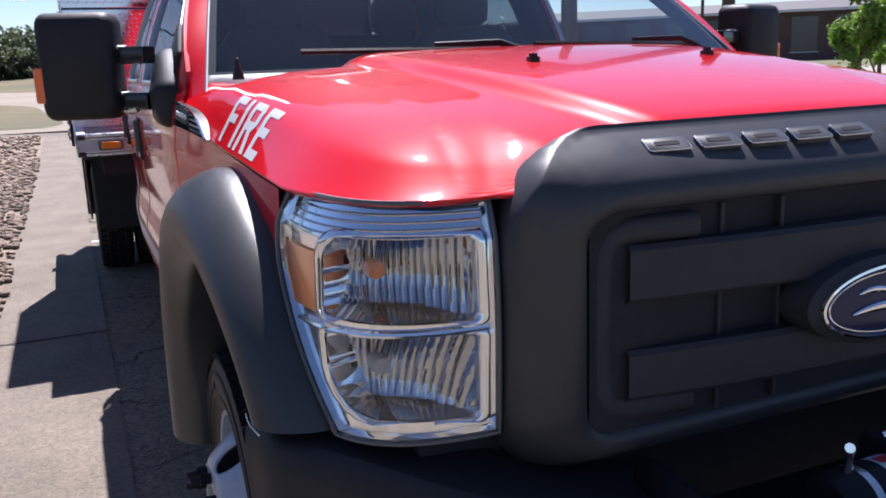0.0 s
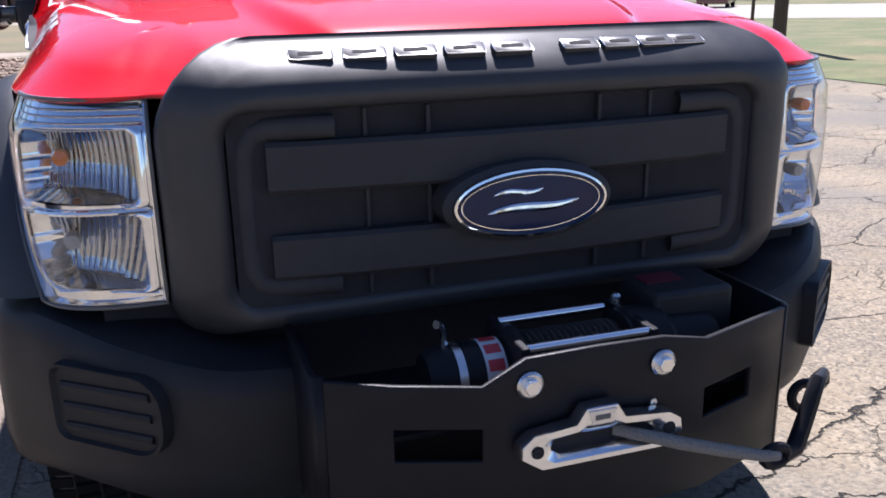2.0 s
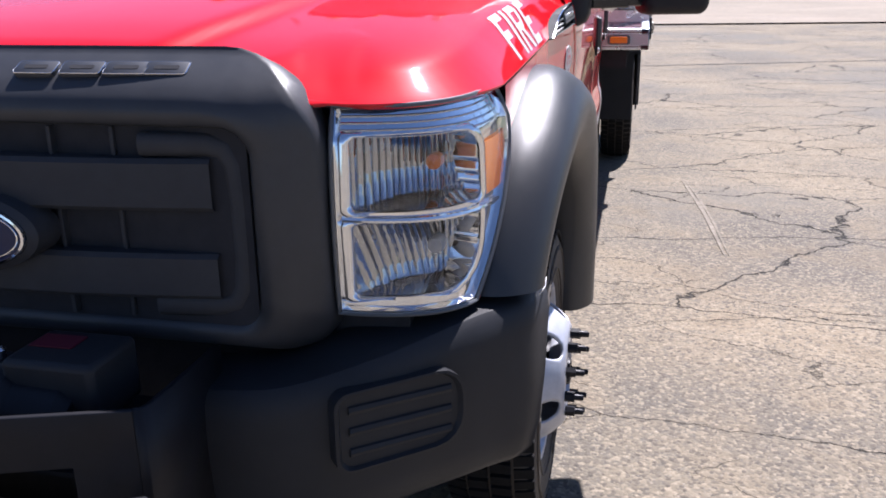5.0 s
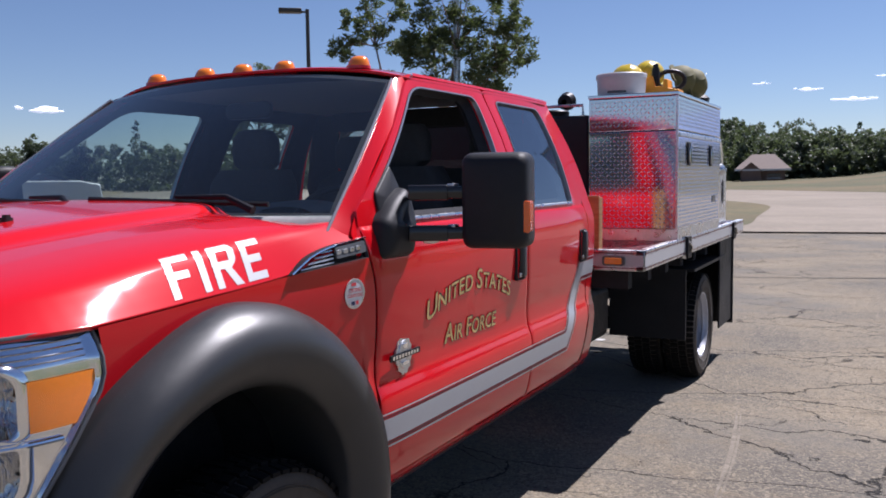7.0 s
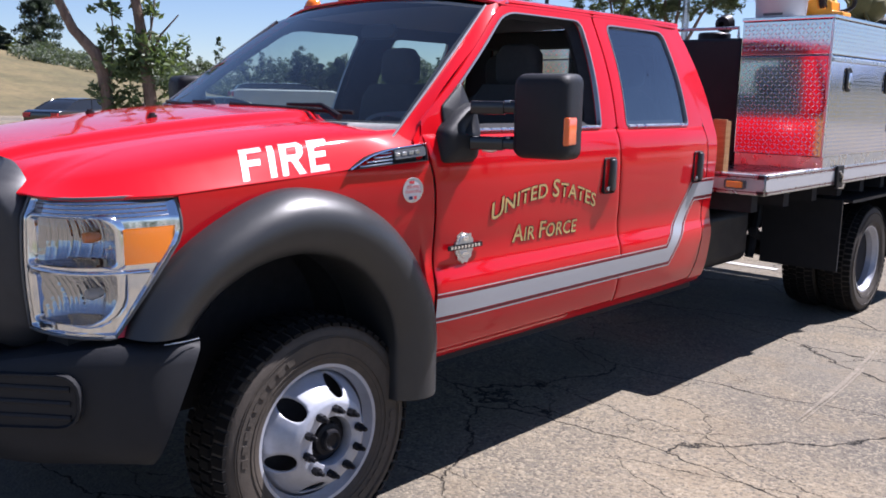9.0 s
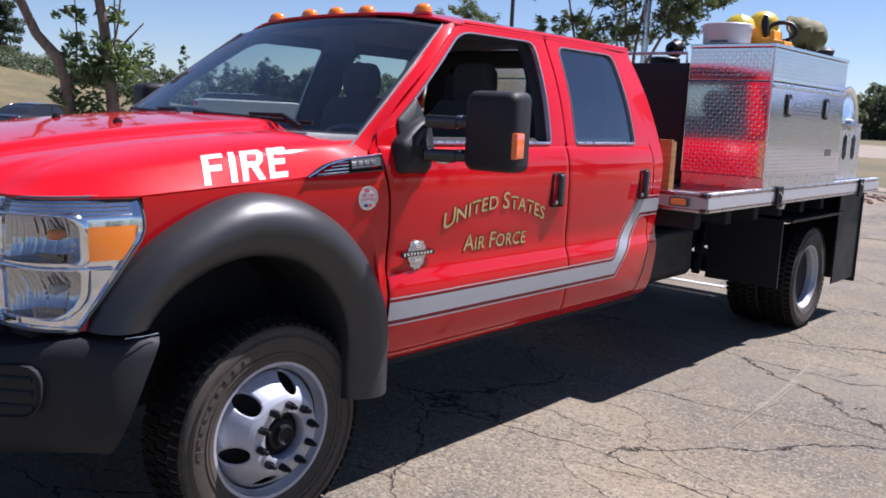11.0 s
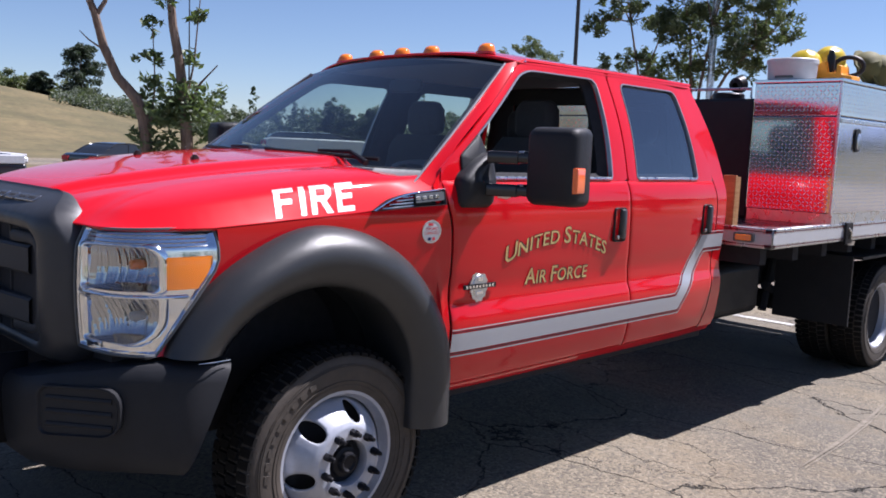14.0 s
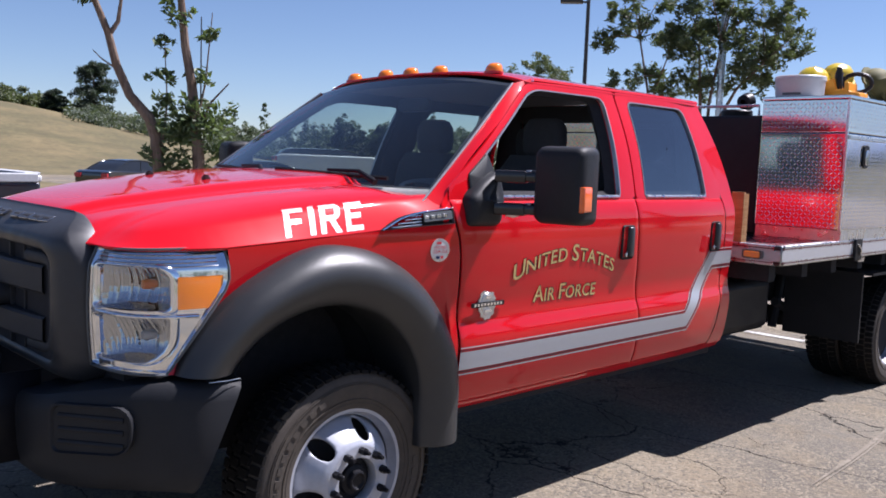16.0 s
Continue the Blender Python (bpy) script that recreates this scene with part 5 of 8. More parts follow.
# tow mirrors
for s in (1, -1):
    out = 1.298 if s > 0 else 1.215  # the passenger mirror is pushed in
    turn = pose(s * out, 0.80, 1.492, 0, 0, s * 13)
    rows = []
    for y, k in ((-0.060, 0.80), (-0.048, 0.93), (-0.020, 0.985), (0.03, 1.0), (0.080, 1.0), (0.086, 0.97)):
        rows.append([(a * k, y, b * k) for a, b in round_rect(-0.110, 0.110, -0.155, 0.155, 0.034, 6)])
    mirror = part("tow_mirror", moved(grid(rows, cv=True, cap=True), turn), M_BLACK_PLASTIC, truck, "large black towing mirror on two arms", angle=50)
    part("mirror_glass", moved(prism(round_rect(-0.096, 0.096, -0.140, 0.140, 0.03, 5), 0.0865, 0.090, "y"), turn), M_CHROME, mirror)
    part("turn_signal", moved(prism([(s * 0.080 + a, -0.050 + b) for a, b in round_rect(-0.040, 0.036, -0.050, 0.050, 0.008, 4)], -0.054, 0.020, "y"), turn), M_SIGNAL, mirror, "orange turn signal", bevel=0.004)
    for z0 in (1.388, 1.520):
        a, b = Vector((s * 1.03, 0.700, z0)), Vector((s * (out - 0.085), 0.792, z0))
        along = (b - a).normalized()
        side = Vector((-along.y, along.x, 0))
        beam = lambda t0, t1, w, h: grid([[tuple(a + (b - a) * t + side * p + Vector((0, 0, q))) for p, q in round_rect(-w, w, -h, h, 0.007, 3)] for t in (t0, t1)], cv=True, cap=True)
        arm = part("mirror_arm", beam(0.0, 0.62, 0.030, 0.025), M_GLOSS_BLACK, mirror, "glossy black box-section mirror arm", bevel=0.003)
        part("arm_slide", beam(0.60, 1.02, 0.024, 0.020), M_GLOSS_BLACK, arm, bevel=0.003)
        part("arm_pin", moved(box(-0.014, 0.014, -0.016, 0.016, -0.005, 0.005), pose(*tuple(a + (b - a) * 0.70 + Vector((0, 0, 0.023))))), M_ALU, arm, smooth=False, bevel=0.003)
    # sail on the door, with a small silver bar
    loop = ring_loop([(0.562, 1.312), (0.752, 1.308), (0.772, 1.42), (0.758, 1.545), (0.655, 1.500), (0.560, 1.430)], (0.03, 0.035, 0.05, 0.03, 0.04, 0.03), 5)
    cy, cz = 0.665, 1.42
    tier = lambda k, out: [(side_x(0.68, 1.42) + out - 0.02 * max(z - 1.42, 0) / 0.12, cy + (y - cy) * k, cz + (z - cz) * k) for y, z in loop]
    bm = grid(sided([[(side_x(y, z) - 0.012, y, z) for y, z in loop], tier(1.0, 0.012), tier(0.97, 0.030), tier(0.88, 0.046), tier(0.70, 0.056), tier(0.35, 0.060), tier(0.02, 0.061)], s), cv=True)
    part("mirror_base", bm, M_BLACK_PLASTIC, mirror, angle=60)
    sail = ring_loop([(0.604, 1.430), (0.612, 1.522), (0.742, 1.612), (0.775, 1.50), (0.790, 1.430)], (0.01, 0.01, 0.012, 0.02, 0.01))
    rings = [on_side(sail, -0.012), on_side(sail, 0.008), on_side([mixp(p, (0.69, 1.50), 0.06) for p in sail], 0.012), on_side([mixp(p, (0.69, 1.50), 0.9) for p in sail], 0.012)]
    part("mirror_sail", grid(sided(rings, s), cv=True, cap=True), M_BLACK_PLASTIC, mirror, "black triangular mirror foot", angle=40)
    part("base_lever", tube([(s * 1.075, 0.715, 1.368), (s * 1.10, 0.735, 1.362), (s * 1.115, 0.75, 1.366)], [0.012, 0.010, 0.007], 8), M_ALU, mirror)

# ---- front bumper and winch ----
PLAN = [(0.44, -0.985), (0.56, -0.980), (0.66, -0.955), (0.77, -0.890), (0.87, -0.790), (0.955, -0.685), (1.020, -0.575), (1.040, -0.468)]


def plan_at(t):
    k = min(int(t * 7), 6)
    xs, ys = [(i / 7, p[0]) for i, p in enumerate(PLAN)], [(i / 7, p[1]) for i, p in enumerate(PLAN)]
    return curve(xs, t), curve(ys, t)


for s in (1, -1):
    rows = []
    for t in spread(0, 1, 36):
        x, y = plan_at(t)
        x2, y2 = plan_at(min(t + 0.01, 1))
        x1, y1 = plan_at(max(t - 0.01, 0))
        d = Vector((x2 - x1, y2 - y1)).normalized()
        n = (d.y, -d.x)
        top = curve([(0, 0.775), (0.2, 0.785), (0.45, 0.822), (0.7, 0.848), (1, 0.842)], t)
        row = []
        for inset, z in ((0.10, 0.485), (0.045, 0.492), (0.018, 0.52), (0.006, 0.57), (0.0, 0.66), (0.0, top - 0.06), (0.006, top - 0.022), (0.022, top - 0.005), (0.05, top), (0.16, top + 0.006)):
            row.append((x - n[0] * inset, y - n[1] * inset - 0.45 * (0.84 - z) * t**5, z))
        rows.append(row)
    bumper = part("bumper_end", grid(sided(rows, s), flip=s > 0), M_BLACK_PLASTIC, truck, "black bumper end with blanked fog lamp")
    # fog lamp recess with slats
    at = lambda k: (lambda p: Vector((s * p[0], p[1], 0)))(plan_at(k))
    a, b = at(0.33), at(0.61)
    mid, d = (a + b) / 2, (b - a).normalized()
    n = Vector((d.y, -d.x, 0)) if s > 0 else Vector((-d.y, d.x, 0))
    n = n if n.y < 0 else -n
    m = Matrix(((d.x, n.x, 0, mid.x), (d.y, n.y, 0, mid.y), (0, 0, 1, 0.700), (0, 0, 0, 1)))
    half = (b - a).length / 2
    ring = lambda k, o: [(p * k, o, q * k) for p, q in round_rect(-half, half, -0.080, 0.080, (0.03, 0.06, 0.06, 0.03) if s > 0 else (0.06, 0.03, 0.03, 0.06), 5)]
    fog = part("fog_blank", moved(grid([ring(1.0, 0.000), ring(1.0, 0.030), ring(0.95, 0.031), ring(0.90, 0.022), ring(0.02, 0.021)], cv=True), m), M_BLACK_PLASTIC, bumper, "slatted black fog lamp blank", angle=50)
    for z in (-0.042, 0.0, 0.042):
        part("slat", moved(tube([(-half * 0.78, 0.019, z), (half * 0.78, 0.019, z - 0.006)], 0.010, 8), m), M_BLACK_PLASTIC, fog)
    # thin bright line along the edge of the bumper's tip
    part("bumper_edge", tube([(s * 1.030, -0.475, 0.852), (s * 1.034, -0.53, 0.852), (s * 1.028, -0.585, 0.853)], 0.0016, 6), M_ALU, bumper)

part("lower_valance", box(-0.80, 0.80, -0.76, -0.70, 0.50, 0.86), M_BLACK_VOID, truck, smooth=False)

# winch bumper plate with real slots
XS = [-0.455, -0.348, -0.208, -0.13, 0.0, 0.13, 0.222, 0.358, 0.455]
ZS = [0.535, 0.678, 0.738, 0.79]
TOPZ = [(-0.455, 0.828), (-0.225, 0.806), (-0.125, 0.856), (0.125, 0.856), (0.18, 0.836), (0.455, 0.833)]
bm = bmesh.new()
V = {}
for i, x in enumerate(XS):
    for j in range(5):
        z = ZS[j] if j < 4 else float(np.interp(x, [p[0] for p in TOPZ], [p[1] for p in TOPZ]))
        V[i, j] = bm.verts.new((x, -1.250 + 0.36 * max(abs(x) - 0.21, 0), z))
for i in range(8):
    for j in range(4):
        if i in (1, 6) and j == 1:
            continue
        bm.faces.new((V[i, j], V[i + 1, j], V[i + 1, j + 1], V[i, j + 1]))
winch_bumper = part("winch_bumper", bm, M_BLACK_SATIN, truck, "satin black steel winch bumper with slots", thick=0.012, bevel=0.003)
for s in (1, -1):
    pts = [(0.455, -1.162), (0.468, -1.154), (0.474, -1.138), (0.476, -1.05), (0.476, -0.90)]
    bm = grid(sided([[(x, y, z) for x, y in pts] for z in (0.535, 0.70, 0.833)], s), flip=s > 0)
    part("side_plate", bm, M_BLACK_SATIN, winch_bumper, thick=0.012)
part("tray", box(-0.46, 0.46, -1.155, -0.88, 0.690, 0.700), M_BLACK_SATIN, winch_bumper, smooth=False)
part("bottom_lip", box(-0.45, 0.45, -1.16, -1.05, 0.535, 0.545), M_BLACK_SATIN, winch_bumper, smooth=False)
part("slot_backing", box(-0.42, 0.42, -1.06, -1.05, 0.56, 0.70), M_BLACK_VOID, winch_bumper, smooth=False)
for x in (-0.126, 0.126):
    hexa = [(0.015 * math.cos(t), 0.015 * math.sin(t)) for t in spread(0, 2 * math.pi, 7)[:-1]]
    bolt = part("bolt", moved(lathe([(-0.008, 0.001), (-0.008, 0.020), (-0.004, 0.024), (0.0, 0.024)], 20, "y"), pose(x, -1.252, 0.808)), M_ALU, winch_bumper, "bright bolt")
    part("bolt_head", moved(prism(hexa, -0.018, -0.006, "y"), pose(x, -1.252, 0.808)), M_POLISHED, bolt, smooth=False, bevel=0.002)
part("bolt", moved(lathe([(-0.006, 0.001), (-0.005, 0.007), (0.0, 0.008)], 12, "y"), pose(0.11, -1.252, 0.735)), M_ALU, winch_bumper)

M_DARK_ROPE = material("dark_wound_rope", (0.028, 0.028, 0.028), 0.8, vary=0.35, scale=90, bump=0.5, bump_scale=160)
# the winch behind the plate
wz, wy = 0.772, -1.105
winch = part("winch", moved(lathe([(-0.105, 0.001), (-0.105, 0.078), (-0.09, 0.080), (-0.088, 0.045)] + [(x, 0.052 + 0.006 * math.sin(x * 620)) for x in spread(-0.085, 0.115, 120)] + [(0.118, 0.045), (0.12, 0.080), (0.135, 0.078), (0.135, 0.001)], 32), pose(0, wy, wz)),
             M_BLACK_SATIN, truck, "black electric winch with chrome tie rods and labelled motor")
part("winch_rope_coil", moved(lathe([(-0.08, 0.05)] + [(x, 0.060 + 0.005 * math.sin(x * 520)) for x in spread(-0.08, 0.11, 140)] + [(0.11, 0.05)], 32), pose(0, wy, wz)), M_DARK_ROPE, winch)
part("winch_motor", moved(lathe([(-0.265, 0.001), (-0.265, 0.050), (-0.25, 0.060), (-0.11, 0.060), (-0.105, 0.05)], 32), pose(0, wy, wz)), M_BLACK_SATIN, winch)
part("motor_label", moved(grid([[(x, 0.0613 * math.cos(t), 0.0613 * math.sin(t)) for x in (-0.165, -0.125)] for t in spread(math.pi * 0.30, math.pi * 1.15, 18)], flip=True), pose(0, wy, wz)), M_WHITE_PLASTIC, winch, "white label with dark red bars")
for k in range(4):
    t = math.pi * (0.42 + 0.17 * k)
    part("label_bar", moved(grid([[(x, 0.0622 * math.cos(a), 0.0622 * math.sin(a)) for x in (-0.160, -0.130)] for a in spread(t, t + 0.34, 6)], flip=True), pose(0, wy, wz)), M_RED_LABEL, winch)
part("motor_strap", moved(grid([[(x, 0.0613 * math.cos(t), 0.0613 * math.sin(t)) for x in (-0.215, -0.200)] for t in spread(math.pi * 0.30, math.pi * 1.15, 18)], flip=True), pose(0, wy, wz)), M_ALU, winch)
part("gear_housing", moved(lathe([(0.13, 0.001), (0.13, 0.082), (0.20, 0.082), (0.215, 0.07), (0.30, 0.066), (0.32, 0.05), (0.32, 0.001)], 32), pose(0, wy, wz)), M_BLACK_SATIN, winch)
for x, y, z in ((0.135, -1.190, 0.842), (0.112, -1.060, 0.846)):
    part("tie_rod", tube([(-0.105, y, z), (x, y, z)], 0.0085, 12), M_CHROME, winch)
for x in (-0.11, 0.14):
    part("drum_support", box(x - 0.008, x + 0.008, -1.205, -1.03, 0.70, 0.850), M_BLACK_SATIN, winch, smooth=False, bevel=0.004)
part("clutch_lever", tube([(-0.225, wy, 0.825), (-0.228, wy - 0.005, 0.862), (-0.235, wy - 0.012, 0.880), (-0.245, wy - 0.018, 0.883)], [0.007, 0.006, 0.006, 0.008], 8), M_CHROME, winch)
part("control_box", box(0.190, 0.362, -1.125, -0.985, 0.765, 0.880), M_BLACK_PLASTIC, winch, bevel=0.012, sides=3)
part("box_label", box(0.205, 0.285, -1.065, -1.015, 0.8805, 0.883), M_MAROON, winch, smooth=False)
part("box_screw", moved(lathe([(-0.004, 0.001), (-0.004, 0.006), (0, 0.007)], 10, "y"), pose(0.29, -1.126, 0.80)), M_ALU, winch)
part("rod_end", moved(lathe([(0, 0.010), (0.015, 0.010), (0.02, 0.006), (0.02, 0.0005)], 12, "z"), pose(0.140, -1.06, 0.850)), M_ALU, winch)
# fairlead
outer = [(-0.155, 0.690), (-0.155, 0.712), (-0.135, 0.730), (-0.055, 0.738), (-0.038, 0.764), (0.022, 0.764), (0.038, 0.738), (0.125, 0.730), (0.148, 0.715), (0.152, 0.690), (0.120, 0.664), (-0.118, 0.664)]
inner = [(-0.098, 0.694), (-0.098, 0.704), (-0.085, 0.714), (-0.05, 0.716), (-0.03, 0.716), (0.01, 0.716), (0.04, 0.716), (0.080, 0.714), (0.096, 0.704), (0.098, 0.694), (0.080, 0.682), (-0.080, 0.682)]
fy = -1.262
rings = [[(x, fy + 0.002, z) for x, z in outer], [(x, fy - 0.020, z) for x, z in outer], [(x * 0.985, fy - 0.026, z * 1.0 + (0.702 - z) * 0.04) for x, z in outer],
         [(a * 0.4 + c * 0.6, fy - 0.027, b * 0.4 + d * 0.6) for (a, b), (c, d) in zip(outer, inner)], [(x, fy - 0.016, z) for x, z in inner], [(x * 0.96, fy + 0.01, z) for x, z in inner]]
fairlead = part("fairlead", grid(rings, cv=True), M_POLISHED, winch_bumper, "polished aluminium rope fairlead", angle=40)
part("fairlead_slot", prism([(x * 1.02, z) for x, z in inner], fy + 0.001, fy + 0.004, "y"), M_BLACK_VOID, fairlead, smooth=False)
part("fairlead_plate", prism([(-0.034, 0.758), (0.018, 0.758), (0.010, 0.733), (-0.026, 0.733)], fy - 0.0285, fy - 0.025, "y"), M_ALU, fairlead, smooth=False)
part("plate_bar", box(-0.022, 0.006, fy - 0.0295, fy - 0.027, 0.741, 0.750), M_GREY_RUBBER, fairlead, smooth=False)
for x in (-0.126, 0.124):
    part("fairlead_bolt", moved(lathe([(-0.030, 0.001), (-0.030, 0.010), (-0.026, 0.012)], 14, "y"), pose(x, fy, 0.700)), M_BLACK_VOID, fairlead)
# rope to the hook
rope = part("winch_rope", tube([(0.03, -1.26, 0.70), (0.07, -1.295, 0.698), (0.13, -1.31, 0.680), (0.22, -1.315, 0.650), (0.31, -1.31, 0.618), (0.345, -1.305, 0.610)], [0.010, 0.011, 0.012, 0.012, 0.011, 0.011], 10), M_GREY_ROPE, winch, "grey synthetic winch rope")
part("rope_thimble", tube([(0.345 + 0.026 * math.cos(t), -1.30, 0.606 + 0.018 * math.sin(t)) for t in spread(0, 2 * math.pi, 15)[:-1]], 0.010, 8, closed=True), M_BLACK_SATIN, rope)
part("winch_hook", tube([(0.36, -1.30, 0.60), (0.40, -1.285, 0.602), (0.425, -1.27, 0.625), (0.445, -1.265, 0.68), (0.47, -1.25, 0.715), (0.50, -1.23, 0.715), (0.52, -1.215, 0.69), (0.505, -1.215, 0.672)], [0.014, 0.017, 0.017, 0.016, 0.015, 0.012, 0.010, 0.008], 10), M_BLACK_SATIN, rope)
part("tow_eye", tube([(0.488 + 0.030 * math.cos(t), -1.20 + 0.004 * math.sin(t), 0.655 + 0.026 * math.sin(t)) for t in spread(0, 2 * math.pi, 17)[:-1]], 0.010, 8, closed=True), M_BLACK_SATIN, winch_bumper)


# ---- wheels ----
TYRE = [(-0.088, 0.240), (-0.104, 0.256), (-0.113, 0.30), (-0.1165, 0.335), (-0.113, 0.365), (-0.104, 0.384), (-0.092, 0.394), (-0.06, 0.399), (0.0, 0.401), (0.06, 0.399), (0.092, 0.394), (0.104, 0.384), (0.113, 0.365), (0.1165, 0.335), (0.113, 0.30), (0.104, 0.256), (0.088, 0.240)]


def tyre_mesh():
    prof = [TYRE[0]] + [(a, r) for a, r in TYRE] + [TYRE[-1]]
    bm = lathe(prof[1:-1], 72)
    return bm


def letter_band():
    """Raised sidewall ribs and marks: plain blocks, as they cannot be read."""
    bm = bmesh.new()
    for r0, a0 in ((0.275, 0.1075), (0.352, 0.1165), (0.290, 0.1125), (0.345, 0.1172)):
        for sg in (1, -1):
            ring = [(sg * a0, r0 * math.cos(t), r0 * math.sin(t)) for t in spread(0, 2 * math.pi, 73)[:-1]]
            add(bm, tube(ring, 0.0022, 5, closed=True))
    for k in list(range(3, 12)) + list(range(24, 34)):
        t = 2 * math.pi * k / 44
        add(bm, moved(box(0.1165, 0.1185, -0.014, 0.014, 0.308, 0.328), Matrix.Rotation(t, 4, "X")))
    return bm


def tread_mesh():
    bm = bmesh.new()
    n = 60
    for k in range(n):
        t = 2 * math.pi * k / n
        for a0, a1, off, r in ((-0.112, -0.062, 0.0, 0.386), (0.062, 0.112, 0.5, 0.386), (-0.055, -0.004, 0.5, 0.396), (0.004, 0.055, 0.0, 0.396)):
            tt = t + off * 2 * math.pi / n
            w = 2 * math.pi * 0.395 / n * 0.36
            b = box(a0, a1, -w, w, 0, 0.018 if abs(a0 + a1) < 0.1 else 0.021)
            if abs(a0 + a1) > 0.1:
                for v in b.verts:
                    if abs(v.co.x) > 0.1 and v.co.z > 0.01:
                        v.co.z -= 0.009
            moved(b, Matrix.Rotation(tt, 4, "X") @ Matrix.Translation((0, 0, r - 0.002)))
            add(bm, b)
    return bm


RIM_FRONT = [(-0.09, 0.242), (0.080, 0.242), (0.092, 0.254), (0.100, 0.252), (0.098, 0.240), (0.084, 0.235), (0.070, 0.230), (0.062, 0.222)]
DISC_FRONT = [(0.015, 0.238), (0.030, 0.226), (0.062, 0.212), (0.092, 0.196), (0.124, 0.174), (0.150, 0.150), (0.160, 0.132), (0.162, 0.100), (0.161, 0.086), (0.151, 0.082), (0.11, 0.080)]


def disc_mesh(profile, holes, hole_r, hole_w):
    """A wheel disc with round hand holes cut through it."""
    n = 120
    fine = []
    for (a, r), (b, q) in zip(profile, profile[1:]):
        k = max(2, int(abs(r - q) / 0.006) + 1)
        fine += [mixp((a, r), (b, q), i / k) for i in range(k)]
    fine.append(profile[-1])
    bm = bmesh.new()
    V = [[bm.verts.new((a, r * math.cos(2 * math.pi * i / n), r * math.sin(2 * math.pi * i / n))) for i in range(n)] for a, r in fine]
    for j in range(len(fine) - 1):
        for i in range(n):
            r = (fine[j][1] + fine[j + 1][1]) / 2
            t = 2 * math.pi * (i + 0.5) / n
            near = min(math.hypot(r * math.cos(t) - hole_r * math.cos(h), r * math.sin(t) - hole_r * math.sin(h)) for h in [2 * math.pi * k / holes + 0.25 for k in range(holes)])
            if near > hole_w:
                bm.faces.new((V[j][i], V[j + 1][i], V[j + 1][(i + 1) % n], V[j][(i + 1) % n]))
    bmesh.ops.delete(bm, geom=[v for v in bm.verts if not v.link_faces], context="VERTS")
    # pull the ragged rim of each hole onto a circle
    for v in bm.verts:
        if v.is_boundary:
            r, t = math.hypot(v.co.y, v.co.z), math.atan2(v.co.z, v.co.y)
            for k in range(holes):
                h = 2 * math.pi * k / holes + 0.25
                dy, dz = v.co.y - hole_r * math.cos(h), v.co.z - hole_r * math.sin(h)
                d = math.hypot(dy, dz)
                if d < hole_w * 1.5:
                    v.co.y, v.co.z = hole_r * math.cos(h) + dy / d * hole_w, hole_r * math.sin(h) + dz / d * hole_w
                    nr = math.hypot(v.co.y, v.co.z)
                    v.co.x = float(np.interp(nr, [p[1] for p in fine][::-1], [p[0] for p in fine][::-1]))
    bmesh.ops.recalc_face_normals(bm, faces=bm.faces)
    return bm


def wheel(x, y, s, dish=1):
    turn = pose(x, y, 0.405, 0, 0, 0 if s > 0 else 180)
    tyre = part("wheel", moved(tyre_mesh(), turn), M_TYRE, truck, "black tyre on a silver-grey steel wheel", angle=50)
    part("tread", moved(tread_mesh(), turn), M_TREAD_SHADED, tyre, smooth=False)["kind"] = "stuff"
    part("sidewall_marking", moved(letter_band(), turn), M_TYRE, tyre, "unreadable raised sidewall marks", smooth=False)["kind"] = "stuff"
    flip = Matrix.Identity(4) if dish > 0 else Matrix.Translation((-0.0, 0, 0))
    part("rim", moved(lathe(RIM_FRONT, 72), turn), M_STEEL_WHITE, tyre, "silver-grey steel rim", angle=50)
    prof = DISC_FRONT if dish > 0 else [(0.010, 0.228), (0.0, 0.215), (-0.05, 0.20), (-0.085, 0.185), (-0.092, 0.16), (-0.092, 0.09), (-0.09, 0.08)]
    part("disc", moved(disc_mesh(prof, 6 if dish > 0 else 5, 0.180 if dish > 0 else 0.19, 0.0345 if dish > 0 else 0.031), turn), M_STEEL_WHITE, tyre, thick=0.008, angle=50)
    part("drum", moved(lathe([(-0.05, 0.225), (0.02, 0.225), (0.03, 0.18), (0.035, 0.0005)], 40), turn), M_BLACK_VOID, tyre)
    if dish > 0:
        part("hub", moved(lathe([(0.10, 0.084), (0.122, 0.080), (0.127, 0.060), (0.142, 0.055), (0.147, 0.040), (0.165, 0.036), (0.167, 0.030), (0.159, 0.022), (0.159, 0.0005)], 40), turn), M_BLACK_SATIN, tyre)
        for k in range(10):
            t = 2 * math.pi * k / 10 + 0.2
            m = turn @ Matrix.Rotation(t, 4, "X") @ Matrix.Translation((0.161, 0.1125, 0))
            nut = part("lug_nut", moved(prism([(0.0145 * math.cos(a), 0.0145 * math.sin(a)) for a in spread(0, 2 * math.pi, 7)[:-1]], 0.0, 0.026, "x"), m), M_BLACK_SATIN, tyre, smooth=False)
            part("stud", moved(lathe([(0.02, 0.0085), (0.046, 0.0085), (0.050, 0.006), (0.050, 0.0005)], 10), m), M_BLACK_SATIN, nut)
    else:
        part("hub", moved(lathe([(-0.10, 0.11), (-0.05, 0.105), (0.02, 0.085), (0.03, 0.06), (0.03, 0.0005)], 32), turn), M_BLACK_SATIN, tyre)


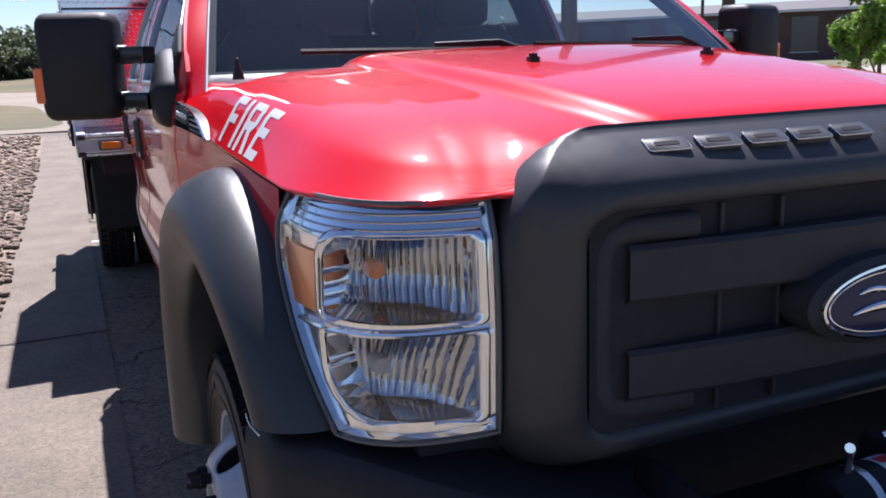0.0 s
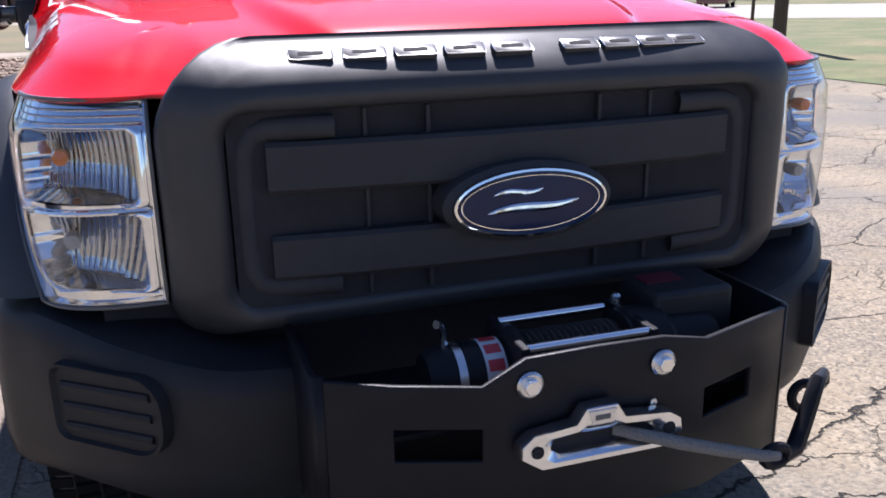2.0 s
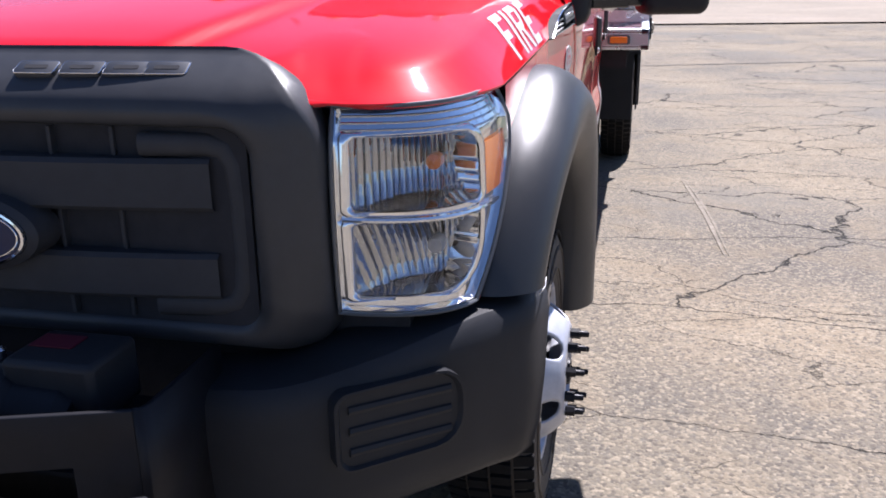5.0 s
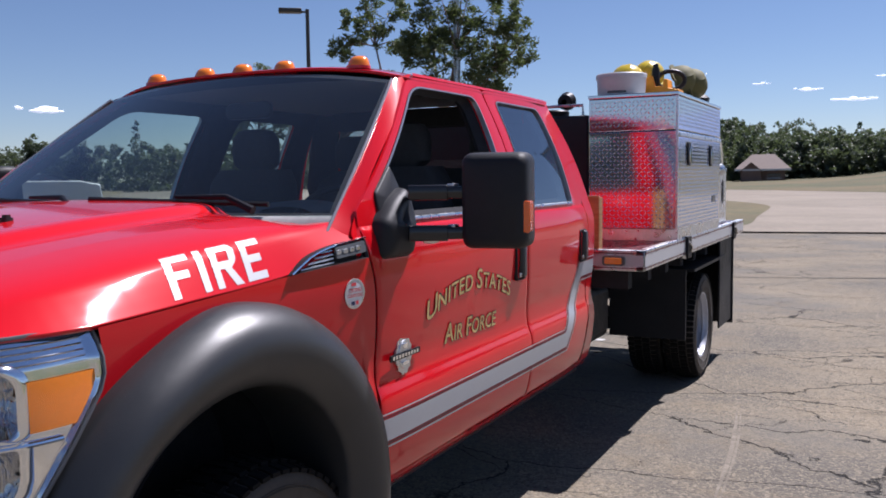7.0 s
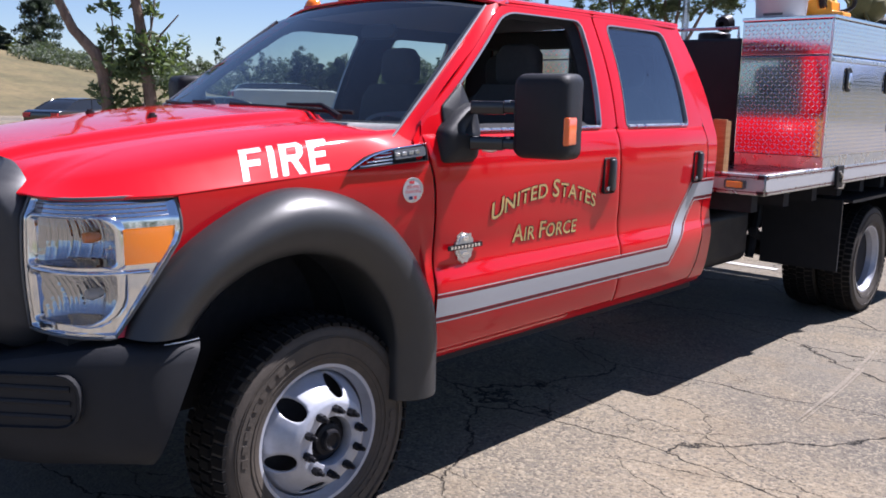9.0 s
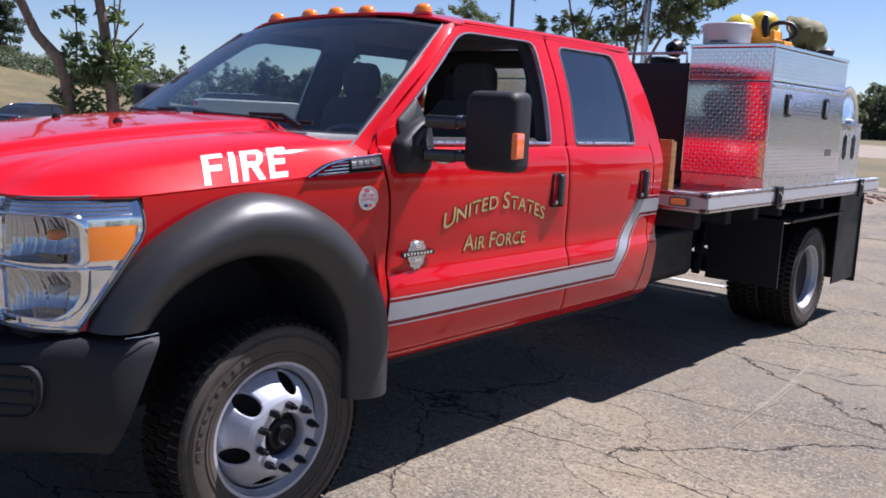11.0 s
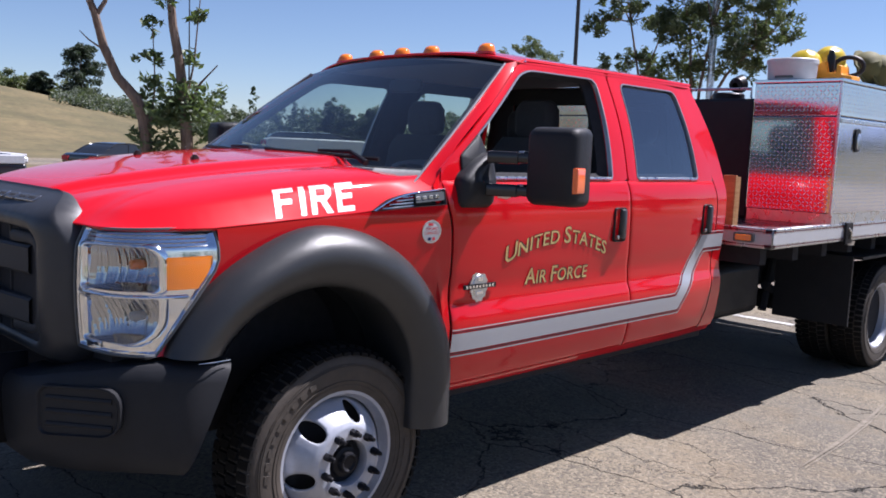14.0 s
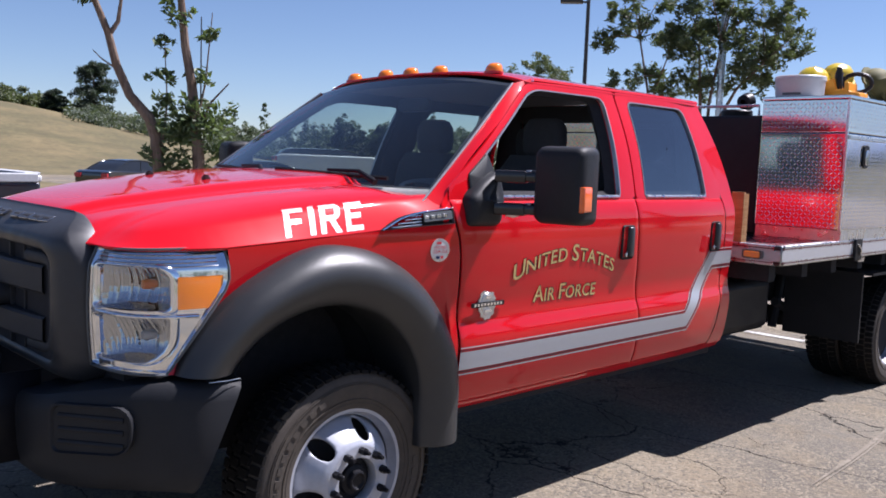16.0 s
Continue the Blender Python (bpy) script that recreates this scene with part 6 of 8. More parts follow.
for s in (1, -1):
    wheel(s * 0.892, 0.0, s)
    wheel(s * 1.035, AXLE_REAR, s, -1)
    wheel(s * 0.765, AXLE_REAR, s, -1)
part("front_axle", tube([(-0.86, 0.0, 0.40), (0.86, 0.0, 0.40)], 0.06, 12), M_BLACK_VOID, truck)
part("rear_axle", tube([(-0.9, AXLE_REAR, 0.40), (0.9, AXLE_REAR, 0.40)], 0.08, 12), M_BLACK_VOID, truck)

# ---- frame and flat bed ----
for s in (1, -1):
    part("frame_rail", box(s * 0.38, s * 0.46, -0.75, 6.25, 0.60, 0.82), M_BLACK_VOID, truck, smooth=False)
part("engine_block", box(-0.40, 0.40, -0.60, 0.5, 0.50, 1.15), M_BLACK_VOID, truck, bevel=0.05)
part("transfer_case", box(-0.25, 0.25, 0.9, 1.9, 0.42, 0.62), M_BLACK_VOID, truck, bevel=0.04)
part("fuel_tank", box(0.48, 0.80, 3.0, 3.75, 0.52, 0.88), M_BLACK_SATIN, truck, bevel=0.06, sides=3)
part("exhaust", tube([(-0.55, 1.0, 0.52), (-0.55, 4.2, 0.56), (-0.62, 4.6, 0.75), (-0.62, 5.6, 0.75), (-0.7, 6.1, 0.6)], 0.045, 10), M_ALU, truck)
for s in (1, -1):
    part("leaf_spring", tube([(s * 0.55, 4.35, 0.62), (s * 0.55, 4.7, 0.50), (s * 0.55, AXLE_REAR, 0.46), (s * 0.55, 5.5, 0.52), (s * 0.55, 5.85, 0.66)], 0.035, 6), M_BLACK_VOID, truck)
    part("shock_absorber", tube([(s * 0.52, 4.4, 0.42), (s * 0.5, 4.55, 0.85)], 0.035, 8), M_BLACK_SATIN, truck)
part("driveshaft", tube([(0, 1.9, 0.52), (0, AXLE_REAR, 0.42)], 0.05, 10), M_BLACK_VOID, truck)
for y in spread(3.05, 6.2, 8):
    part("crossbeam", box(-1.12, 1.12, y - 0.04, y + 0.04, 0.93, 1.10), M_BLACK_VOID, truck, smooth=False)
for s in (1, -1):
    part("bed_stringer", box(s * 0.36, s * 0.46, 2.95, 6.3, 0.82, 0.93), M_BLACK_VOID, truck, smooth=False)
BED_Y0, BED_Y1, BED_X, BED_Z0, BED_Z1 = 2.890, 6.36, 1.242, 1.043, 1.160
bed = part("flat_bed", box(-BED_X + 0.02, BED_X - 0.02, BED_Y0 + 0.02, BED_Y1 - 0.02, 1.120, 1.150), M_PURPLE_DECK, truck, "worn dark red-brown deck with white-striped rails", smooth=False)
for s in (1, -1):
    rail = part("bed_rail", box(s * (BED_X - 0.05), s * BED_X, BED_Y0, BED_Y1, BED_Z0, BED_Z1), M_ALU, bed, "aluminium rail with white tape", bevel=0.006)
    for z0, z1, mat in ((1.058, 1.063, M_MAROON), (1.069, 1.132, M_WHITE_TAPE), (1.138, 1.144, M_MAROON)):
        rows = [[(s * (BED_X + 0.0025), y, z) for y in (BED_Y0 + 0.006, BED_Y1 - 0.01)] for z in (z0, z1)]
        part("rail_tape", grid(rows, flip=s < 0), mat, rail, smooth=False)
    for y in (3.98, 5.80):
        pocket = part("stake_pocket", box(s * (BED_X + 0.003), s * (BED_X + 0.020), y - 0.055, y + 0.055, 1.025, 1.165), M_BLACK_SATIN, rail, "black stake pocket latch", bevel=0.004)
        part("latch", tube([(s * (BED_X + 0.022), y - 0.02, 1.13), (s * (BED_X + 0.032), y, 1.10), (s * (BED_X + 0.024), y + 0.02, 1.06)], 0.008, 6), M_ALU, pocket)
    flap = part("mud_flap", box(s * 0.62, s * 1.20, 6.12, 6.135, 0.26, 1.04), M_BLACK_PLASTIC, truck, "black rubber mud flap", bevel=0.004)
    # inner side guard in front of and behind the dual wheels
    part("side_skirt", box(s * 1.17, s * 1.185, 5.55, 6.14, 0.30, 1.04), M_BLACK_PLASTIC, truck, "black rubber splash panel", bevel=0.006)
    part("wheel_guard", box(s * 0.60, s * 1.20, 4.45, 5.70, 0.88, 0.90), M_BLACK_PLASTIC, truck, smooth=False)
    part("guard_front", box(s * 0.60, s * 1.15, 4.40, 4.42, 0.40, 0.90), M_BLACK_PLASTIC, truck, smooth=False)
front = part("bed_head", box(-BED_X, BED_X, BED_Y0, BED_Y0 + 0.045, BED_Z0, BED_Z1), M_ALU, bed, "aluminium front rail with white tape", bevel=0.006)
for z0, z1, mat in ((1.058, 1.063, M_MAROON), (1.069, 1.132, M_WHITE_TAPE), (1.138, 1.144, M_MAROON)):
    part("rail_tape", grid([[(x, BED_Y0 - 0.0025, z) for x in (-BED_X + 0.006, BED_X - 0.006)] for z in (z0, z1)]), mat, front, smooth=False)
for s in (1, -1):
    lamp = part("bed_marker", prism(round_rect(s * 1.075 - 0.062, s * 1.075 + 0.062, 1.074, 1.126, 0.012, 4), BED_Y0 - 0.022, BED_Y0 - 0.0, "y"), M_GREY_RUBBER, front, "amber clearance lamp")
    part("lens", prism(round_rect(s * 1.075 - 0.048, s * 1.075 + 0.048, 1.082, 1.118, 0.008, 4), BED_Y0 - 0.030, BED_Y0 - 0.018, "y"), M_AMBER, lamp, "orange lens", bevel=0.003)
part("rear_bumper", box(-1.1, 1.1, 6.36, 6.44, 0.95, 1.12), M_BLACK_SATIN, truck, bevel=0.01)

# the work lamp under the rail
part("step_lamp", moved(lathe([(0, 0.03), (0.03, 0.035), (0.05, 0.02), (0.05, 0.001)], 14, "z"), pose(1.15, 4.3, 0.99)), M_ALU, truck)


def tread_plate(name):
    """The smooth ground of aluminium tread plate, a little cloudy."""
    m = bpy.data.materials.new(name)
    m.use_nodes = True
    nt = m.node_tree
    N, L, b = nt.nodes, nt.links, nt.nodes["Principled BSDF"]
    socket(b, "Base Color", (0.56, 0.57, 0.59, 1)), socket(b, "Metallic", 1.0), socket(b, "Roughness", 0.17)
    tc = N.new("ShaderNodeTexCoord")
    n = N.new("ShaderNodeTexNoise")
    socket(n, "Scale", 5.0), socket(n, "Detail", 6.0)
    r = N.new("ShaderNodeMapRange")
    socket(r, "From Min", 0.3), socket(r, "From Max", 0.7), socket(r, "To Min", 0.08), socket(r, "To Max", 0.14)
    L.new(tc.outputs["Object"], n.inputs["Vector"]), L.new(n.outputs["Fac"], r.inputs["Value"]), L.new(r.outputs[0], b.inputs["Roughness"])
    return m


M_TREAD = tread_plate("diamond_tread_plate")


def tread_bars(parent, place, u0, u1, v0, v1, seams):
    """The raised bars of tread plate on one face, in two crossed directions; place(u, v, h) gives the point."""
    V, F, pitch = [], [], 0.0245
    for i in range(int((u1 - u0) / pitch)):
        for j in range(int((v1 - v0) / pitch)):
            u, v = u0 + (i + 0.5) * pitch, v0 + (j + 0.5) * pitch
            if any(abs(v - q) < 0.014 for q in seams):
                continue
            a = radians(45 if (i + j) % 2 else -45)
            c, d = math.cos(a), math.sin(a)
            o = len(V)
            for p, q, h in ((-0.0145, 0, 0), (0, -0.0042, 0), (0.0145, 0, 0), (0, 0.0042, 0), (-0.005, 0, 0.0018), (0.005, 0, 0.0018)):
                V.append(place(u + p * c - q * d, v + p * d + q * c, h))
            F += [(o, o + 1, o + 4), (o + 1, o + 5, o + 4), (o + 1, o + 2, o + 5), (o + 2, o + 3, o + 5), (o + 3, o + 4, o + 5), (o + 3, o, o + 4)]
    me = bpy.data.meshes.new("raised_tread")
    me.from_pydata(V, [], F)
    me.materials.append(M_POLISHED)
    ob = new("raised_tread", me)
    ob.parent = parent
    ob["kind"] = "stuff"
    return ob


def tool_box(s, label):
    x0, x1, y0, y1, z0, z1 = 0.672, 1.240, 3.690, 5.160, 1.225, 2.066
    root = part("tool_box", box(s * x0, s * x1, y0, y1, z0, z1 - 0.225), M_TREAD, None, smooth=False, bevel=0.006)
    tagged(root, label, "tool box", "tool boxes on the bed")
    part("upper_case", box(s * x0, s * x1, y0, y1, z1 - 0.222, z1 - 0.012), M_TREAD, root, smooth=False, bevel=0.006)
    part("lid", box(s * (x0 - 0.004), s * (x1 + 0.006), y0 - 0.006, y1 + 0.006, z1 - 0.010, z1 + 0.012), M_TREAD, root, smooth=False, bevel=0.004)
    part("door_lip", box(s * x1, s * (x1 + 0.014), y0 + 0.02, y1 - 0.02, z1 - 0.262, z1 - 0.238), M_ALU, root, smooth=False, bevel=0.003)
    part("plinth", box(s * x0, s * x1, y0 + 0.02, y1 - 0.02, 1.152, z0), M_ALU, root, smooth=False)
    for y in (4.00, 4.75):
        latch = part("paddle_latch", prism([(y + a, 1.70 + b) for a, b in round_rect(-0.045, 0.045, -0.075, 0.075, 0.03, 5)], s * x1, s * (x1 + 0.012), "x"), M_BLACK_SATIN, root, "black paddle latch", bevel=0.004)
        part("paddle", prism([(y + a, 1.70 + b) for a, b in round_rect(-0.022, 0.022, -0.055, 0.045, 0.015, 4)], s * (x1 + 0.010), s * (x1 + 0.020), "x"), M_CHROME, latch, bevel=0.003)
    part("corner_trim", box(s * (x1 - 0.012), s * (x1 + 0.003), y0 - 0.003, y0 + 0.012, z0, z1 - 0.012), M_ALU, root, smooth=False, bevel=0.002)
    seams = (z1 - 0.225, z1 - 0.250)
    tread_bars(root, lambda u, v, h: (s * u, y0 - h, v), x0 + 0.01, x1 - 0.015, z0 + 0.005, z1 - 0.02, seams[:1])
    if s > 0:
        tread_bars(root, lambda u, v, h: (x1 + h, u, v), y0 + 0.015, y1 - 0.01, z0 + 0.005, z1 - 0.02, seams)
    part("maker_plate", box(s * (x1 + 0.001), s * (x1 + 0.004), 4.85, 4.97, 1.36, 1.41), M_GREY_RUBBER, root, smooth=False)
    return root


tool_box(1, "diamond-plate aluminium tool box on the truck bed")
tool_box(-1, "diamond-plate aluminium tool box on the far bed edge")

tank = part("water_tank", box(-0.60, 0.655, 3.74, 5.1, 1.152, 1.962), M_BLACK_PLASTIC, None, bevel=0.02, sides=3)
tagged(tank, "black plastic water tank behind the cab", "water tank")
part("tank_lid", moved(lathe([(0, 0.11), (0.05, 0.11), (0.06, 0.10), (0.06, 0.001)], 28, "z"), pose(0.30, 4.05, 1.962)), M_BLACK_SATIN, tank)
part("tank_rail", tube([(0.02, 3.79, 1.955), (0.02, 3.79, 2.03), (0.60, 3.79, 2.03), (0.60, 3.79, 1.955)], 0.011, 8), M_ALU, tank, "thin silver rail")
lamp = part("work_lamp", moved(lathe([(-0.04, 0.02), (-0.03, 0.05), (0.03, 0.062), (0.036, 0.055), (0.03, 0.001)], 20, "y"), pose(0.46, 3.86, 2.065, 10)), M_BLACK_SATIN, tank, "black work lamp")

# plywood board standing behind the cab
board = part("plywood_board", box(0.905, 0.985, 2.905, 2.925, 1.160, 1.455), M_WOOD, None, smooth=False, bevel=0.002)
tagged(board, "orange-brown plywood board standing behind the cab", "board")
part("board_batten", box(0.955, 0.985, 2.927, 2.965, 1.160, 1.445), M_WOOD, board, smooth=False)

# bucket, helmets and saw on the tool box
top = 2.079
bucket = part("white_tub", moved(lathe([(0, 0.001), (0, 0.145), (0.012, 0.152), (0.118, 0.158), (0.120, 0.150)], 40, "z"), pose(0.835, 3.87, top)), M_WHITE_PLASTIC, None, bevel=0.0)
tagged(bucket, "round white plastic tub on the tool box", "tub")
part("tub_lid", moved(lathe([(0.112, 0.150), (0.112, 0.163), (0.136, 0.163), (0.142, 0.157), (0.143, 0.001)], 40, "z"), pose(0.835, 3.87, top)), M_WHITE_PLASTIC, bucket)
part("tub_print", moved(grid([[(0.1545 * math.cos(t), 0.1545 * math.sin(t), z) for t in spread(-1.9, -1.1, 10)] for z in (0.012, 0.028)]), pose(0.835, 3.87, top)), M_GREY_RUBBER, bucket)


def helmet(at, tilt, mat, label, size=1.0):
    rows = []
    for k in spread(0, 1, 12):
        a = k * math.pi / 2
        rows.append([(0.13 * math.cos(a) ** 0.8 * math.cos(t), 0.155 * math.cos(a) ** 0.8 * math.sin(t), 0.135 * math.sin(a) + (0.010 * max(0, 1 - abs(math.cos(t)) * 5) * math.cos(a))) for t in spread(0, 2 * math.pi, 33)[:-1]])
    rows = [[(x * 1.22, y * 1.22, z - 0.012) for x, y, z in rows[0]], [(x * 1.21, y * 1.21, z - 0.004) for x, y, z in rows[0]]] + rows
    root = part("fire_helmet", moved(grid(rows, cv=True), Matrix.Identity(4)), mat, None, thick=0.004)
    root.matrix_world = pose(*at, *tilt) @ Matrix.Scale(size, 4)
    tagged(root, label, "helmet", "helmets on the tool box")
    part("brim_edge", tube([(x, y, z) for x, y, z in rows[0]], 0.005, 6, closed=True), mat, root)


helmet((0.80, 4.14, top + 0.105), (-14, 6, 20), M_YELLOW, "bright yellow helmet behind the white tub", 0.92)
helmet((0.915, 4.26, top + 0.165), (8, 32, -15), M_YELLOW, "bright yellow helmet stacked against another", 0.74)
helmet((1.075, 4.50, top + 0.135), (10, 68, 10), M_OLIVE, "dull yellow helmet on its side", 0.85)
helmet((1.13, 4.58, top + 0.118), (6, 72, 14), M_OLIVE, "dull yellow helmet lying against its neighbour", 0.85)
SAW = pose(1.055, 4.06, top, 0, 0, 78)
saw = part("chainsaw", moved(prism([(-0.115, 0.0), (0.125, 0.0), (0.125, 0.035), (0.055, 0.045), (0.05, 0.105), (0.025, 0.108), (0.02, 0.060), (-0.03, 0.060), (-0.05, 0.135), (-0.10, 0.12), (-0.125, 0.05)], -0.075, 0.075, "y"), SAW @ pose(0, 0, 0.004, 0, 0, -78)), M_ORANGE, None, bevel=0.008, sides=3)
tagged(saw, "orange chainsaw with black handle on the box", "chainsaw")
part("handle", tube([(0.985 + 0.105 + 0.085 * math.cos(t), 4.16 + 0.03 * math.cos(t), top + 0.115 + 0.062 * math.sin(t)) for t in spread(0, 2 * math.pi, 21)[:-1]], 0.015, 8, closed=True), M_BLACK_PLASTIC, saw)
part("saw_cap", moved(lathe([(0.06, 0.001), (0.06, 0.027), (0.175, 0.026), (0.195, 0.018), (0.215, 0.017), (0.215, 0.001)], 14, "z"), pose(1.018, 4.04, top)), M_BLACK_PLASTIC, saw)
glove = part("black_bag", moved(lathe([(0, 0.001), (0.0, 0.06), (0.05, 0.075), (0.075, 0.05), (0.085, 0.001)], 20, "z"), pose(1.13, 4.92, top - 0.002)), M_BLACK_PLASTIC, None)
tagged(glove, "small black bag on the tool box", "bag")

# hose reel behind the box
reel = thing("hose_reel", "aluminium hose reel with disc side plates", "hose reel", (0, 0, 0))
for x in (0.74, 1.13):
    part("side_disc", moved(lathe([(-0.006, 0.30), (0.006, 0.305), (0.010, 0.295), (0.004, 0.27), (0.006, 0.14), (0.022, 0.10), (0.022, 0.001)], 56), pose(x, 5.62, 1.60)), M_POLISHED, reel)
part("hose", moved(lathe([(0.75, 0.10)] + [(x, 0.22 + 0.014 * abs(math.sin((x - 0.75) * 90))) for x in spread(0.755, 1.12, 60)] + [(1.125, 0.10)], 40), pose(0, 5.62, 1.60)), M_BLACK_PLASTIC, reel)
part("crank_hub", moved(lathe([(1.14, 0.05), (1.18, 0.05), (1.20, 0.03), (1.21, 0.001)], 20), pose(0, 5.62, 1.60)), M_ALU, reel)
stand = part("reel_stand", box(1.14, 1.155, 5.42, 5.98, 1.152, 1.60), M_ALU, reel, smooth=False, bevel=0.004)
for y in (5.58, 5.80):
    part("stand_slot", prism([(y + a, 1.42 + b) for a, b in round_rect(-0.045, 0.045, -0.10, 0.10, 0.045, 6)], 1.1535, 1.1575, "x"), M_BLACK_VOID, stand, smooth=False)
part("stand_top", box(1.02, 1.16, 5.42, 5.98, 1.60, 1.615), M_ALU, stand, smooth=False)
part("reel_motor", moved(lathe([(0, 0.05), (0.12, 0.05), (0.13, 0.03), (0.13, 0.001)], 18, "z"), pose(1.05, 5.86, 1.615)), M_BLACK_SATIN, reel)


# ---- the lot's surroundings ----
def strip(name, pts, z, mat, label, category, thick=0.0):
    """A flat piece of ground from corner points."""
    bm = bmesh.new()
    bm.faces.new([bm.verts.new((x, y, z)) for x, y in pts])
    if thick:
        r = bmesh.ops.extrude_face_region(bm, geom=bm.faces[:])
        for v in r["geom"]:
            if isinstance(v, bmesh.types.BMVert):
                v.co.z = z - thick
        bmesh.ops.recalc_face_normals(bm, faces=bm.faces)
    return tagged(part(name, bm, mat, smooth=False, heart=(0, 0, -5000)), label, category, "", "structure")


def rise(x, y):
    """The ground swells very slightly behind the stone bed."""
    return 0.04 * min(max((y - 9.0) / 8.0, 0), 1) * min(max((-1.4 - x) / 2.5, 0), 1)


def bank(name, x0, x1, y0, y1, lift, mat, label, category, nx=4):
    rows = [[(x, y, lift + rise(x, y)) for x in spread(x0, x1, nx)] for y in spread(y0, y1, max(int(abs(y1 - y0) * 1.0), 2))]
    return tagged(part(name, grid(rows), mat, heart=(0, 0, -5000)), label, category, "", "structure")


bank("pavement", -1.82, -1.20, -9, 21, 0.006, M_CONCRETE, "pale pebbled concrete edge strip beside the truck", "pavement")
for y in (-6, 3.2, 12.6, 18):
    bank("trim", -1.82, -1.20, y, y + 0.02, 0.0095, M_BLACK_VOID, "dark joint across the concrete strip", "joint")
bank("planting_bed", -7.6, -1.82, 2.6, 21, 0.010, M_ROCKBED, "bed of loose brown river stones", "stone bed", 8)
bank("far_lot", -60, -1.38, 8.5, 23.9, 0.003, M_ASPHALT, "sun-bleached asphalt behind the stone bed", "lot", 60)
rng = random.Random(5)
# loose stones along the edge of the bed, each a rough lump
stone_meshes = []
for k in range(10):
    bm = bmesh.new()
    bmesh.ops.create_icosphere(bm, subdivisions=1, radius=1)
    for v in bm.verts:
        v.co *= rng.uniform(0.75, 1.15)
        v.co.z *= 0.6
    me = bpy.data.meshes.new("stone")
    bm.to_mesh(me)
    bm.free()
    me.materials.append(M_STONE)
    me.shade_smooth()
    stone_meshes.append(me)


def stone_field(n, x0, x1, y0, y1, lo, hi, name):
    """Many stones as one piece."""
    V, F = [], []
    base = []
    for me in stone_meshes:
        base.append((np.array([v.co[:] for v in me.vertices]), [tuple(p.vertices) for p in me.polygons]))
    for _ in range(n):
        pv, pf = base[rng.randrange(10)]
        r, a = rng.uniform(lo, hi), rng.uniform(0, 6.28)
        x, y = rng.uniform(x0, x1), rng.uniform(y0, y1)
        c, s = math.cos(a) * r, math.sin(a) * r
        o = len(V)
        V += [(x + p[0] * c - p[1] * s, y + p[0] * s + p[1] * c, 0.012 + rise(x, y) + r * 0.28 + p[2] * r) for p in pv]
        F += [tuple(i + o for i in f) for f in pf]
    me = bpy.data.meshes.new(name)
    me.from_pydata(V, [], F)
    me.materials.append(M_STONE)
    me.shade_smooth()
    return tagged(new(name, me), "loose brown and tan river stones", "stones", "", "stuff")


stone_field(7000, -4.3, -1.80, 1.0, 15.0, 0.020, 0.052, "river_stones")
stone_field(2600, -7.5, -1.9, 10.0, 21.0, 0.035, 0.075, "river_stones_far")

# painted line under the truck's tail and the pale scuff beside it
strip("road_marking", [(-2.0, 6.12), (0.02, 6.15), (0.02, 6.24), (-2.0, 6.21)], 0.005, M_PAINT_LINE, "worn white parking line on the asphalt", "line")
M_SCUFF = material("pale_scuff", (0.20, 0.172, 0.132), 0.9, second=(0.135, 0.115, 0.088), scale=9, mix_lo=0.40, mix_hi=0.60, vary=0.2, fine=0.35, fine_scale=70)
for x0, wide, lift, label in ((1.70, 0.016, 0.0045, "pale scuff line on the asphalt"), (1.725, 0.007, 0.004, "faint second scuff line beside the first")):
    bm, vs = bmesh.new(), []
    for k in spread(0, 1, 48):
        x, y = x0 - 0.26 * k + 0.10 * k * k + 0.05 * math.sin(k * 3.1), 2.42 + 1.75 * k
        w = 0.002 + wide * math.sin(math.pi * k) ** 0.7 * (0.75 + 0.25 * noise.noise((k * 9, x0 * 40, 0)))
        vs.append((bm.verts.new((x - w, y, lift)), bm.verts.new((x + w, y, lift))))
    for (a, b), (c, d) in zip(vs, vs[1:]):
        bm.faces.new((a, b, d, c))
    tagged(part("road_mark", bm, M_SCUFF, smooth=False, heart=(0, 0, -5000)), label, "scuff", "", "structure")

# lawn, road and verge beyond the lot
def across(d, w):
    """A place d metres out towards the road and w metres along it."""
    return (0.67 * d + 0.74 * w, 0.74 * d - 0.67 * w)


strip("lawn", [(9.5, 3.0), (9.2, 9.0), (8.9, 13.0), (9.3, 17.5), (11.0, 24.0), (14.5, 33.0), across(38, -14), across(38, 60), (40, -6)], 0.012, M_LAWN, "green lawn with dry patches beside the lot", "lawn")
strip("road", [across(38.2, -200), across(64, -200), across(64, 200), across(38.2, 200)], 0.014, M_ROAD, "pale concrete street beyond the lawn", "road")
strip("verge", [across(64.2, -200), across(92, -200), across(92, 200), across(64.2, 200)], 0.016, M_LAWN, "dry grass verge beyond the street", "verge")
M_FIELD = material("half_green_field", (0.112, 0.0845, 0.0355), 0.95, second=(0.066, 0.0665, 0.0245), scale=0.07, mix_lo=0.40, mix_hi=0.6, vary=0.2, fine=0.25, fine_scale=4.0, bump=0.6, bump_scale=9)
M_DIRT = material("sandy_ground", (0.2193, 0.1827, 0.1389), 0.95, second=(0.1827, 0.1535, 0.1133), scale=0.15, vary=0.12, fine=0.2, fine_scale=6)
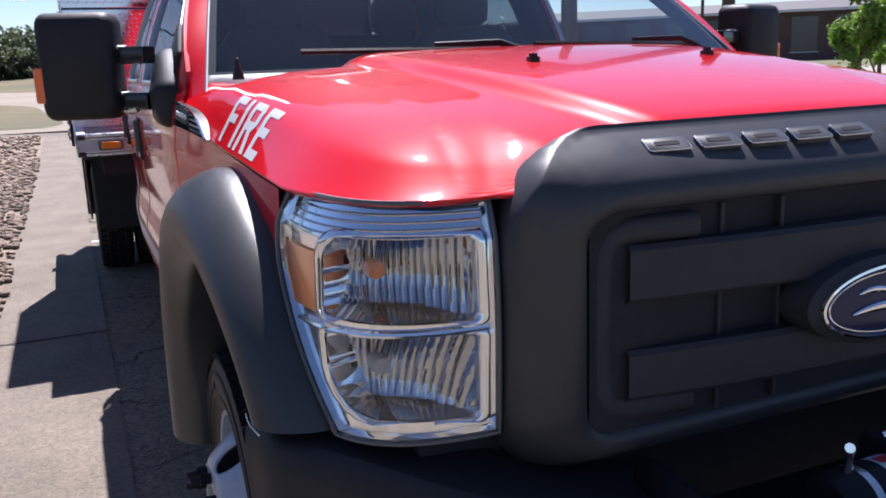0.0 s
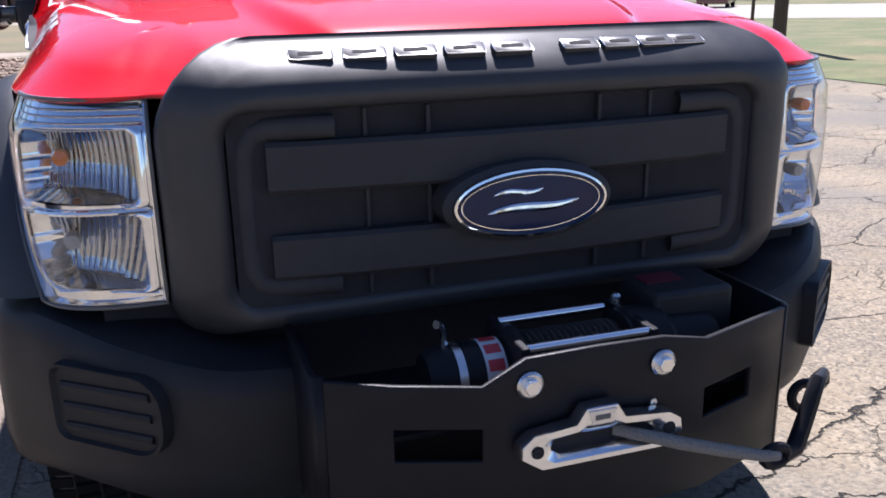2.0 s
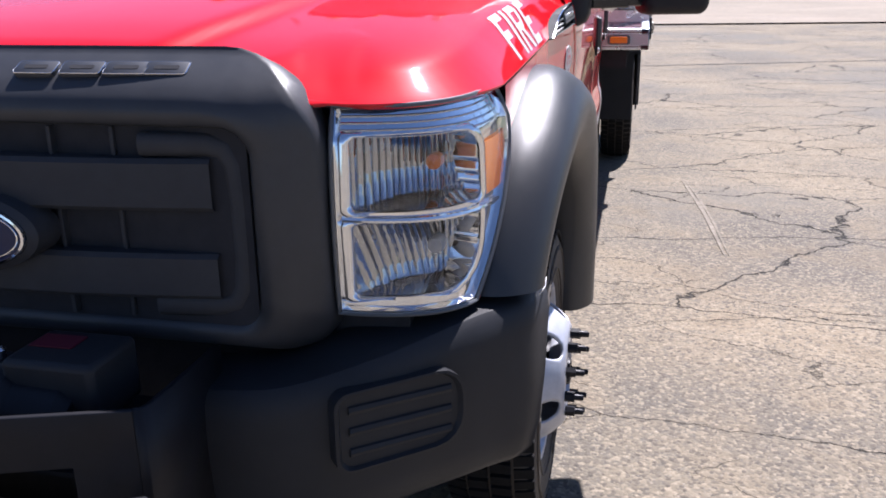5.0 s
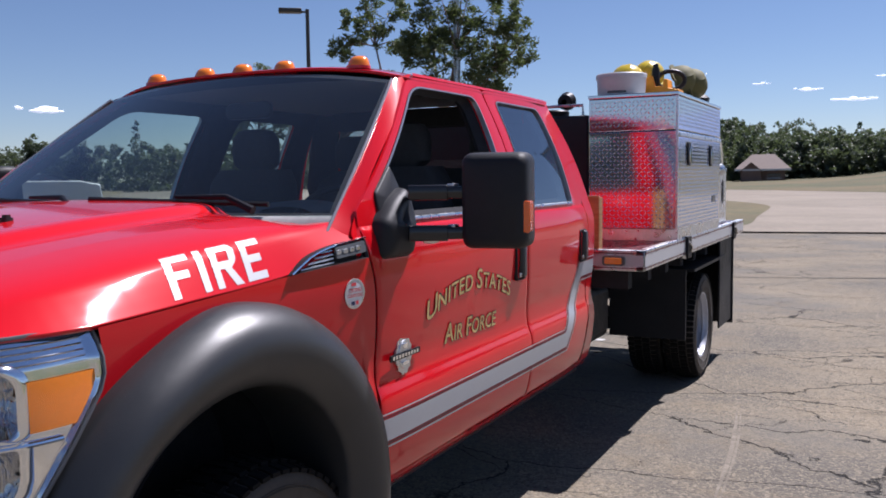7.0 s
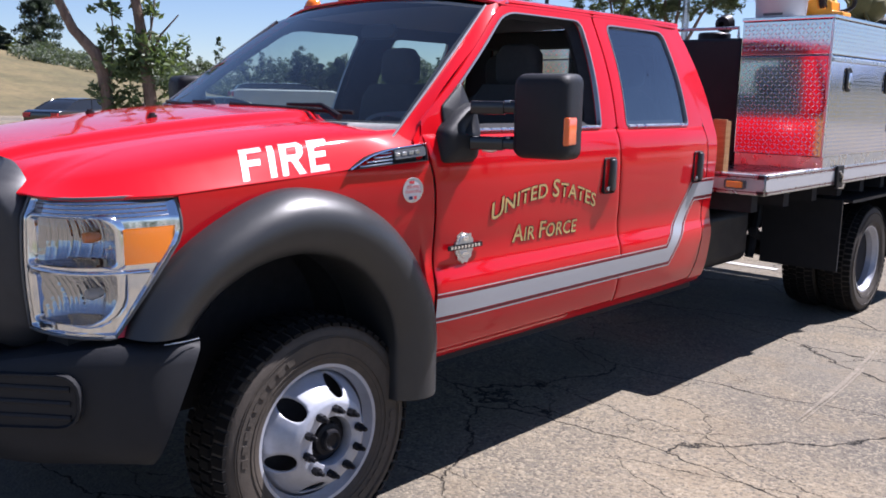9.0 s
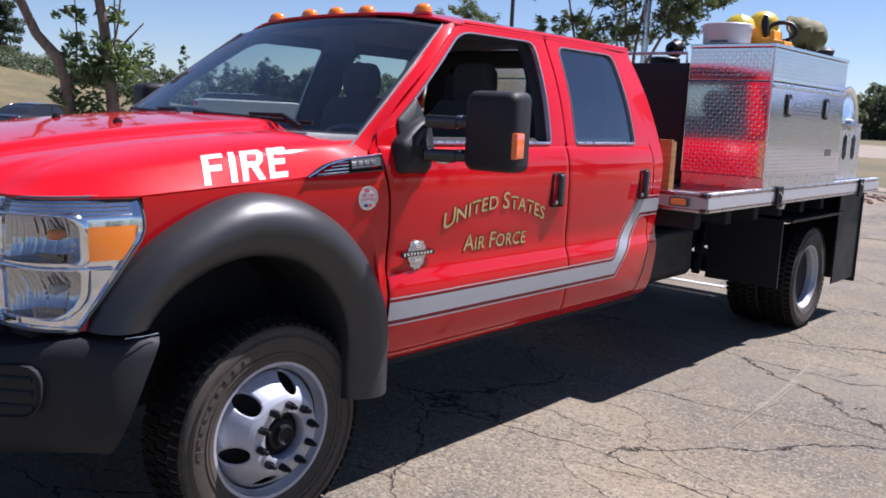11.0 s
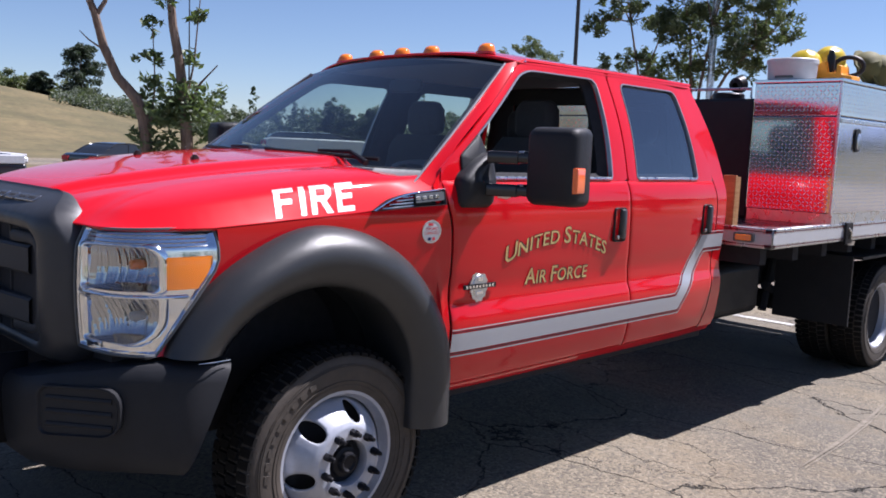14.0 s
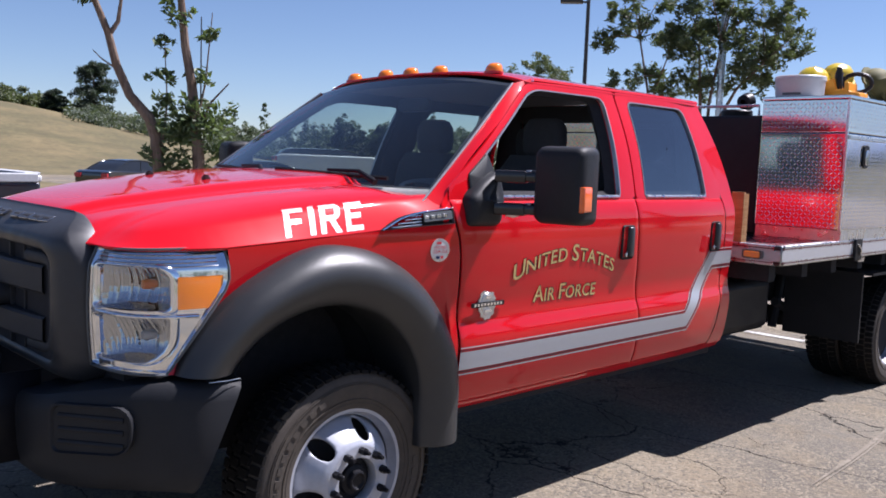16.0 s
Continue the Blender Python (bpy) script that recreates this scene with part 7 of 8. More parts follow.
strip("dirt", [(-60, 21.6), (-0.7, 22.2), (2.3, 22.7), (14, 24.6), (16, 40), (22, 63), (8, 66), (0, 76), (-15.6, 95), (-60, 150)], 0.044, M_DIRT, "pale smooth worn asphalt at the back of the lot", "lot")
strip("trim", [(-1.15, 11.485), (0.73, 11.912), (2.42, 12.45), (9.0, 14.55), (9.0, 14.60), (2.42, 12.50), (0.73, 11.955), (-1.15, 11.525)], 0.006, M_BLACK_VOID, "thin dark joint across the lot", "joint")


EDGE = [(24.0, -1.9), (25.6, -1.4), (30.5, -1.8), (39.7, -2.45), (44.0, -3.5), (48.3, -5.4), (51.8, -7.7)]
rows = [[(x, y, 0.052) for x in spread(curve(EDGE, y), -16, 24)] for y in spread(24.0, 51.8, 40)]
tagged(part("grass_island", grid(rows), M_FIELD, heart=(0, 0, -5000)), "rounded island of patchy dry grass in the lot", "grass", "", "structure")


def field_edge(x):
    """Where the field begins beyond the lot."""
    return curve([(-60, 140.0), (-15.6, 90.0), (0, 72.0), (8, 63.0), (60, 63.0)], x)


def slope(x, y):
    """The field climbs to the right behind the lot."""
    return max(y - field_edge(x), 0) / 62 * curve([(-60, 0.2), (-6, 0.7), (3, 1.5), (10, 2.1), (40, 2.4)], x)


rows = [[(x, y, 0.050 + slope(x, y)) for x, y in [(x, field_edge(x) + (170 - field_edge(x)) * k) for x in spread(-140, 60, 70)]] for k in spread(0, 1, 30)]
tagged(part("field", grid(rows), M_FIELD, heart=(0, 0, -5000)), "sloping dry grass field with green patches", "field", "", "structure")
rows = [[(curve([(63, 10.9), (90, 11.9), (118, 12.5)], y) + k * curve([(63, 4.5), (118, 1.6)], y), y, 0.05 + slope(12, y)) for k in (0, 0.5, 1)] for y in spread(63, 118, 14)]
tagged(part("path", grid(rows), M_DIRT, heart=(0, 0, -5000)), "pale dirt path climbing the field", "path", "", "structure")


def hill_height(az, r):
    top = curve([(-140, 8.4), (-100, 8.6), (-80, 7.8), (-74, 6.75), (-70, 5.75), (-66, 4.3), (-62, 2.6), (-58, 1.2), (-54, 0.3), (-50, 0.0)], az)
    k = min(max((r - 52) / 62, 0), 1)
    return top * (k * k * (3 - 2 * k)) + 0.02


rows = []
for r in spread(23, 190, 66):
    rows.append([(3.4 + r * math.sin(radians(a)), -1.9 + r * math.cos(radians(a)), hill_height(a, r) + 0.25 * noise.noise((a * 0.15, r * 0.04, 0)) * min(1, max(0, (r - 55) / 20))) for a in spread(-140, -48, 80)])
tagged(part("hill", grid(rows), M_DRY_GRASS, heart=(0, 0, -5000)), "dry golden grass hill rising behind the lot", "hill", "", "structure")

# ---- trees ----
M_BARK = material("grey_brown_bark", (0.13, 0.085, 0.06), 0.95, second=(0.20, 0.145, 0.11), scale=9, vary=0.3, bump=0.8, bump_scale=40, stretch=(1, 1, 0.3))


def leaf_material(name, color, vary=0.45, clump=0.15, scale=2.0):
    m = material(name, color, 0.55, per_island=vary, vary=clump, scale=scale)
    b = m.node_tree.nodes["Principled BSDF"]
    socket(b, "Subsurface Weight", 0.0)
    t = m.node_tree.nodes.new("ShaderNodeBsdfTranslucent")
    t.inputs[0].default_value = (color[0] * 1.6, color[1] * 1.7, color[2] * 0.9, 1)
    x = m.node_tree.nodes.new("ShaderNodeMixShader")
    x.inputs[0].default_value = 0.3
    out = m.node_tree.nodes["Material Output"]
    m.node_tree.links.new(b.outputs[0], x.inputs[1]), m.node_tree.links.new(t.outputs[0], x.inputs[2]), m.node_tree.links.new(x.outputs[0], out.inputs[0])
    return m


M_LEAF = leaf_material("green_leaf", (0.082, 0.105, 0.050))
M_LEAF_LIGHT = leaf_material("bright_leaf", (0.15, 0.24, 0.045))
M_LEAF_DARK = leaf_material("dark_needle", (0.030, 0.045, 0.030), 0.3, 0.4, 0.4)
# distance haze is put into this paler, bluer leaf colour
M_LEAF_FAR = leaf_material("haze_tinted_woodland", (0.084, 0.104, 0.072), 0.12, 0.5, 0.10)
M_LEAF_SAGE = leaf_material("sage_leaf", (0.088, 0.108, 0.052), 0.25, 0.4, 0.15)
M_LEAF_TUFT = leaf_material("fresh_tuft_leaf", (0.082, 0.115, 0.046))
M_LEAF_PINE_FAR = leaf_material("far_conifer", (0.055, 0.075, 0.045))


def leaves(spots, size, per, rnd, narrow=0.5):
    """Small bent leaves scattered round spots (x, y, z, spread)."""
    g = np.random.default_rng(rnd.randrange(10**6))
    at = np.repeat(np.array(spots, float), per, axis=0)
    n = len(at)
    unit = lambda v: v / np.maximum(np.linalg.norm(v, axis=1, keepdims=True), 1e-9)
    c = at[:, :3] + unit(g.normal(size=(n, 3)) * (1, 1, 0.8)) * at[:, 3:] * np.sqrt(g.random((n, 1)))
    a = unit(g.normal(size=(n, 3)) * (1, 1, 0.7))
    b = unit(np.cross(a, g.normal(size=(n, 3))))
    s = size * g.uniform(0.6, 1.3, (n, 1))
    bend = np.cross(a, b) * s * 0.18
    V = np.stack([c - a * s, c + b * s * narrow + bend, c + a * s, c - b * s * narrow + bend], axis=1).reshape(-1, 3)
    o = np.arange(n)[:, None] * 4
    F = np.concatenate([o + (0, 1, 2), o + (0, 2, 3)], axis=1).reshape(-1, 3)
    return V.tolist(), F.tolist()


def raw(name, V, F, mat, parent=None, label=""):
    me = bpy.data.meshes.new(name)
    me.from_pydata(V, [], F)
    me.materials.append(mat)
    ob = new(name, me)
    if parent:
        ob.parent = parent
    return tagged(ob, label) if label else ob


def tree(name, at, height, spread_r, seed, leaf, mat, label, stems=1, bare=0.35, per=26, lean=0.0, clumps=60, trunk=0.09, group=""):
    """A tapered trunk that forks into limbs, with clumps of small leaves along the outer limbs."""
    rnd = random.Random(seed)
    root = thing(name, label, "tree", (0, 0, 0), group)
    bm, spots = bmesh.new(), []

    def limb(p, d, length, r, depth):
        pts, rad = [p], [r]
        steps = 6
        for k in range(steps):
            d = (d + Vector((rnd.gauss(0, 0.10), rnd.gauss(0, 0.10), 0.05))).normalized()
            p = p + d * length / steps
            pts.append(p)
            rad.append(r * (1 - 0.6 * (k + 1) / steps))
            hfrac = (p.z - at[2]) / height
            if depth >= 1 and hfrac > bare and rnd.random() < 0.8:
                spots.append((p.x, p.y, p.z, 0.065 * height * rnd.uniform(0.5, 1.0)))
        add(bm, tube(pts, rad, 7))
        if depth < 3:
            for _ in range(3 if depth else 4):
                k = rnd.randint(2, steps)
                side = Vector((rnd.gauss(0, 1), rnd.gauss(0, 1), rnd.uniform(0.2, 1.0))).normalized()
                limb(pts[k], (d * 0.7 + side * 0.75).normalized(), length * rnd.uniform(0.45, 0.65) * (spread_r / height * 2.2 if depth == 0 else 1), rad[k] * 0.6, depth + 1)
        else:
            spots.append((p.x, p.y, p.z, 0.055 * height))

    for k in range(stems):
        a = 6.28 * k / max(stems, 1) + seed
        limb(Vector(at) + Vector((0.1 * math.cos(a), 0.1 * math.sin(a), 0)) * (stems > 1), Vector((lean * math.cos(a), lean * math.sin(a), 1)).normalized(), height * 0.62, trunk, 0)
    part("trunk", bm, M_BARK, root, heart=at)
    rnd.shuffle(spots)
    V, F = leaves(spots[:clumps], leaf, per, rnd)
    raw("crown", V, F, mat, root)
    return root


def planned_tree(name, base, side, stems, blobs, seed, leaf, mat, label):
    """A many-stemmed tree: stems and leaf clumps by their reach along side and their height; depth and detail at random."""
    rnd = random.Random(seed)
    root = thing(name, label, "tree")
    at = lambda a, d, z: (base[0] + side[0] * a - side[1] * d, base[1] + side[1] * a + side[0] * d, z)
    bm, spots = bmesh.new(), []
    for pts, r0, r1 in stems:
        n = len(pts) - 1
        add(bm, tube([at(a, 0.05 * k * (1 if r0 > 0.04 else -1), z) for k, (a, z) in enumerate(pts)], [r0 + (r1 - r0) * k / n for k in range(n + 1)], 8))
    ends = [pts[-2] for pts, r0, r1 in stems]
    for a, z, r in blobs:
        d0 = rnd.gauss(0, 0.35)
        e = min(ends, key=lambda p: math.hypot(p[0] - a, p[1] - z))
        add(bm, tube([at(e[0], 0, e[1]), at((e[0] + a) / 2, d0 * 0.5, (e[1] + z) / 2 + 0.08), at(a, d0, z)], [0.018, 0.011, 0.004], 5))
        for _ in range(18):
            q, t = r * rnd.random() ** 0.6, rnd.uniform(0, 6.28)
            spots.append((*at(a + q * math.cos(t), d0 + rnd.gauss(0, r * 0.6), z + q * math.sin(t) * 0.85), r * rnd.uniform(0.22, 0.42)))
    part("trunk", bm, M_BARK, root, heart=at(0, 0, 1.5))
    V, F = leaves(spots, leaf, 30, rnd, 0.28)
    raw("crown", V, F, mat, root)


SIDE_WAY = (0.886, 0.463)
MAIN_CROWN = [(-0.77, 4.95), (-0.45, 4.6), (-0.53, 4.0), (-0.68, 3.5), (-0.27, 3.45), (0.12, 4.7), (0.25, 4.3), (0.68, 4.6), (1.12, 4.7), (1.36, 4.35), (0.83, 4.1), (0.41, 3.75), (0.64, 3.5), (-0.9, 4.5), (0.0, 5.05), (1.0, 4.05), (-0.5, 5.6), (0.3, 5.7), (0.9, 5.4), (-0.2, 6.2)]
planned_tree("broadleaf_tree", (-5.9, 15.2), SIDE_WAY, [([(-0.42, 0.0), (-0.40, 1.6), (-0.46, 3.0), (-0.55, 4.2), (-0.7, 5.2)], 0.06, 0.012), ([(-0.38, 0.0), (-0.30, 1.8), (-0.28, 3.0), (-0.1, 4.3), (0.1, 5.8)], 0.055, 0.012), ([(-0.1, 2.6), (0.25, 3.3), (0.8, 3.9), (1.3, 4.4)], 0.04, 0.01)],
             [(a, z, 0.40) for a, z in MAIN_CROWN], 11, 0.075, M_LEAF, "many-stemmed broadleaf tree with airy dark green crown in the stone bed")
SECOND_CROWN = [(-0.6, 5.0), (-0.15, 4.7), (0.35, 4.5), (0.6, 4.25), (0.0, 3.65), (-0.45, 3.4), (0.4, 3.4), (-0.9, 4.4), (-0.3, 5.6), (0.2, 5.3)]
planned_tree("broadleaf_tree", (-7.36, 14.5), SIDE_WAY, [([(0.1, 0.0), (0.08, 2.0), (0.05, 3.2), (-0.2, 4.4), (-0.4, 5.3)], 0.045, 0.01), ([(0.08, 2.9), (0.3, 3.6), (0.5, 4.2)], 0.025, 0.008)],
             [(a, z, 0.36) for a, z in SECOND_CROWN], 21, 0.07, M_LEAF, "slender broadleaf tree with sparse crown behind the truck")
planned_tree("broadleaf_tree", (-19.2, 24.8), SIDE_WAY, [([(0.0, 0.0), (0.05, 1.6), (-0.05, 3.2), (-0.15, 4.6)], 0.10, 0.02), ([(0.05, 1.8), (0.5, 2.8), (0.9, 4.0)], 0.06, 0.015), ([(0.02, 1.6), (-0.6, 2.7), (-0.9, 3.9)], 0.06, 0.015)],
             [(a, z, 0.55) for a, z in ((-1.1, 4.7), (-0.6, 5.2), (-0.1, 5.3), (0.3, 5.5), (0.8, 5.2), (1.0, 4.7), (-0.8, 4.2), (0.0, 4.5), (0.6, 4.3), (-1.1, 3.6), (-0.4, 3.6), (0.3, 3.6), (1.0, 3.7), (-0.7, 2.9), (0.0, 2.8), (0.7, 2.9))], 33, 0.085, M_LEAF_SAGE, "small grey-green tree beyond the stone bed")
grey_pole = part("light_pole", tube([(-6.0, 15.25, 0), (-6.0, 15.25, 8.6)], [0.085, 0.06], 12), M_ALU, None, heart=(-6, 15.25, 4))
tagged(grey_pole, "grey metal light pole among the trees", "pole")
tree("roadside_tree", (12.6, 10.2, 0), 3.6, 1.2, 4, 0.055, M_LEAF_LIGHT, "small bright green tree on the lawn", bare=0.22, per=60, clumps=120, trunk=0.06)
tree("roadside_tree", (15.5, 12.2, 0), 3.4, 1.1, 9, 0.055, M_LEAF_LIGHT, "small bright green tree further along the lawn", bare=0.22, per=60, clumps=110, trunk=0.06)

# pruned tree with two bare stems and tufts of leaves
pruned = thing("pruned_tree", "pruned tree with bare forked stems and leafy tufts", "tree")
bm = bmesh.new()
tx, ty = -7.37, 3.30
side = Vector((0.454, 0.891, 0))
stem = lambda pts, rad: add(bm, tube([(tx + side.x * a, ty + side.y * a, z) for a, z in pts], rad, 9))
stem([(0.04, 0.0), (0.02, 0.8), (0.0, 1.35), (-0.04, 1.75), (-0.12, 2.0), (-0.36, 2.28), (-0.52, 2.65), (-0.62, 3.05), (-0.74, 3.35), (-0.92, 3.8)], [0.095, 0.085, 0.08, 0.075, 0.072, 0.06, 0.055, 0.048, 0.042, 0.03])
stem([(-0.62, 3.0), (-0.50, 3.2), (-0.46, 3.5)], [0.035, 0.028, 0.02])
stem([(0.53, 0.0), (0.52, 0.9), (0.50, 1.5), (0.46, 2.0), (0.40, 2.5), (0.32, 2.95), (0.26, 3.6)], [0.095, 0.085, 0.08, 0.075, 0.062, 0.055, 0.045])
stem([(0.48, 1.85), (0.66, 2.25), (0.88, 2.50)], [0.024, 0.015, 0.008])
stem([(0.46, 1.9), (0.58, 2.5), (0.66, 3.4)], [0.020, 0.012, 0.006])
stem([(0.02, 1.5), (0.10, 2.2), (0.06, 3.1)], [0.017, 0.010, 0.005])
stem([(-0.52, 2.6), (-0.70, 2.72), (-0.80, 2.82)], [0.014, 0.009, 0.005])
part("trunk", bm, M_BARK, pruned, heart=(tx, ty, 1.5))
spots = []
rnd = random.Random(3)
for a, z, sp, n in ((0.08, 2.2, 0.13, 5), (0.08, 2.6, 0.11, 4), (0.06, 2.95, 0.09, 3), (0.46, 2.1, 0.24, 10), (0.62, 1.9, 0.24, 10), (0.20, 1.8, 0.20, 8), (0.34, 1.9, 0.20, 9), (0.70, 2.05, 0.18, 6), (0.08, 1.45, 0.18, 5), (0.24, 1.4, 0.18, 6), (-0.08, 1.5, 0.12, 3),
                    (0.58, 2.6, 0.11, 4), (0.64, 3.1, 0.10, 3), (0.22, 3.4, 0.16, 5), (-0.9, 3.5, 0.14, 5), (0.66, 1.6, 0.15, 5), (0.2, 1.15, 0.15, 4)):
    for _ in range(int(n * 1.9)):
        q, h = a + rnd.gauss(0, sp * 0.5), z + rnd.gauss(0, sp * 0.5)
        spots.append((tx + side.x * q + rnd.gauss(0, sp * 0.4), ty + side.y * q + rnd.gauss(0, sp * 0.5), h, sp * 0.75))
V, F = leaves(spots, 0.066, 9, rnd, 0.40)
raw("foliage", V, F, M_LEAF_TUFT, pruned)


def woods(name, spots, leaf, per, mat, seed, label):
    V, F = leaves(spots, leaf, per, random.Random(seed), 0.7)
    return tagged(raw(name, V, F, mat), label, "woods", "", "stuff")


# far woods: single trees of uneven height and shape on a wide ring, some of them conifers
rnd = random.Random(8)
spots, dark = [], []


def crown_spots(cx, cy, z0, h, w, n):
    """Clumps over the dome of one far tree: round lobes of uneven size."""
    lobes = [(rnd.gauss(0, 0.35) * w, rnd.gauss(0, 0.35) * w, z0 + h * rnd.uniform(0.30, 0.78), w * rnd.uniform(0.35, 0.62)) for _ in range(5)] + [(0, 0, z0 + h * 0.82, w * 0.45)]
    for _ in range(n):
        lx, ly, lz, lr = lobes[rnd.randrange(6)]
        a, e = rnd.uniform(0, 6.28), math.asin(rnd.uniform(-0.5, 1.0))
        top = min(lz + lr * 0.9 * math.sin(e), z0 + h)
        spots.append((cx + lx + lr * math.cos(a) * math.cos(e), cy + ly + lr * math.sin(a) * math.cos(e), max(top, z0 + 0.4), 0.30 + 0.10 * w))
    for _ in range(5):
        spots.append((cx + rnd.gauss(0, 0.45) * w, cy + rnd.gauss(0, 0.45) * w, z0 + rnd.uniform(0.3, 1.6), 0.9))


for k in range(760):
    # trees past 62 degrees are unseen, added to close the ring for reflections
    az = rnd.uniform(-64, 62) if k < 600 else rnd.uniform(62, 296)
    r = rnd.uniform(140, 185)
    tall = curve([(-64, 0.78), (-50, 0.95), (-35, 0.95), (-12, 0.95), (0, 0.92), (14, 0.8), (62, 0.7), (300, 0.7)], az)
    h = rnd.choice((4.5, 5.5, 6.5, 7.5, 9.0)) * tall * rnd.uniform(0.85, 1.15)
    cx, cy = r * math.sin(radians(az)), r * math.cos(radians(az))
    if rnd.random() < 0.13:
        h *= 1.2
        for q in spread(0.05, 0.97, 14):
            dark.append((cx + rnd.gauss(0, 0.25), cy + rnd.gauss(0, 0.25), h * q, 0.35 + 1.6 * (1 - q)))
        continue
    crown_spots(cx, cy, 0.0, h, rnd.uniform(2.6, 4.6), 20)
for k in range(130):
    az = rnd.uniform(-14, 2.5)
    r = rnd.uniform(146, 172)
    h = curve([(-14, 9.4), (-8.5, 10.6), (-6, 9.6), (-3, 8.4), (2.5, 6.8)], az) * rnd.choice((0.6, 0.78, 0.92, 1.0, 1.1)) * r / 158
    crown_spots(r * math.sin(radians(az)), r * math.cos(radians(az)), 0.0, h, rnd.uniform(3.0, 5.2), 30)
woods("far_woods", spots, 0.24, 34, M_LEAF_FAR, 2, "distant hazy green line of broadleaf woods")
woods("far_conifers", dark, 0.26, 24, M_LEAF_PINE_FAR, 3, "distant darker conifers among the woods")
spots = []
for k in range(190):
    az = rnd.uniform(-100, -57)
    r = rnd.uniform(114, 126)
    z, w, h = hill_height(az, r), rnd.uniform(1.0, 2.3), rnd.choice((1.0, 1.4, 1.9, 2.3)) * curve([(-100, 1.0), (-72, 1.0), (-66, 0.7), (-57, 0.6)], az)
    for _ in range(9):
        a, q = rnd.uniform(0, 6.28), rnd.random()
        spots.append((3.4 + r * math.sin(radians(az)) + w * math.cos(a) * (1 - q * q) ** 0.5, -1.9 + r * math.cos(radians(az)) + w * math.sin(a) * (1 - q * q) ** 0.5, z + h * q, 0.55))
woods("ridge_bushes", spots, 0.17, 55, M_LEAF_SAGE, 4, "grey-green bushes along the ridge of the hill")


spots = []
for k in range(110):
    az = rnd.uniform(-68.5, -60)
    r = rnd.uniform(95, 120)
    z = hill_height(az, r) - 0.3
    h = rnd.uniform(0.9, 2.4)
    for _ in range(5):
        spots.append((3.4 + r * math.sin(radians(az)) + rnd.gauss(0, 0.8), -1.9 + r * math.cos(radians(az)) + rnd.gauss(0, 0.8), z + h * rnd.uniform(0.1, 0.95), rnd.uniform(0.5, 0.9)))
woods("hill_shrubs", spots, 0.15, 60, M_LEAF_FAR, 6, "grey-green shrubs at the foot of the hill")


def conifer(at, h, w, seed, label):
    rnd = random.Random(seed)
    root = thing("pine_tree", label, "tree")
    part("trunk", tube([(at[0], at[1], at[2]), (at[0], at[1], at[2] + h * 0.8)], [0.25, 0.08], 8), M_BARK, root, heart=at)
    spots = []
    for k in range(64):
        q = rnd.uniform(0.06, 1.0)
        reach = w * (0.25 + 0.95 * math.sin(math.pi * min(0.22 + 0.78 * (1 - q), 0.93)) ** 0.8) * rnd.uniform(0.55, 1.15) * (1 - 0.55 * q * q)
        a = rnd.uniform(0, 6.28)
        for f in (0.35, 0.7, 1.0):
            spots.append((at[0] + reach * f * math.cos(a), at[1] + reach * f * math.sin(a), at[2] + h * (q * 0.95 + 0.05) - 0.10 * reach * f, w * (0.22 - 0.06 * f)))
    V, F = leaves(spots, 0.15, 70, rnd, 0.5)
    raw("crown", V, F, M_LEAF_DARK, root)


for az, r, h, w in ((-52.6, 118, 6.7, 2.2), (-51.6, 121, 5.9, 1.8), (-50.2, 117, 6.5, 2.0), (-68.0, 110, 6.9, 2.9), (-76.5, 92, 2.3, 0.95), (-70.2, 112, 3.0, 1.3)):
    conifer((3.4 + r * math.sin(radians(az)), -1.9 + r * math.cos(radians(az)), hill_height(az, r) - 0.6), h, w, int(r), "dark green pine on the grassy hill")

# lamp pole
M_POLE = material("dark_bronze_pole", (0.035, 0.032, 0.03), 0.5, vary=0.2)
pole = part("street_lamp", tube([(-17.0, 25.0, 0), (-17.0, 25.0, 7.85)], [0.09, 0.07], 12), M_POLE, None, heart=(-17, 25, 4))
tagged(pole, "dark parking lot lamp with square head", "street lamp")
part("lamp_arm", tube([(-17.0, 25.0, 7.75), (-17.5, 24.65, 7.78)], 0.04, 8), M_POLE, pole, heart=(-17, 25, 8))
part("lamp_head", moved(box(-0.42, 0.42, -0.2, 0.2, -0.07, 0.09), pose(-17.5, 24.62, 7.78, 0, 0, 37)), M_POLE, pole, bevel=0.03, heart=(-17.5, 24.62, 7.78))
mast = part("flag_mast", tube([(-35.3, 18.9, 0), (-35.3, 18.9, 8.05)], [0.05, 0.03], 8), M_POLE, None, heart=(-35.3, 18.9, 4))
tagged(mast, "thin tall dark mast beyond the lot", "mast")
M_GREY_WOOD = material("silvered_pole_wood", (0.20, 0.18, 0.165), 0.9, vary=0.25, scale=12, stretch=(1, 1, 0.2))
M_POST = material("weathered_post", (0.10, 0.07, 0.05), 0.9, vary=0.25, scale=12, stretch=(1, 1, 0.2))
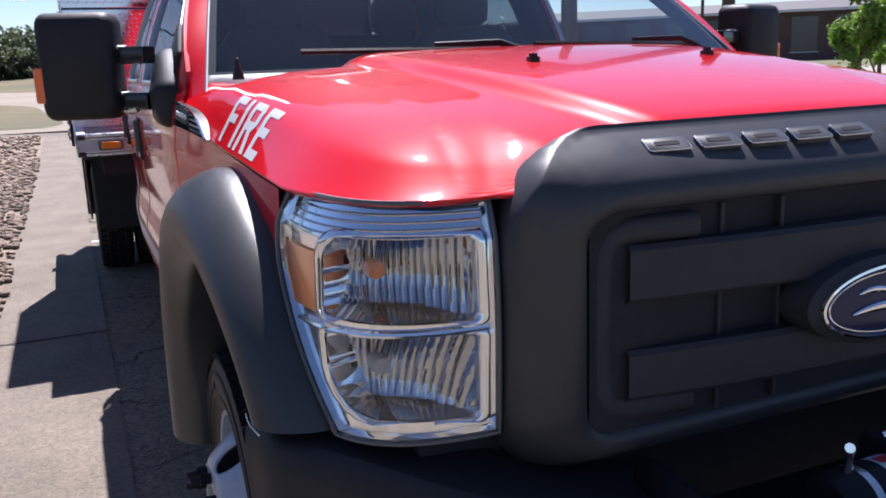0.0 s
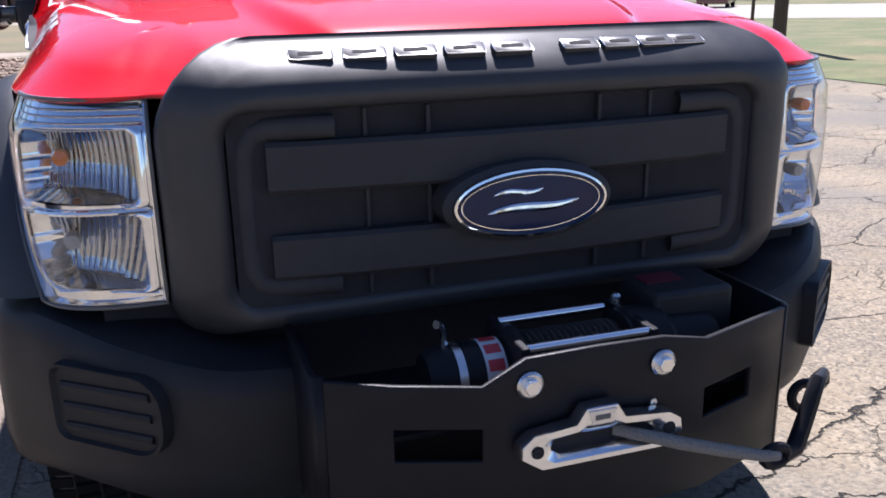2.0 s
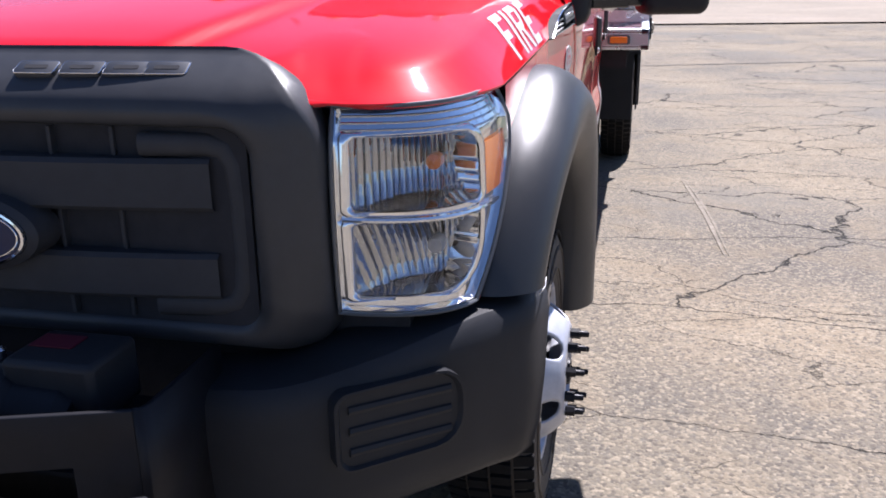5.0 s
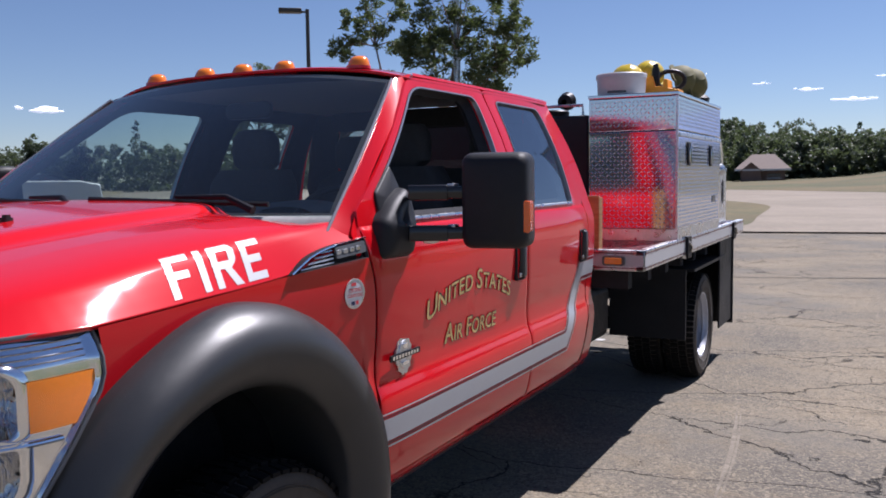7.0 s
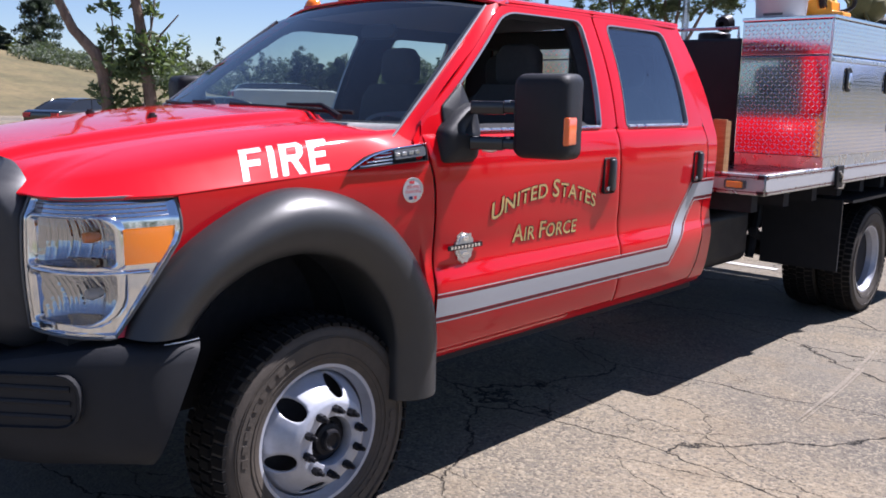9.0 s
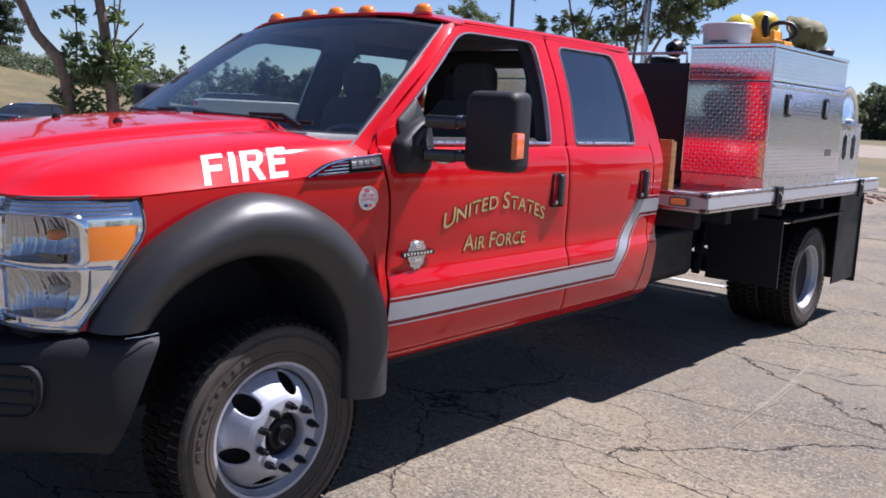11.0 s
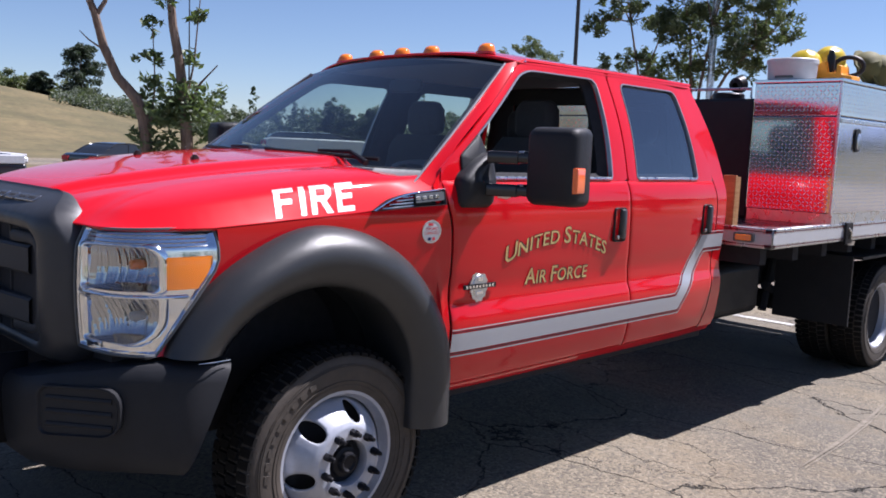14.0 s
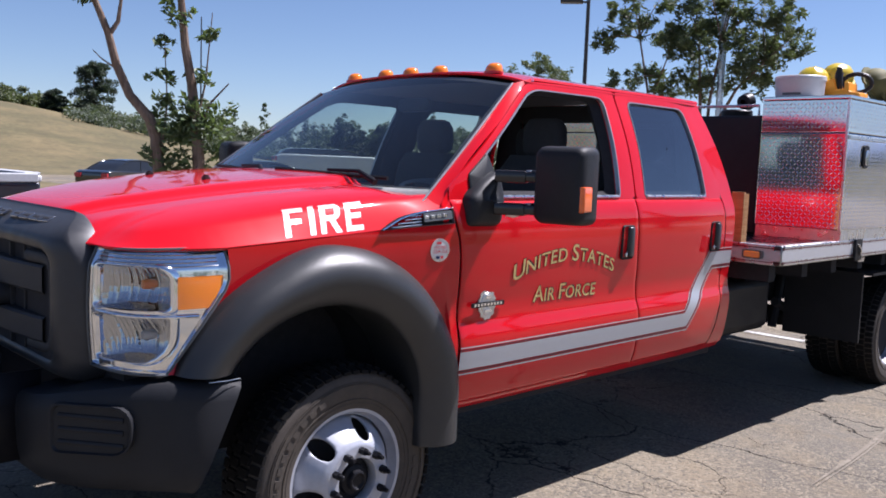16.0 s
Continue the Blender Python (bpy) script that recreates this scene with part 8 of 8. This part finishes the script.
for x, y, r, h, label in ((12.0, 20.0, 0.075, 3.0, "thin brown wooden post on the lawn"), (17.8, 29.0, 0.24, 9.0, "thick grey wooden utility pole by the street"), (13.2, 14.6, 0.16, 6.0, "dark wooden utility pole on the lawn"), (12.2, 14.3, 0.04, 2.6, "thin steel sign post on the lawn")):
    p = part("post", tube([(x, y, 0), (x, y, h)], [r, r * 0.9], 10), M_POST, None, heart=(x, y, h / 2))
    tagged(p, label, "post")
    if h < 2.7:
        part("meter_box", box(x - 0.14, x + 0.14, y - 0.08, y + 0.08, 1.45, 1.85), M_ALU, p, bevel=0.02, heart=(x, y, 1.6))

# low building across the street
M_BRICK = material("dark_red_cladding", (0.085, 0.048, 0.045), 0.85, second=(0.11, 0.065, 0.06), scale=0.6, vary=0.12, fine=0.15, fine_scale=8)
M_ROOF = material("dark_roof", (0.06, 0.055, 0.055), 0.8, vary=0.15)
M_FAR_GLASS = material("dark_window", (0.03, 0.035, 0.045), 0.12, vary=0.1)


def building(at, turn, w, d, h, bays, label, roof_h=1.2, wall=None, tiles=None):
    root = thing("building", label, "building")
    m = pose(*at, 0, 0, turn)
    hub = tuple(m @ Vector((0, 0, h / 2)))
    part("wall", moved(box(-w / 2, w / 2, -d / 2, d / 2, 0, h), m), wall or M_BRICK, root, smooth=False, heart=hub)
    bm = bmesh.new()
    a = [bm.verts.new(p) for p in ((-w / 2 - 0.8, -d / 2 - 0.8, h), (w / 2 + 0.8, -d / 2 - 0.8, h), (w / 2 + 0.8, d / 2 + 0.8, h), (-w / 2 - 0.8, d / 2 + 0.8, h))]
    r = [bm.verts.new(p) for p in ((-w / 2 + d * 0.3, 0, h + roof_h), (w / 2 - d * 0.3, 0, h + roof_h))]
    for f in ((a[0], a[1], r[1], r[0]), (a[1], a[2], r[1]), (a[2], a[3], r[0], r[1]), (a[3], a[0], r[0]), (a[3], a[2], a[1], a[0])):
        bm.faces.new(f)
    bmesh.ops.recalc_face_normals(bm, faces=bm.faces)
    part("roof", moved(bm, m), tiles or M_ROOF, root, smooth=False, heart=hub)
    part("fascia", moved(box(-w / 2 - 0.82, w / 2 + 0.82, -d / 2 - 0.86, -d / 2 - 0.78, h - 0.25, h + 0.02), m), M_WHITE_PLASTIC, root, smooth=False, heart=hub)
    for k in range(bays):
        x = -w / 2 + w * (k + 0.5) / bays
        win = part("window", moved(box(x - w / bays * 0.30, x + w / bays * 0.30, -d / 2 - 0.05, -d / 2 + 0.02, 0.9, h - 0.7), m), M_FAR_GLASS, root, smooth=False, heart=hub)
        part("window_sill", moved(box(x - w / bays * 0.33, x + w / bays * 0.33, -d / 2 - 0.12, -d / 2, 0.8, 0.9), m), M_WHITE_PLASTIC, win, smooth=False, heart=hub)
    return root


bx, by = across(105, 4)
building((bx, by, 0), -42, 60, 14, 5.2, 14, "long low dark red building across the street")
M_HOUSE = material("brown_house_wall", (0.16, 0.105, 0.085), 0.9, vary=0.15, fine=0.15, fine_scale=5)
M_TILES = material("pale_brown_shingles", (0.204, 0.1598, 0.136), 0.85, vary=0.15, fine=0.15, fine_scale=5)
house = building((-14.9, 136.0, 0), 6, 6.2, 5, 2.2, 2, "low brown house with pale roof beyond the field", 2.2, M_HOUSE, M_TILES)
m = pose(-14.6, 136.0, 0, 0, 0, 6) @ Matrix.Scale(0.78, 4)
part("gable", moved(prism([(-4.2, 0.2), (-0.6, 0.2), (-0.6, 2.4), (-2.4, 3.9), (-4.2, 2.4)], -4.2, 0.0, "y"), m), M_HOUSE, house, smooth=False, heart=(-13, 136, 1.2))
for a, b in ((-4.6, -2.4), (-0.2, -2.4)):
    part("gable_roof", moved(prism([(a, 2.15), (b, 4.0), (b, 4.15), (a, 2.3)], -4.5, 0.2, "y"), m), M_TILES, house, smooth=False, heart=(-13, 136, 1.2))


# ---- parked vehicles ----
M_CAR_GLASS = material("dark_car_glass", (0.015, 0.017, 0.02), 0.06, vary=0.1)
M_RUBBER_FAR = material("car_tyre", (0.02, 0.02, 0.02), 0.8, vary=0.2)


def car(name, at, turn, paint, roof, label, category, length=4.7, width=1.82, wheel_r=0.34, post=None):
    """A parked car: body, glasshouse, roof, windows, lamps and wheels. roof: outline (along, height) of the glasshouse."""
    root = thing(name, label, category)
    m = pose(*at, 0, 0, turn)
    hub = tuple(m @ Vector((0, 0, 0.8)))
    L, w = length / 2, width / 2
    low = roof[0][1]
    side = [(-L, 0.45), (-L + 0.05, low - 0.08), (-L + 0.25, low), (L - 0.9, low - 0.02), (L - 0.15, low - 0.18), (L, 0.55), (L - 0.05, 0.25), (-L + 0.05, 0.28)]
    body = prism(side, -w, w, "y")
    part("body", moved(body, m), paint, root, bevel=0.06, sides=3, heart=hub)
    smooth_line = []
    for i, p in enumerate(roof):
        if i in (0, 3):
            smooth_line.append(p)
            continue
        a0, a1 = Vector(roof[i - 1]), Vector(roof[i + 1])
        c = Vector(p)
        q0, q1 = c + (a0 - c).normalized() * min(0.55, (a0 - c).length * 0.6), c + (a1 - c).normalized() * min(0.55, (a1 - c).length * 0.45)
        smooth_line += [tuple(q0 * (1 - t) ** 2 + c * 2 * t * (1 - t) + q1 * t * t) for t in spread(0, 1, 9)]
    tall = roof[1][1] - low
    across_w = lambda z: w - 0.08 - 0.20 * (max(z - low, 0) / tall) ** 1.3
    rows = [[(a, k * across_w(z), z - 0.035 * abs(k) ** 3 * (z - low) / tall) for a, z in smooth_line] for k in spread(-1, 1, 11)]
    part("glasshouse", moved(grid(rows, cv=True, cap=True), m), M_CAR_GLASS, root, angle=40, heart=hub)
    ra, rb = roof[1], roof[2]
    line = [(a, z) for a, z in smooth_line if z > low + 0.80 * tall]
    rows = [[(a, k * (across_w(z) + 0.012), z + 0.014 - 0.040 * abs(k) ** 3) for a, z in line] for k in spread(-1, 1, 11)]
    part("roof", moved(grid(rows), m), paint, root, thick=0.02, heart=hub)
    for s in (-1, 1):
        edge_line = [(a, s * (across_w(z) + 0.004), z - 0.030 * (z - low) / tall) for a, z in smooth_line]
        part("window_frame", moved(tube(edge_line, 0.026, 6), m), post or paint, root, heart=hub)
        p, q = edge_line[len(edge_line) // 2], ((roof[0][0] + roof[3][0]) / 2, s * (w - 0.08), low)
        part("pillar", moved(tube([q, p], 0.035, 6), m), post or paint, root, heart=hub)
        for a in (-L + 0.85, L - 0.90):
            tyre = part("wheel", moved(lathe([(-0.11, 0.20), (-0.11, wheel_r - 0.03), (-0.08, wheel_r), (0.08, wheel_r), (0.11, wheel_r - 0.03), (0.11, 0.20)], 24, "y"), m @ pose(a, s * (w - 0.10), wheel_r)), M_RUBBER_FAR, root, heart=hub)
            part("rim", moved(lathe([(0.09, 0.21), (0.07, 0.05), (0.09, 0.001)], 20, "y"), m @ pose(a, s * (w - 0.10), wheel_r, 0, 0, 0 if s > 0 else 180)), M_ALU, tyre, heart=hub)
        part("tail_lamp", moved(box(-L - 0.01, -L + 0.10, s * (w - 0.35), s * (w - 0.02), low - 0.30, low - 0.12), m), M_RED_LABEL, root, smooth=False, heart=hub)
        part("head_lamp", moved(box(L - 0.14, L + 0.01, s * (w - 0.40), s * (w - 0.05), low - 0.36, low - 0.20), m), M_REFLECTOR, root, smooth=False, heart=hub)
    return root


M_BLACK_CAR = material("black_car_paint", (0.012, 0.013, 0.016), 0.2, coat=1.0, vary=0.1)
M_WHITE_CAR = material("white_car_paint", (0.5263, 0.5263, 0.5263), 0.3, coat=1.0, vary=0.04)
M_MAROON_CAR = material("dark_red_car_paint", (0.10, 0.015, 0.02), 0.25, coat=1.0, vary=0.08)
SEDAN = [(-1.75, 0.92), (-0.95, 1.40), (0.55, 1.40), (1.25, 0.92)]
SUV = [(-2.2, 1.05), (-2.0, 1.72), (0.3, 1.75), (1.0, 1.08)]
car("sedan", (-34.5, 15.0, -0.24), 115, M_BLACK_CAR, SEDAN, "black sedan parked below the grassy hill", "car", post=M_CAR_GLASS)
x, y = across(58, -6)
car("van", (x, y, 0.02), -132, M_MAROON_CAR, SUV, "dark red van parked across the lawn", "car", 4.9, 1.9, 0.36)
x, y = across(76, -14)
car("sedan", (x, y, 0.02), -132, M_WHITE_CAR, SEDAN, "pale sedan parked beyond the street", "car")

car("van", (-27.5, 21.0, 0.02), 62, M_WHITE_CAR, [(-2.3, 1.66), (-2.1, 1.90), (0.6, 1.92), (1.3, 1.60)], "white van parked beyond the stone bed", "car", 5.0, 1.95, 0.36, M_CAR_GLASS)
car("sedan", (-21.0, 13.5, -0.02), 70, M_BLACK_CAR, SEDAN, "dark sedan parked beside the stone bed", "car")

M_SLATE_CAR = material("dark_slate_car_paint", (0.022, 0.028, 0.034), 0.3, coat=1.0, vary=0.08)
# white pickup with a grey-railed bed
pick = thing("pickup_truck", "white pickup truck with dark tailgate parked beside the lot", "pickup truck")
m = pose(-8.14, 0.15, -0.07, 0, 0, 180)
hub = (-8.14, 0.15, 0.8)
part("body", moved(prism([(-2.75, 0.5), (-2.78, 1.28), (-0.55, 1.30), (1.2, 1.28), (2.5, 1.15), (2.7, 0.9), (2.7, 0.45), (-2.6, 0.42)], -0.98, 0.98, "y"), m), M_WHITE_CAR, pick, bevel=0.05, sides=3, heart=hub)
part("bed_floor", moved(box(-2.70, -1.42, -0.86, 0.86, 1.305, 1.31), m), M_BLACK_PLASTIC, pick, smooth=False, heart=hub)
M_SILVER_CAP = material("dull_silver_cap", (0.42, 0.43, 0.45), 0.5, vary=0.15, scale=20)
for s in (-1, 1):
    part("bed_rail", moved(box(-2.78, -1.36, s * 0.80, s * 0.985, 1.30, 1.37), m), M_WHITE_CAR, pick, bevel=0.02, heart=hub)
    part("rail_cap", moved(box(-2.76, -1.38, s * 0.82, s * 0.975, 1.37, 1.395), m), M_SILVER_CAP, pick, smooth=False, bevel=0.008, heart=hub)
    for a in (-1.75, 1.75):
        tyre = part("wheel", moved(lathe([(-0.13, 0.22), (-0.13, 0.37), (-0.09, 0.40), (0.09, 0.40), (0.13, 0.37), (0.13, 0.22)], 24, "y"), m @ pose(a, s * 0.88, 0.47)), M_RUBBER_FAR, pick, heart=hub)
        part("rim", moved(lathe([(0.11, 0.23), (0.08, 0.05), (0.10, 0.001)], 20, "y"), m @ pose(a, s * 0.88, 0.47, 0, 0, 0 if s > 0 else 180)), M_ALU, tyre, heart=hub)
part("tailgate", moved(box(-2.83, -2.72, -0.95, 0.95, 0.62, 1.30), m), M_SLATE_CAR, pick, bevel=0.02, heart=hub)
part("tailgate_cap", moved(box(-2.84, -2.68, -0.93, 0.93, 1.30, 1.385), m), M_SILVER_CAP, pick, "ribbed silver tailgate cap", smooth=False, bevel=0.01, heart=hub)
part("rear_bumper", moved(box(-2.95, -2.80, -0.95, 0.95, 0.45, 0.62), m), M_POLISHED, pick, bevel=0.03, heart=hub)
roof = [(-1.32, 1.29), (-1.06, 1.80), (0.55, 1.82), (1.25, 1.29)]
rows = [[(a, s * (0.98 - 0.15 * (z - 1.29) / 0.5), z) for a, z in roof] for s in (-1, 1)]
part("glasshouse", moved(grid(rows, cv=True, cap=True), m), M_CAR_GLASS, pick, smooth=False, heart=hub)
part("roof", moved(prism(round_rect(-1.16, 0.66, -0.86, 0.86, 0.14, 5), 1.775, 1.85, "z"), m), M_WHITE_CAR, pick, bevel=0.03, heart=hub)
for s in (-1, 1):
    for p, q in (((-1.32, 1.29), (-1.06, 1.80)), ((1.25, 1.29), (0.58, 1.80)), ((0.0, 1.29), (-0.05, 1.80))):
        part("pillar", moved(tube([(p[0], s * 0.975, p[1]), (q[0], s * 0.835, q[1])], 0.055, 8), m), M_WHITE_CAR, pick, heart=hub)
part("brake_lamp", moved(box(-1.175, -1.13, -0.16, 0.16, 1.80, 1.835), m), M_RED_LABEL, pick, smooth=False, heart=hub)
part("rear_header", moved(box(-1.36, -1.28, -0.98, 0.98, 1.28, 1.34), m), M_WHITE_CAR, pick, smooth=False, heart=hub)

# gate, posts, stump and pole at the far edge of the lot
gate = thing("rail_gate", "grey metal rail gate in the field", "gate")
gz = slope(4, 78)
for x in (2.27, 5.5):
    part("gate_post", tube([(x, 78, gz - 0.2), (x, 78, gz + 1.35)], 0.08, 8), M_POST, gate, heart=(x, 78, gz + 0.5))
for k in range(5):
    part("gate_rail", tube([(2.27, 78, gz + 0.25 + k * 0.22), (5.5, 78, gz + 0.25 + k * 0.22)], 0.03, 6), M_ALU, gate, heart=(4, 78, gz + 0.5))
M_POST_TOP = material("white_painted_post_top", (0.62, 0.60, 0.56), 0.8, vary=0.1)
for k in range(9):
    y = 72 + 43 * (k / 8) ** 1.25
    x = 9.9 + 1.7 * (y - 72) / 43
    z = slope(x, y)
    p = part("bollard", tube([(x, y, z - 0.2), (x, y, z + 0.95)], 0.13, 9), M_POST, None, heart=(x, y, z + 0.4))
    tagged(p, "dark wooden bollard with pale top beside the path", "bollard", "bollards along the path")
    part("cap", tube([(x, y, z + 0.95), (x, y, z + 1.08)], 0.14, 9), M_POST_TOP, p, heart=(x, y, z + 1.0))
stump = part("stump", moved(lathe([(-0.1, 0.34), (0.3, 0.28), (0.62, 0.30), (0.68, 0.26)], 14, "z"), pose(5.5, 71.5, slope(5.5, 71.5))), M_POST, None, heart=(5.5, 71.5, 0.3))
tagged(stump, "short cut tree stump with pale top", "stump")
part("cut_top", moved(lathe([(0.66, 0.27), (0.70, 0.25), (0.70, 0.001)], 14, "z"), pose(5.5, 71.5, slope(5.5, 71.5))), M_POST_TOP, stump, heart=(5.5, 71.5, 0))
far_pole = part("utility_pole", tube([(6.55, 66, 0), (6.55, 66, 9.5)], [0.27, 0.2], 12), M_GREY_WOOD, None, heart=(6.5, 66, 4))
tagged(far_pole, "thick grey wooden utility pole at the lot's far edge", "utility pole")
meter = part("meter_post", box(7.2, 7.34, 66.0, 66.14, 0, 1.05), M_POST, None, smooth=False, heart=(7.27, 66, 0.5))
tagged(meter, "meter post with white box near the pole", "meter")
part("meter_box", box(7.02, 7.52, 65.9, 66.2, 1.0, 1.3), M_POST_TOP, meter, bevel=0.03, heart=(7.27, 66, 1.1))
short = part("marker_post", tube([(7.68, 64.4, 0), (7.68, 64.4, 0.85)], 0.08, 8), M_POST, None, heart=(7.68, 64.4, 0.4))
tagged(short, "short dark marker post at the lot's edge", "post")

# far mountain; its blue haze is painted into the colour and a faint glow
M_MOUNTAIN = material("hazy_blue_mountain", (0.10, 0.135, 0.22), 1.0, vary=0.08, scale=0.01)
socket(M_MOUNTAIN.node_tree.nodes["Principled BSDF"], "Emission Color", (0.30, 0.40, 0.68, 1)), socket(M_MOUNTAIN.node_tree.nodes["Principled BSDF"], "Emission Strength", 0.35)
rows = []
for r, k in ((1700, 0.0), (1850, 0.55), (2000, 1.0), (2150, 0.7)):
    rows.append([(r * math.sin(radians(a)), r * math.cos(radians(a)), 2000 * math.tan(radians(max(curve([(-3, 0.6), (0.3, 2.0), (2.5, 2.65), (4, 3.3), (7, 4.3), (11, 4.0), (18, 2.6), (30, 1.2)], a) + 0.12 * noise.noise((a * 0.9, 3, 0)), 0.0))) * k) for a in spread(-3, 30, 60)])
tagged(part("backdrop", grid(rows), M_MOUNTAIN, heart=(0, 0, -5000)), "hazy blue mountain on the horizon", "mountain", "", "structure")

# small clouds low over the horizon, given a glow to lighten their shaded sides
M_CLOUD = material("cloud_white", (0.9, 0.9, 0.9), 1.0, vary=0.03)
socket(M_CLOUD.node_tree.nodes["Principled BSDF"], "Emission Color", (0.80, 0.88, 1.0, 1)), socket(M_CLOUD.node_tree.nodes["Principled BSDF"], "Emission Strength", 0.45)
rnd = random.Random(12)
for az, el, w in ((-4.5, 5.0, 60), (-2.0, 4.3, 75), (-0.6, 5.6, 28), (1.8, 6.7, 40), (1.2, 4.7, 30), (-7.4, 5.5, 40), (-52.0, 4.3, 110), (-11, 6.2, 30)):
    r = 2200
    bm = bmesh.new()
    for _ in range(22):
        q = bmesh.new()
        bmesh.ops.create_icosphere(q, subdivisions=2, radius=1)
        a = w * 0.5 * rnd.gauss(0, 0.45)
        moved(q, Matrix.LocRotScale((a, rnd.gauss(0, 4), abs(rnd.gauss(0, w * 0.03))), None, (w * rnd.uniform(0.05, 0.16), 6, w * rnd.uniform(0.012, 0.04))))
        add(bm, q)
    c = part("backdrop", moved(bm, pose(r * math.sin(radians(az)), r * math.cos(radians(az)), r * math.tan(radians(el)), 0, 0, -az)), M_CLOUD, heart=(0, 0, 0))
    tagged(c, "small white fair-weather cloud", "cloud", "", "structure")
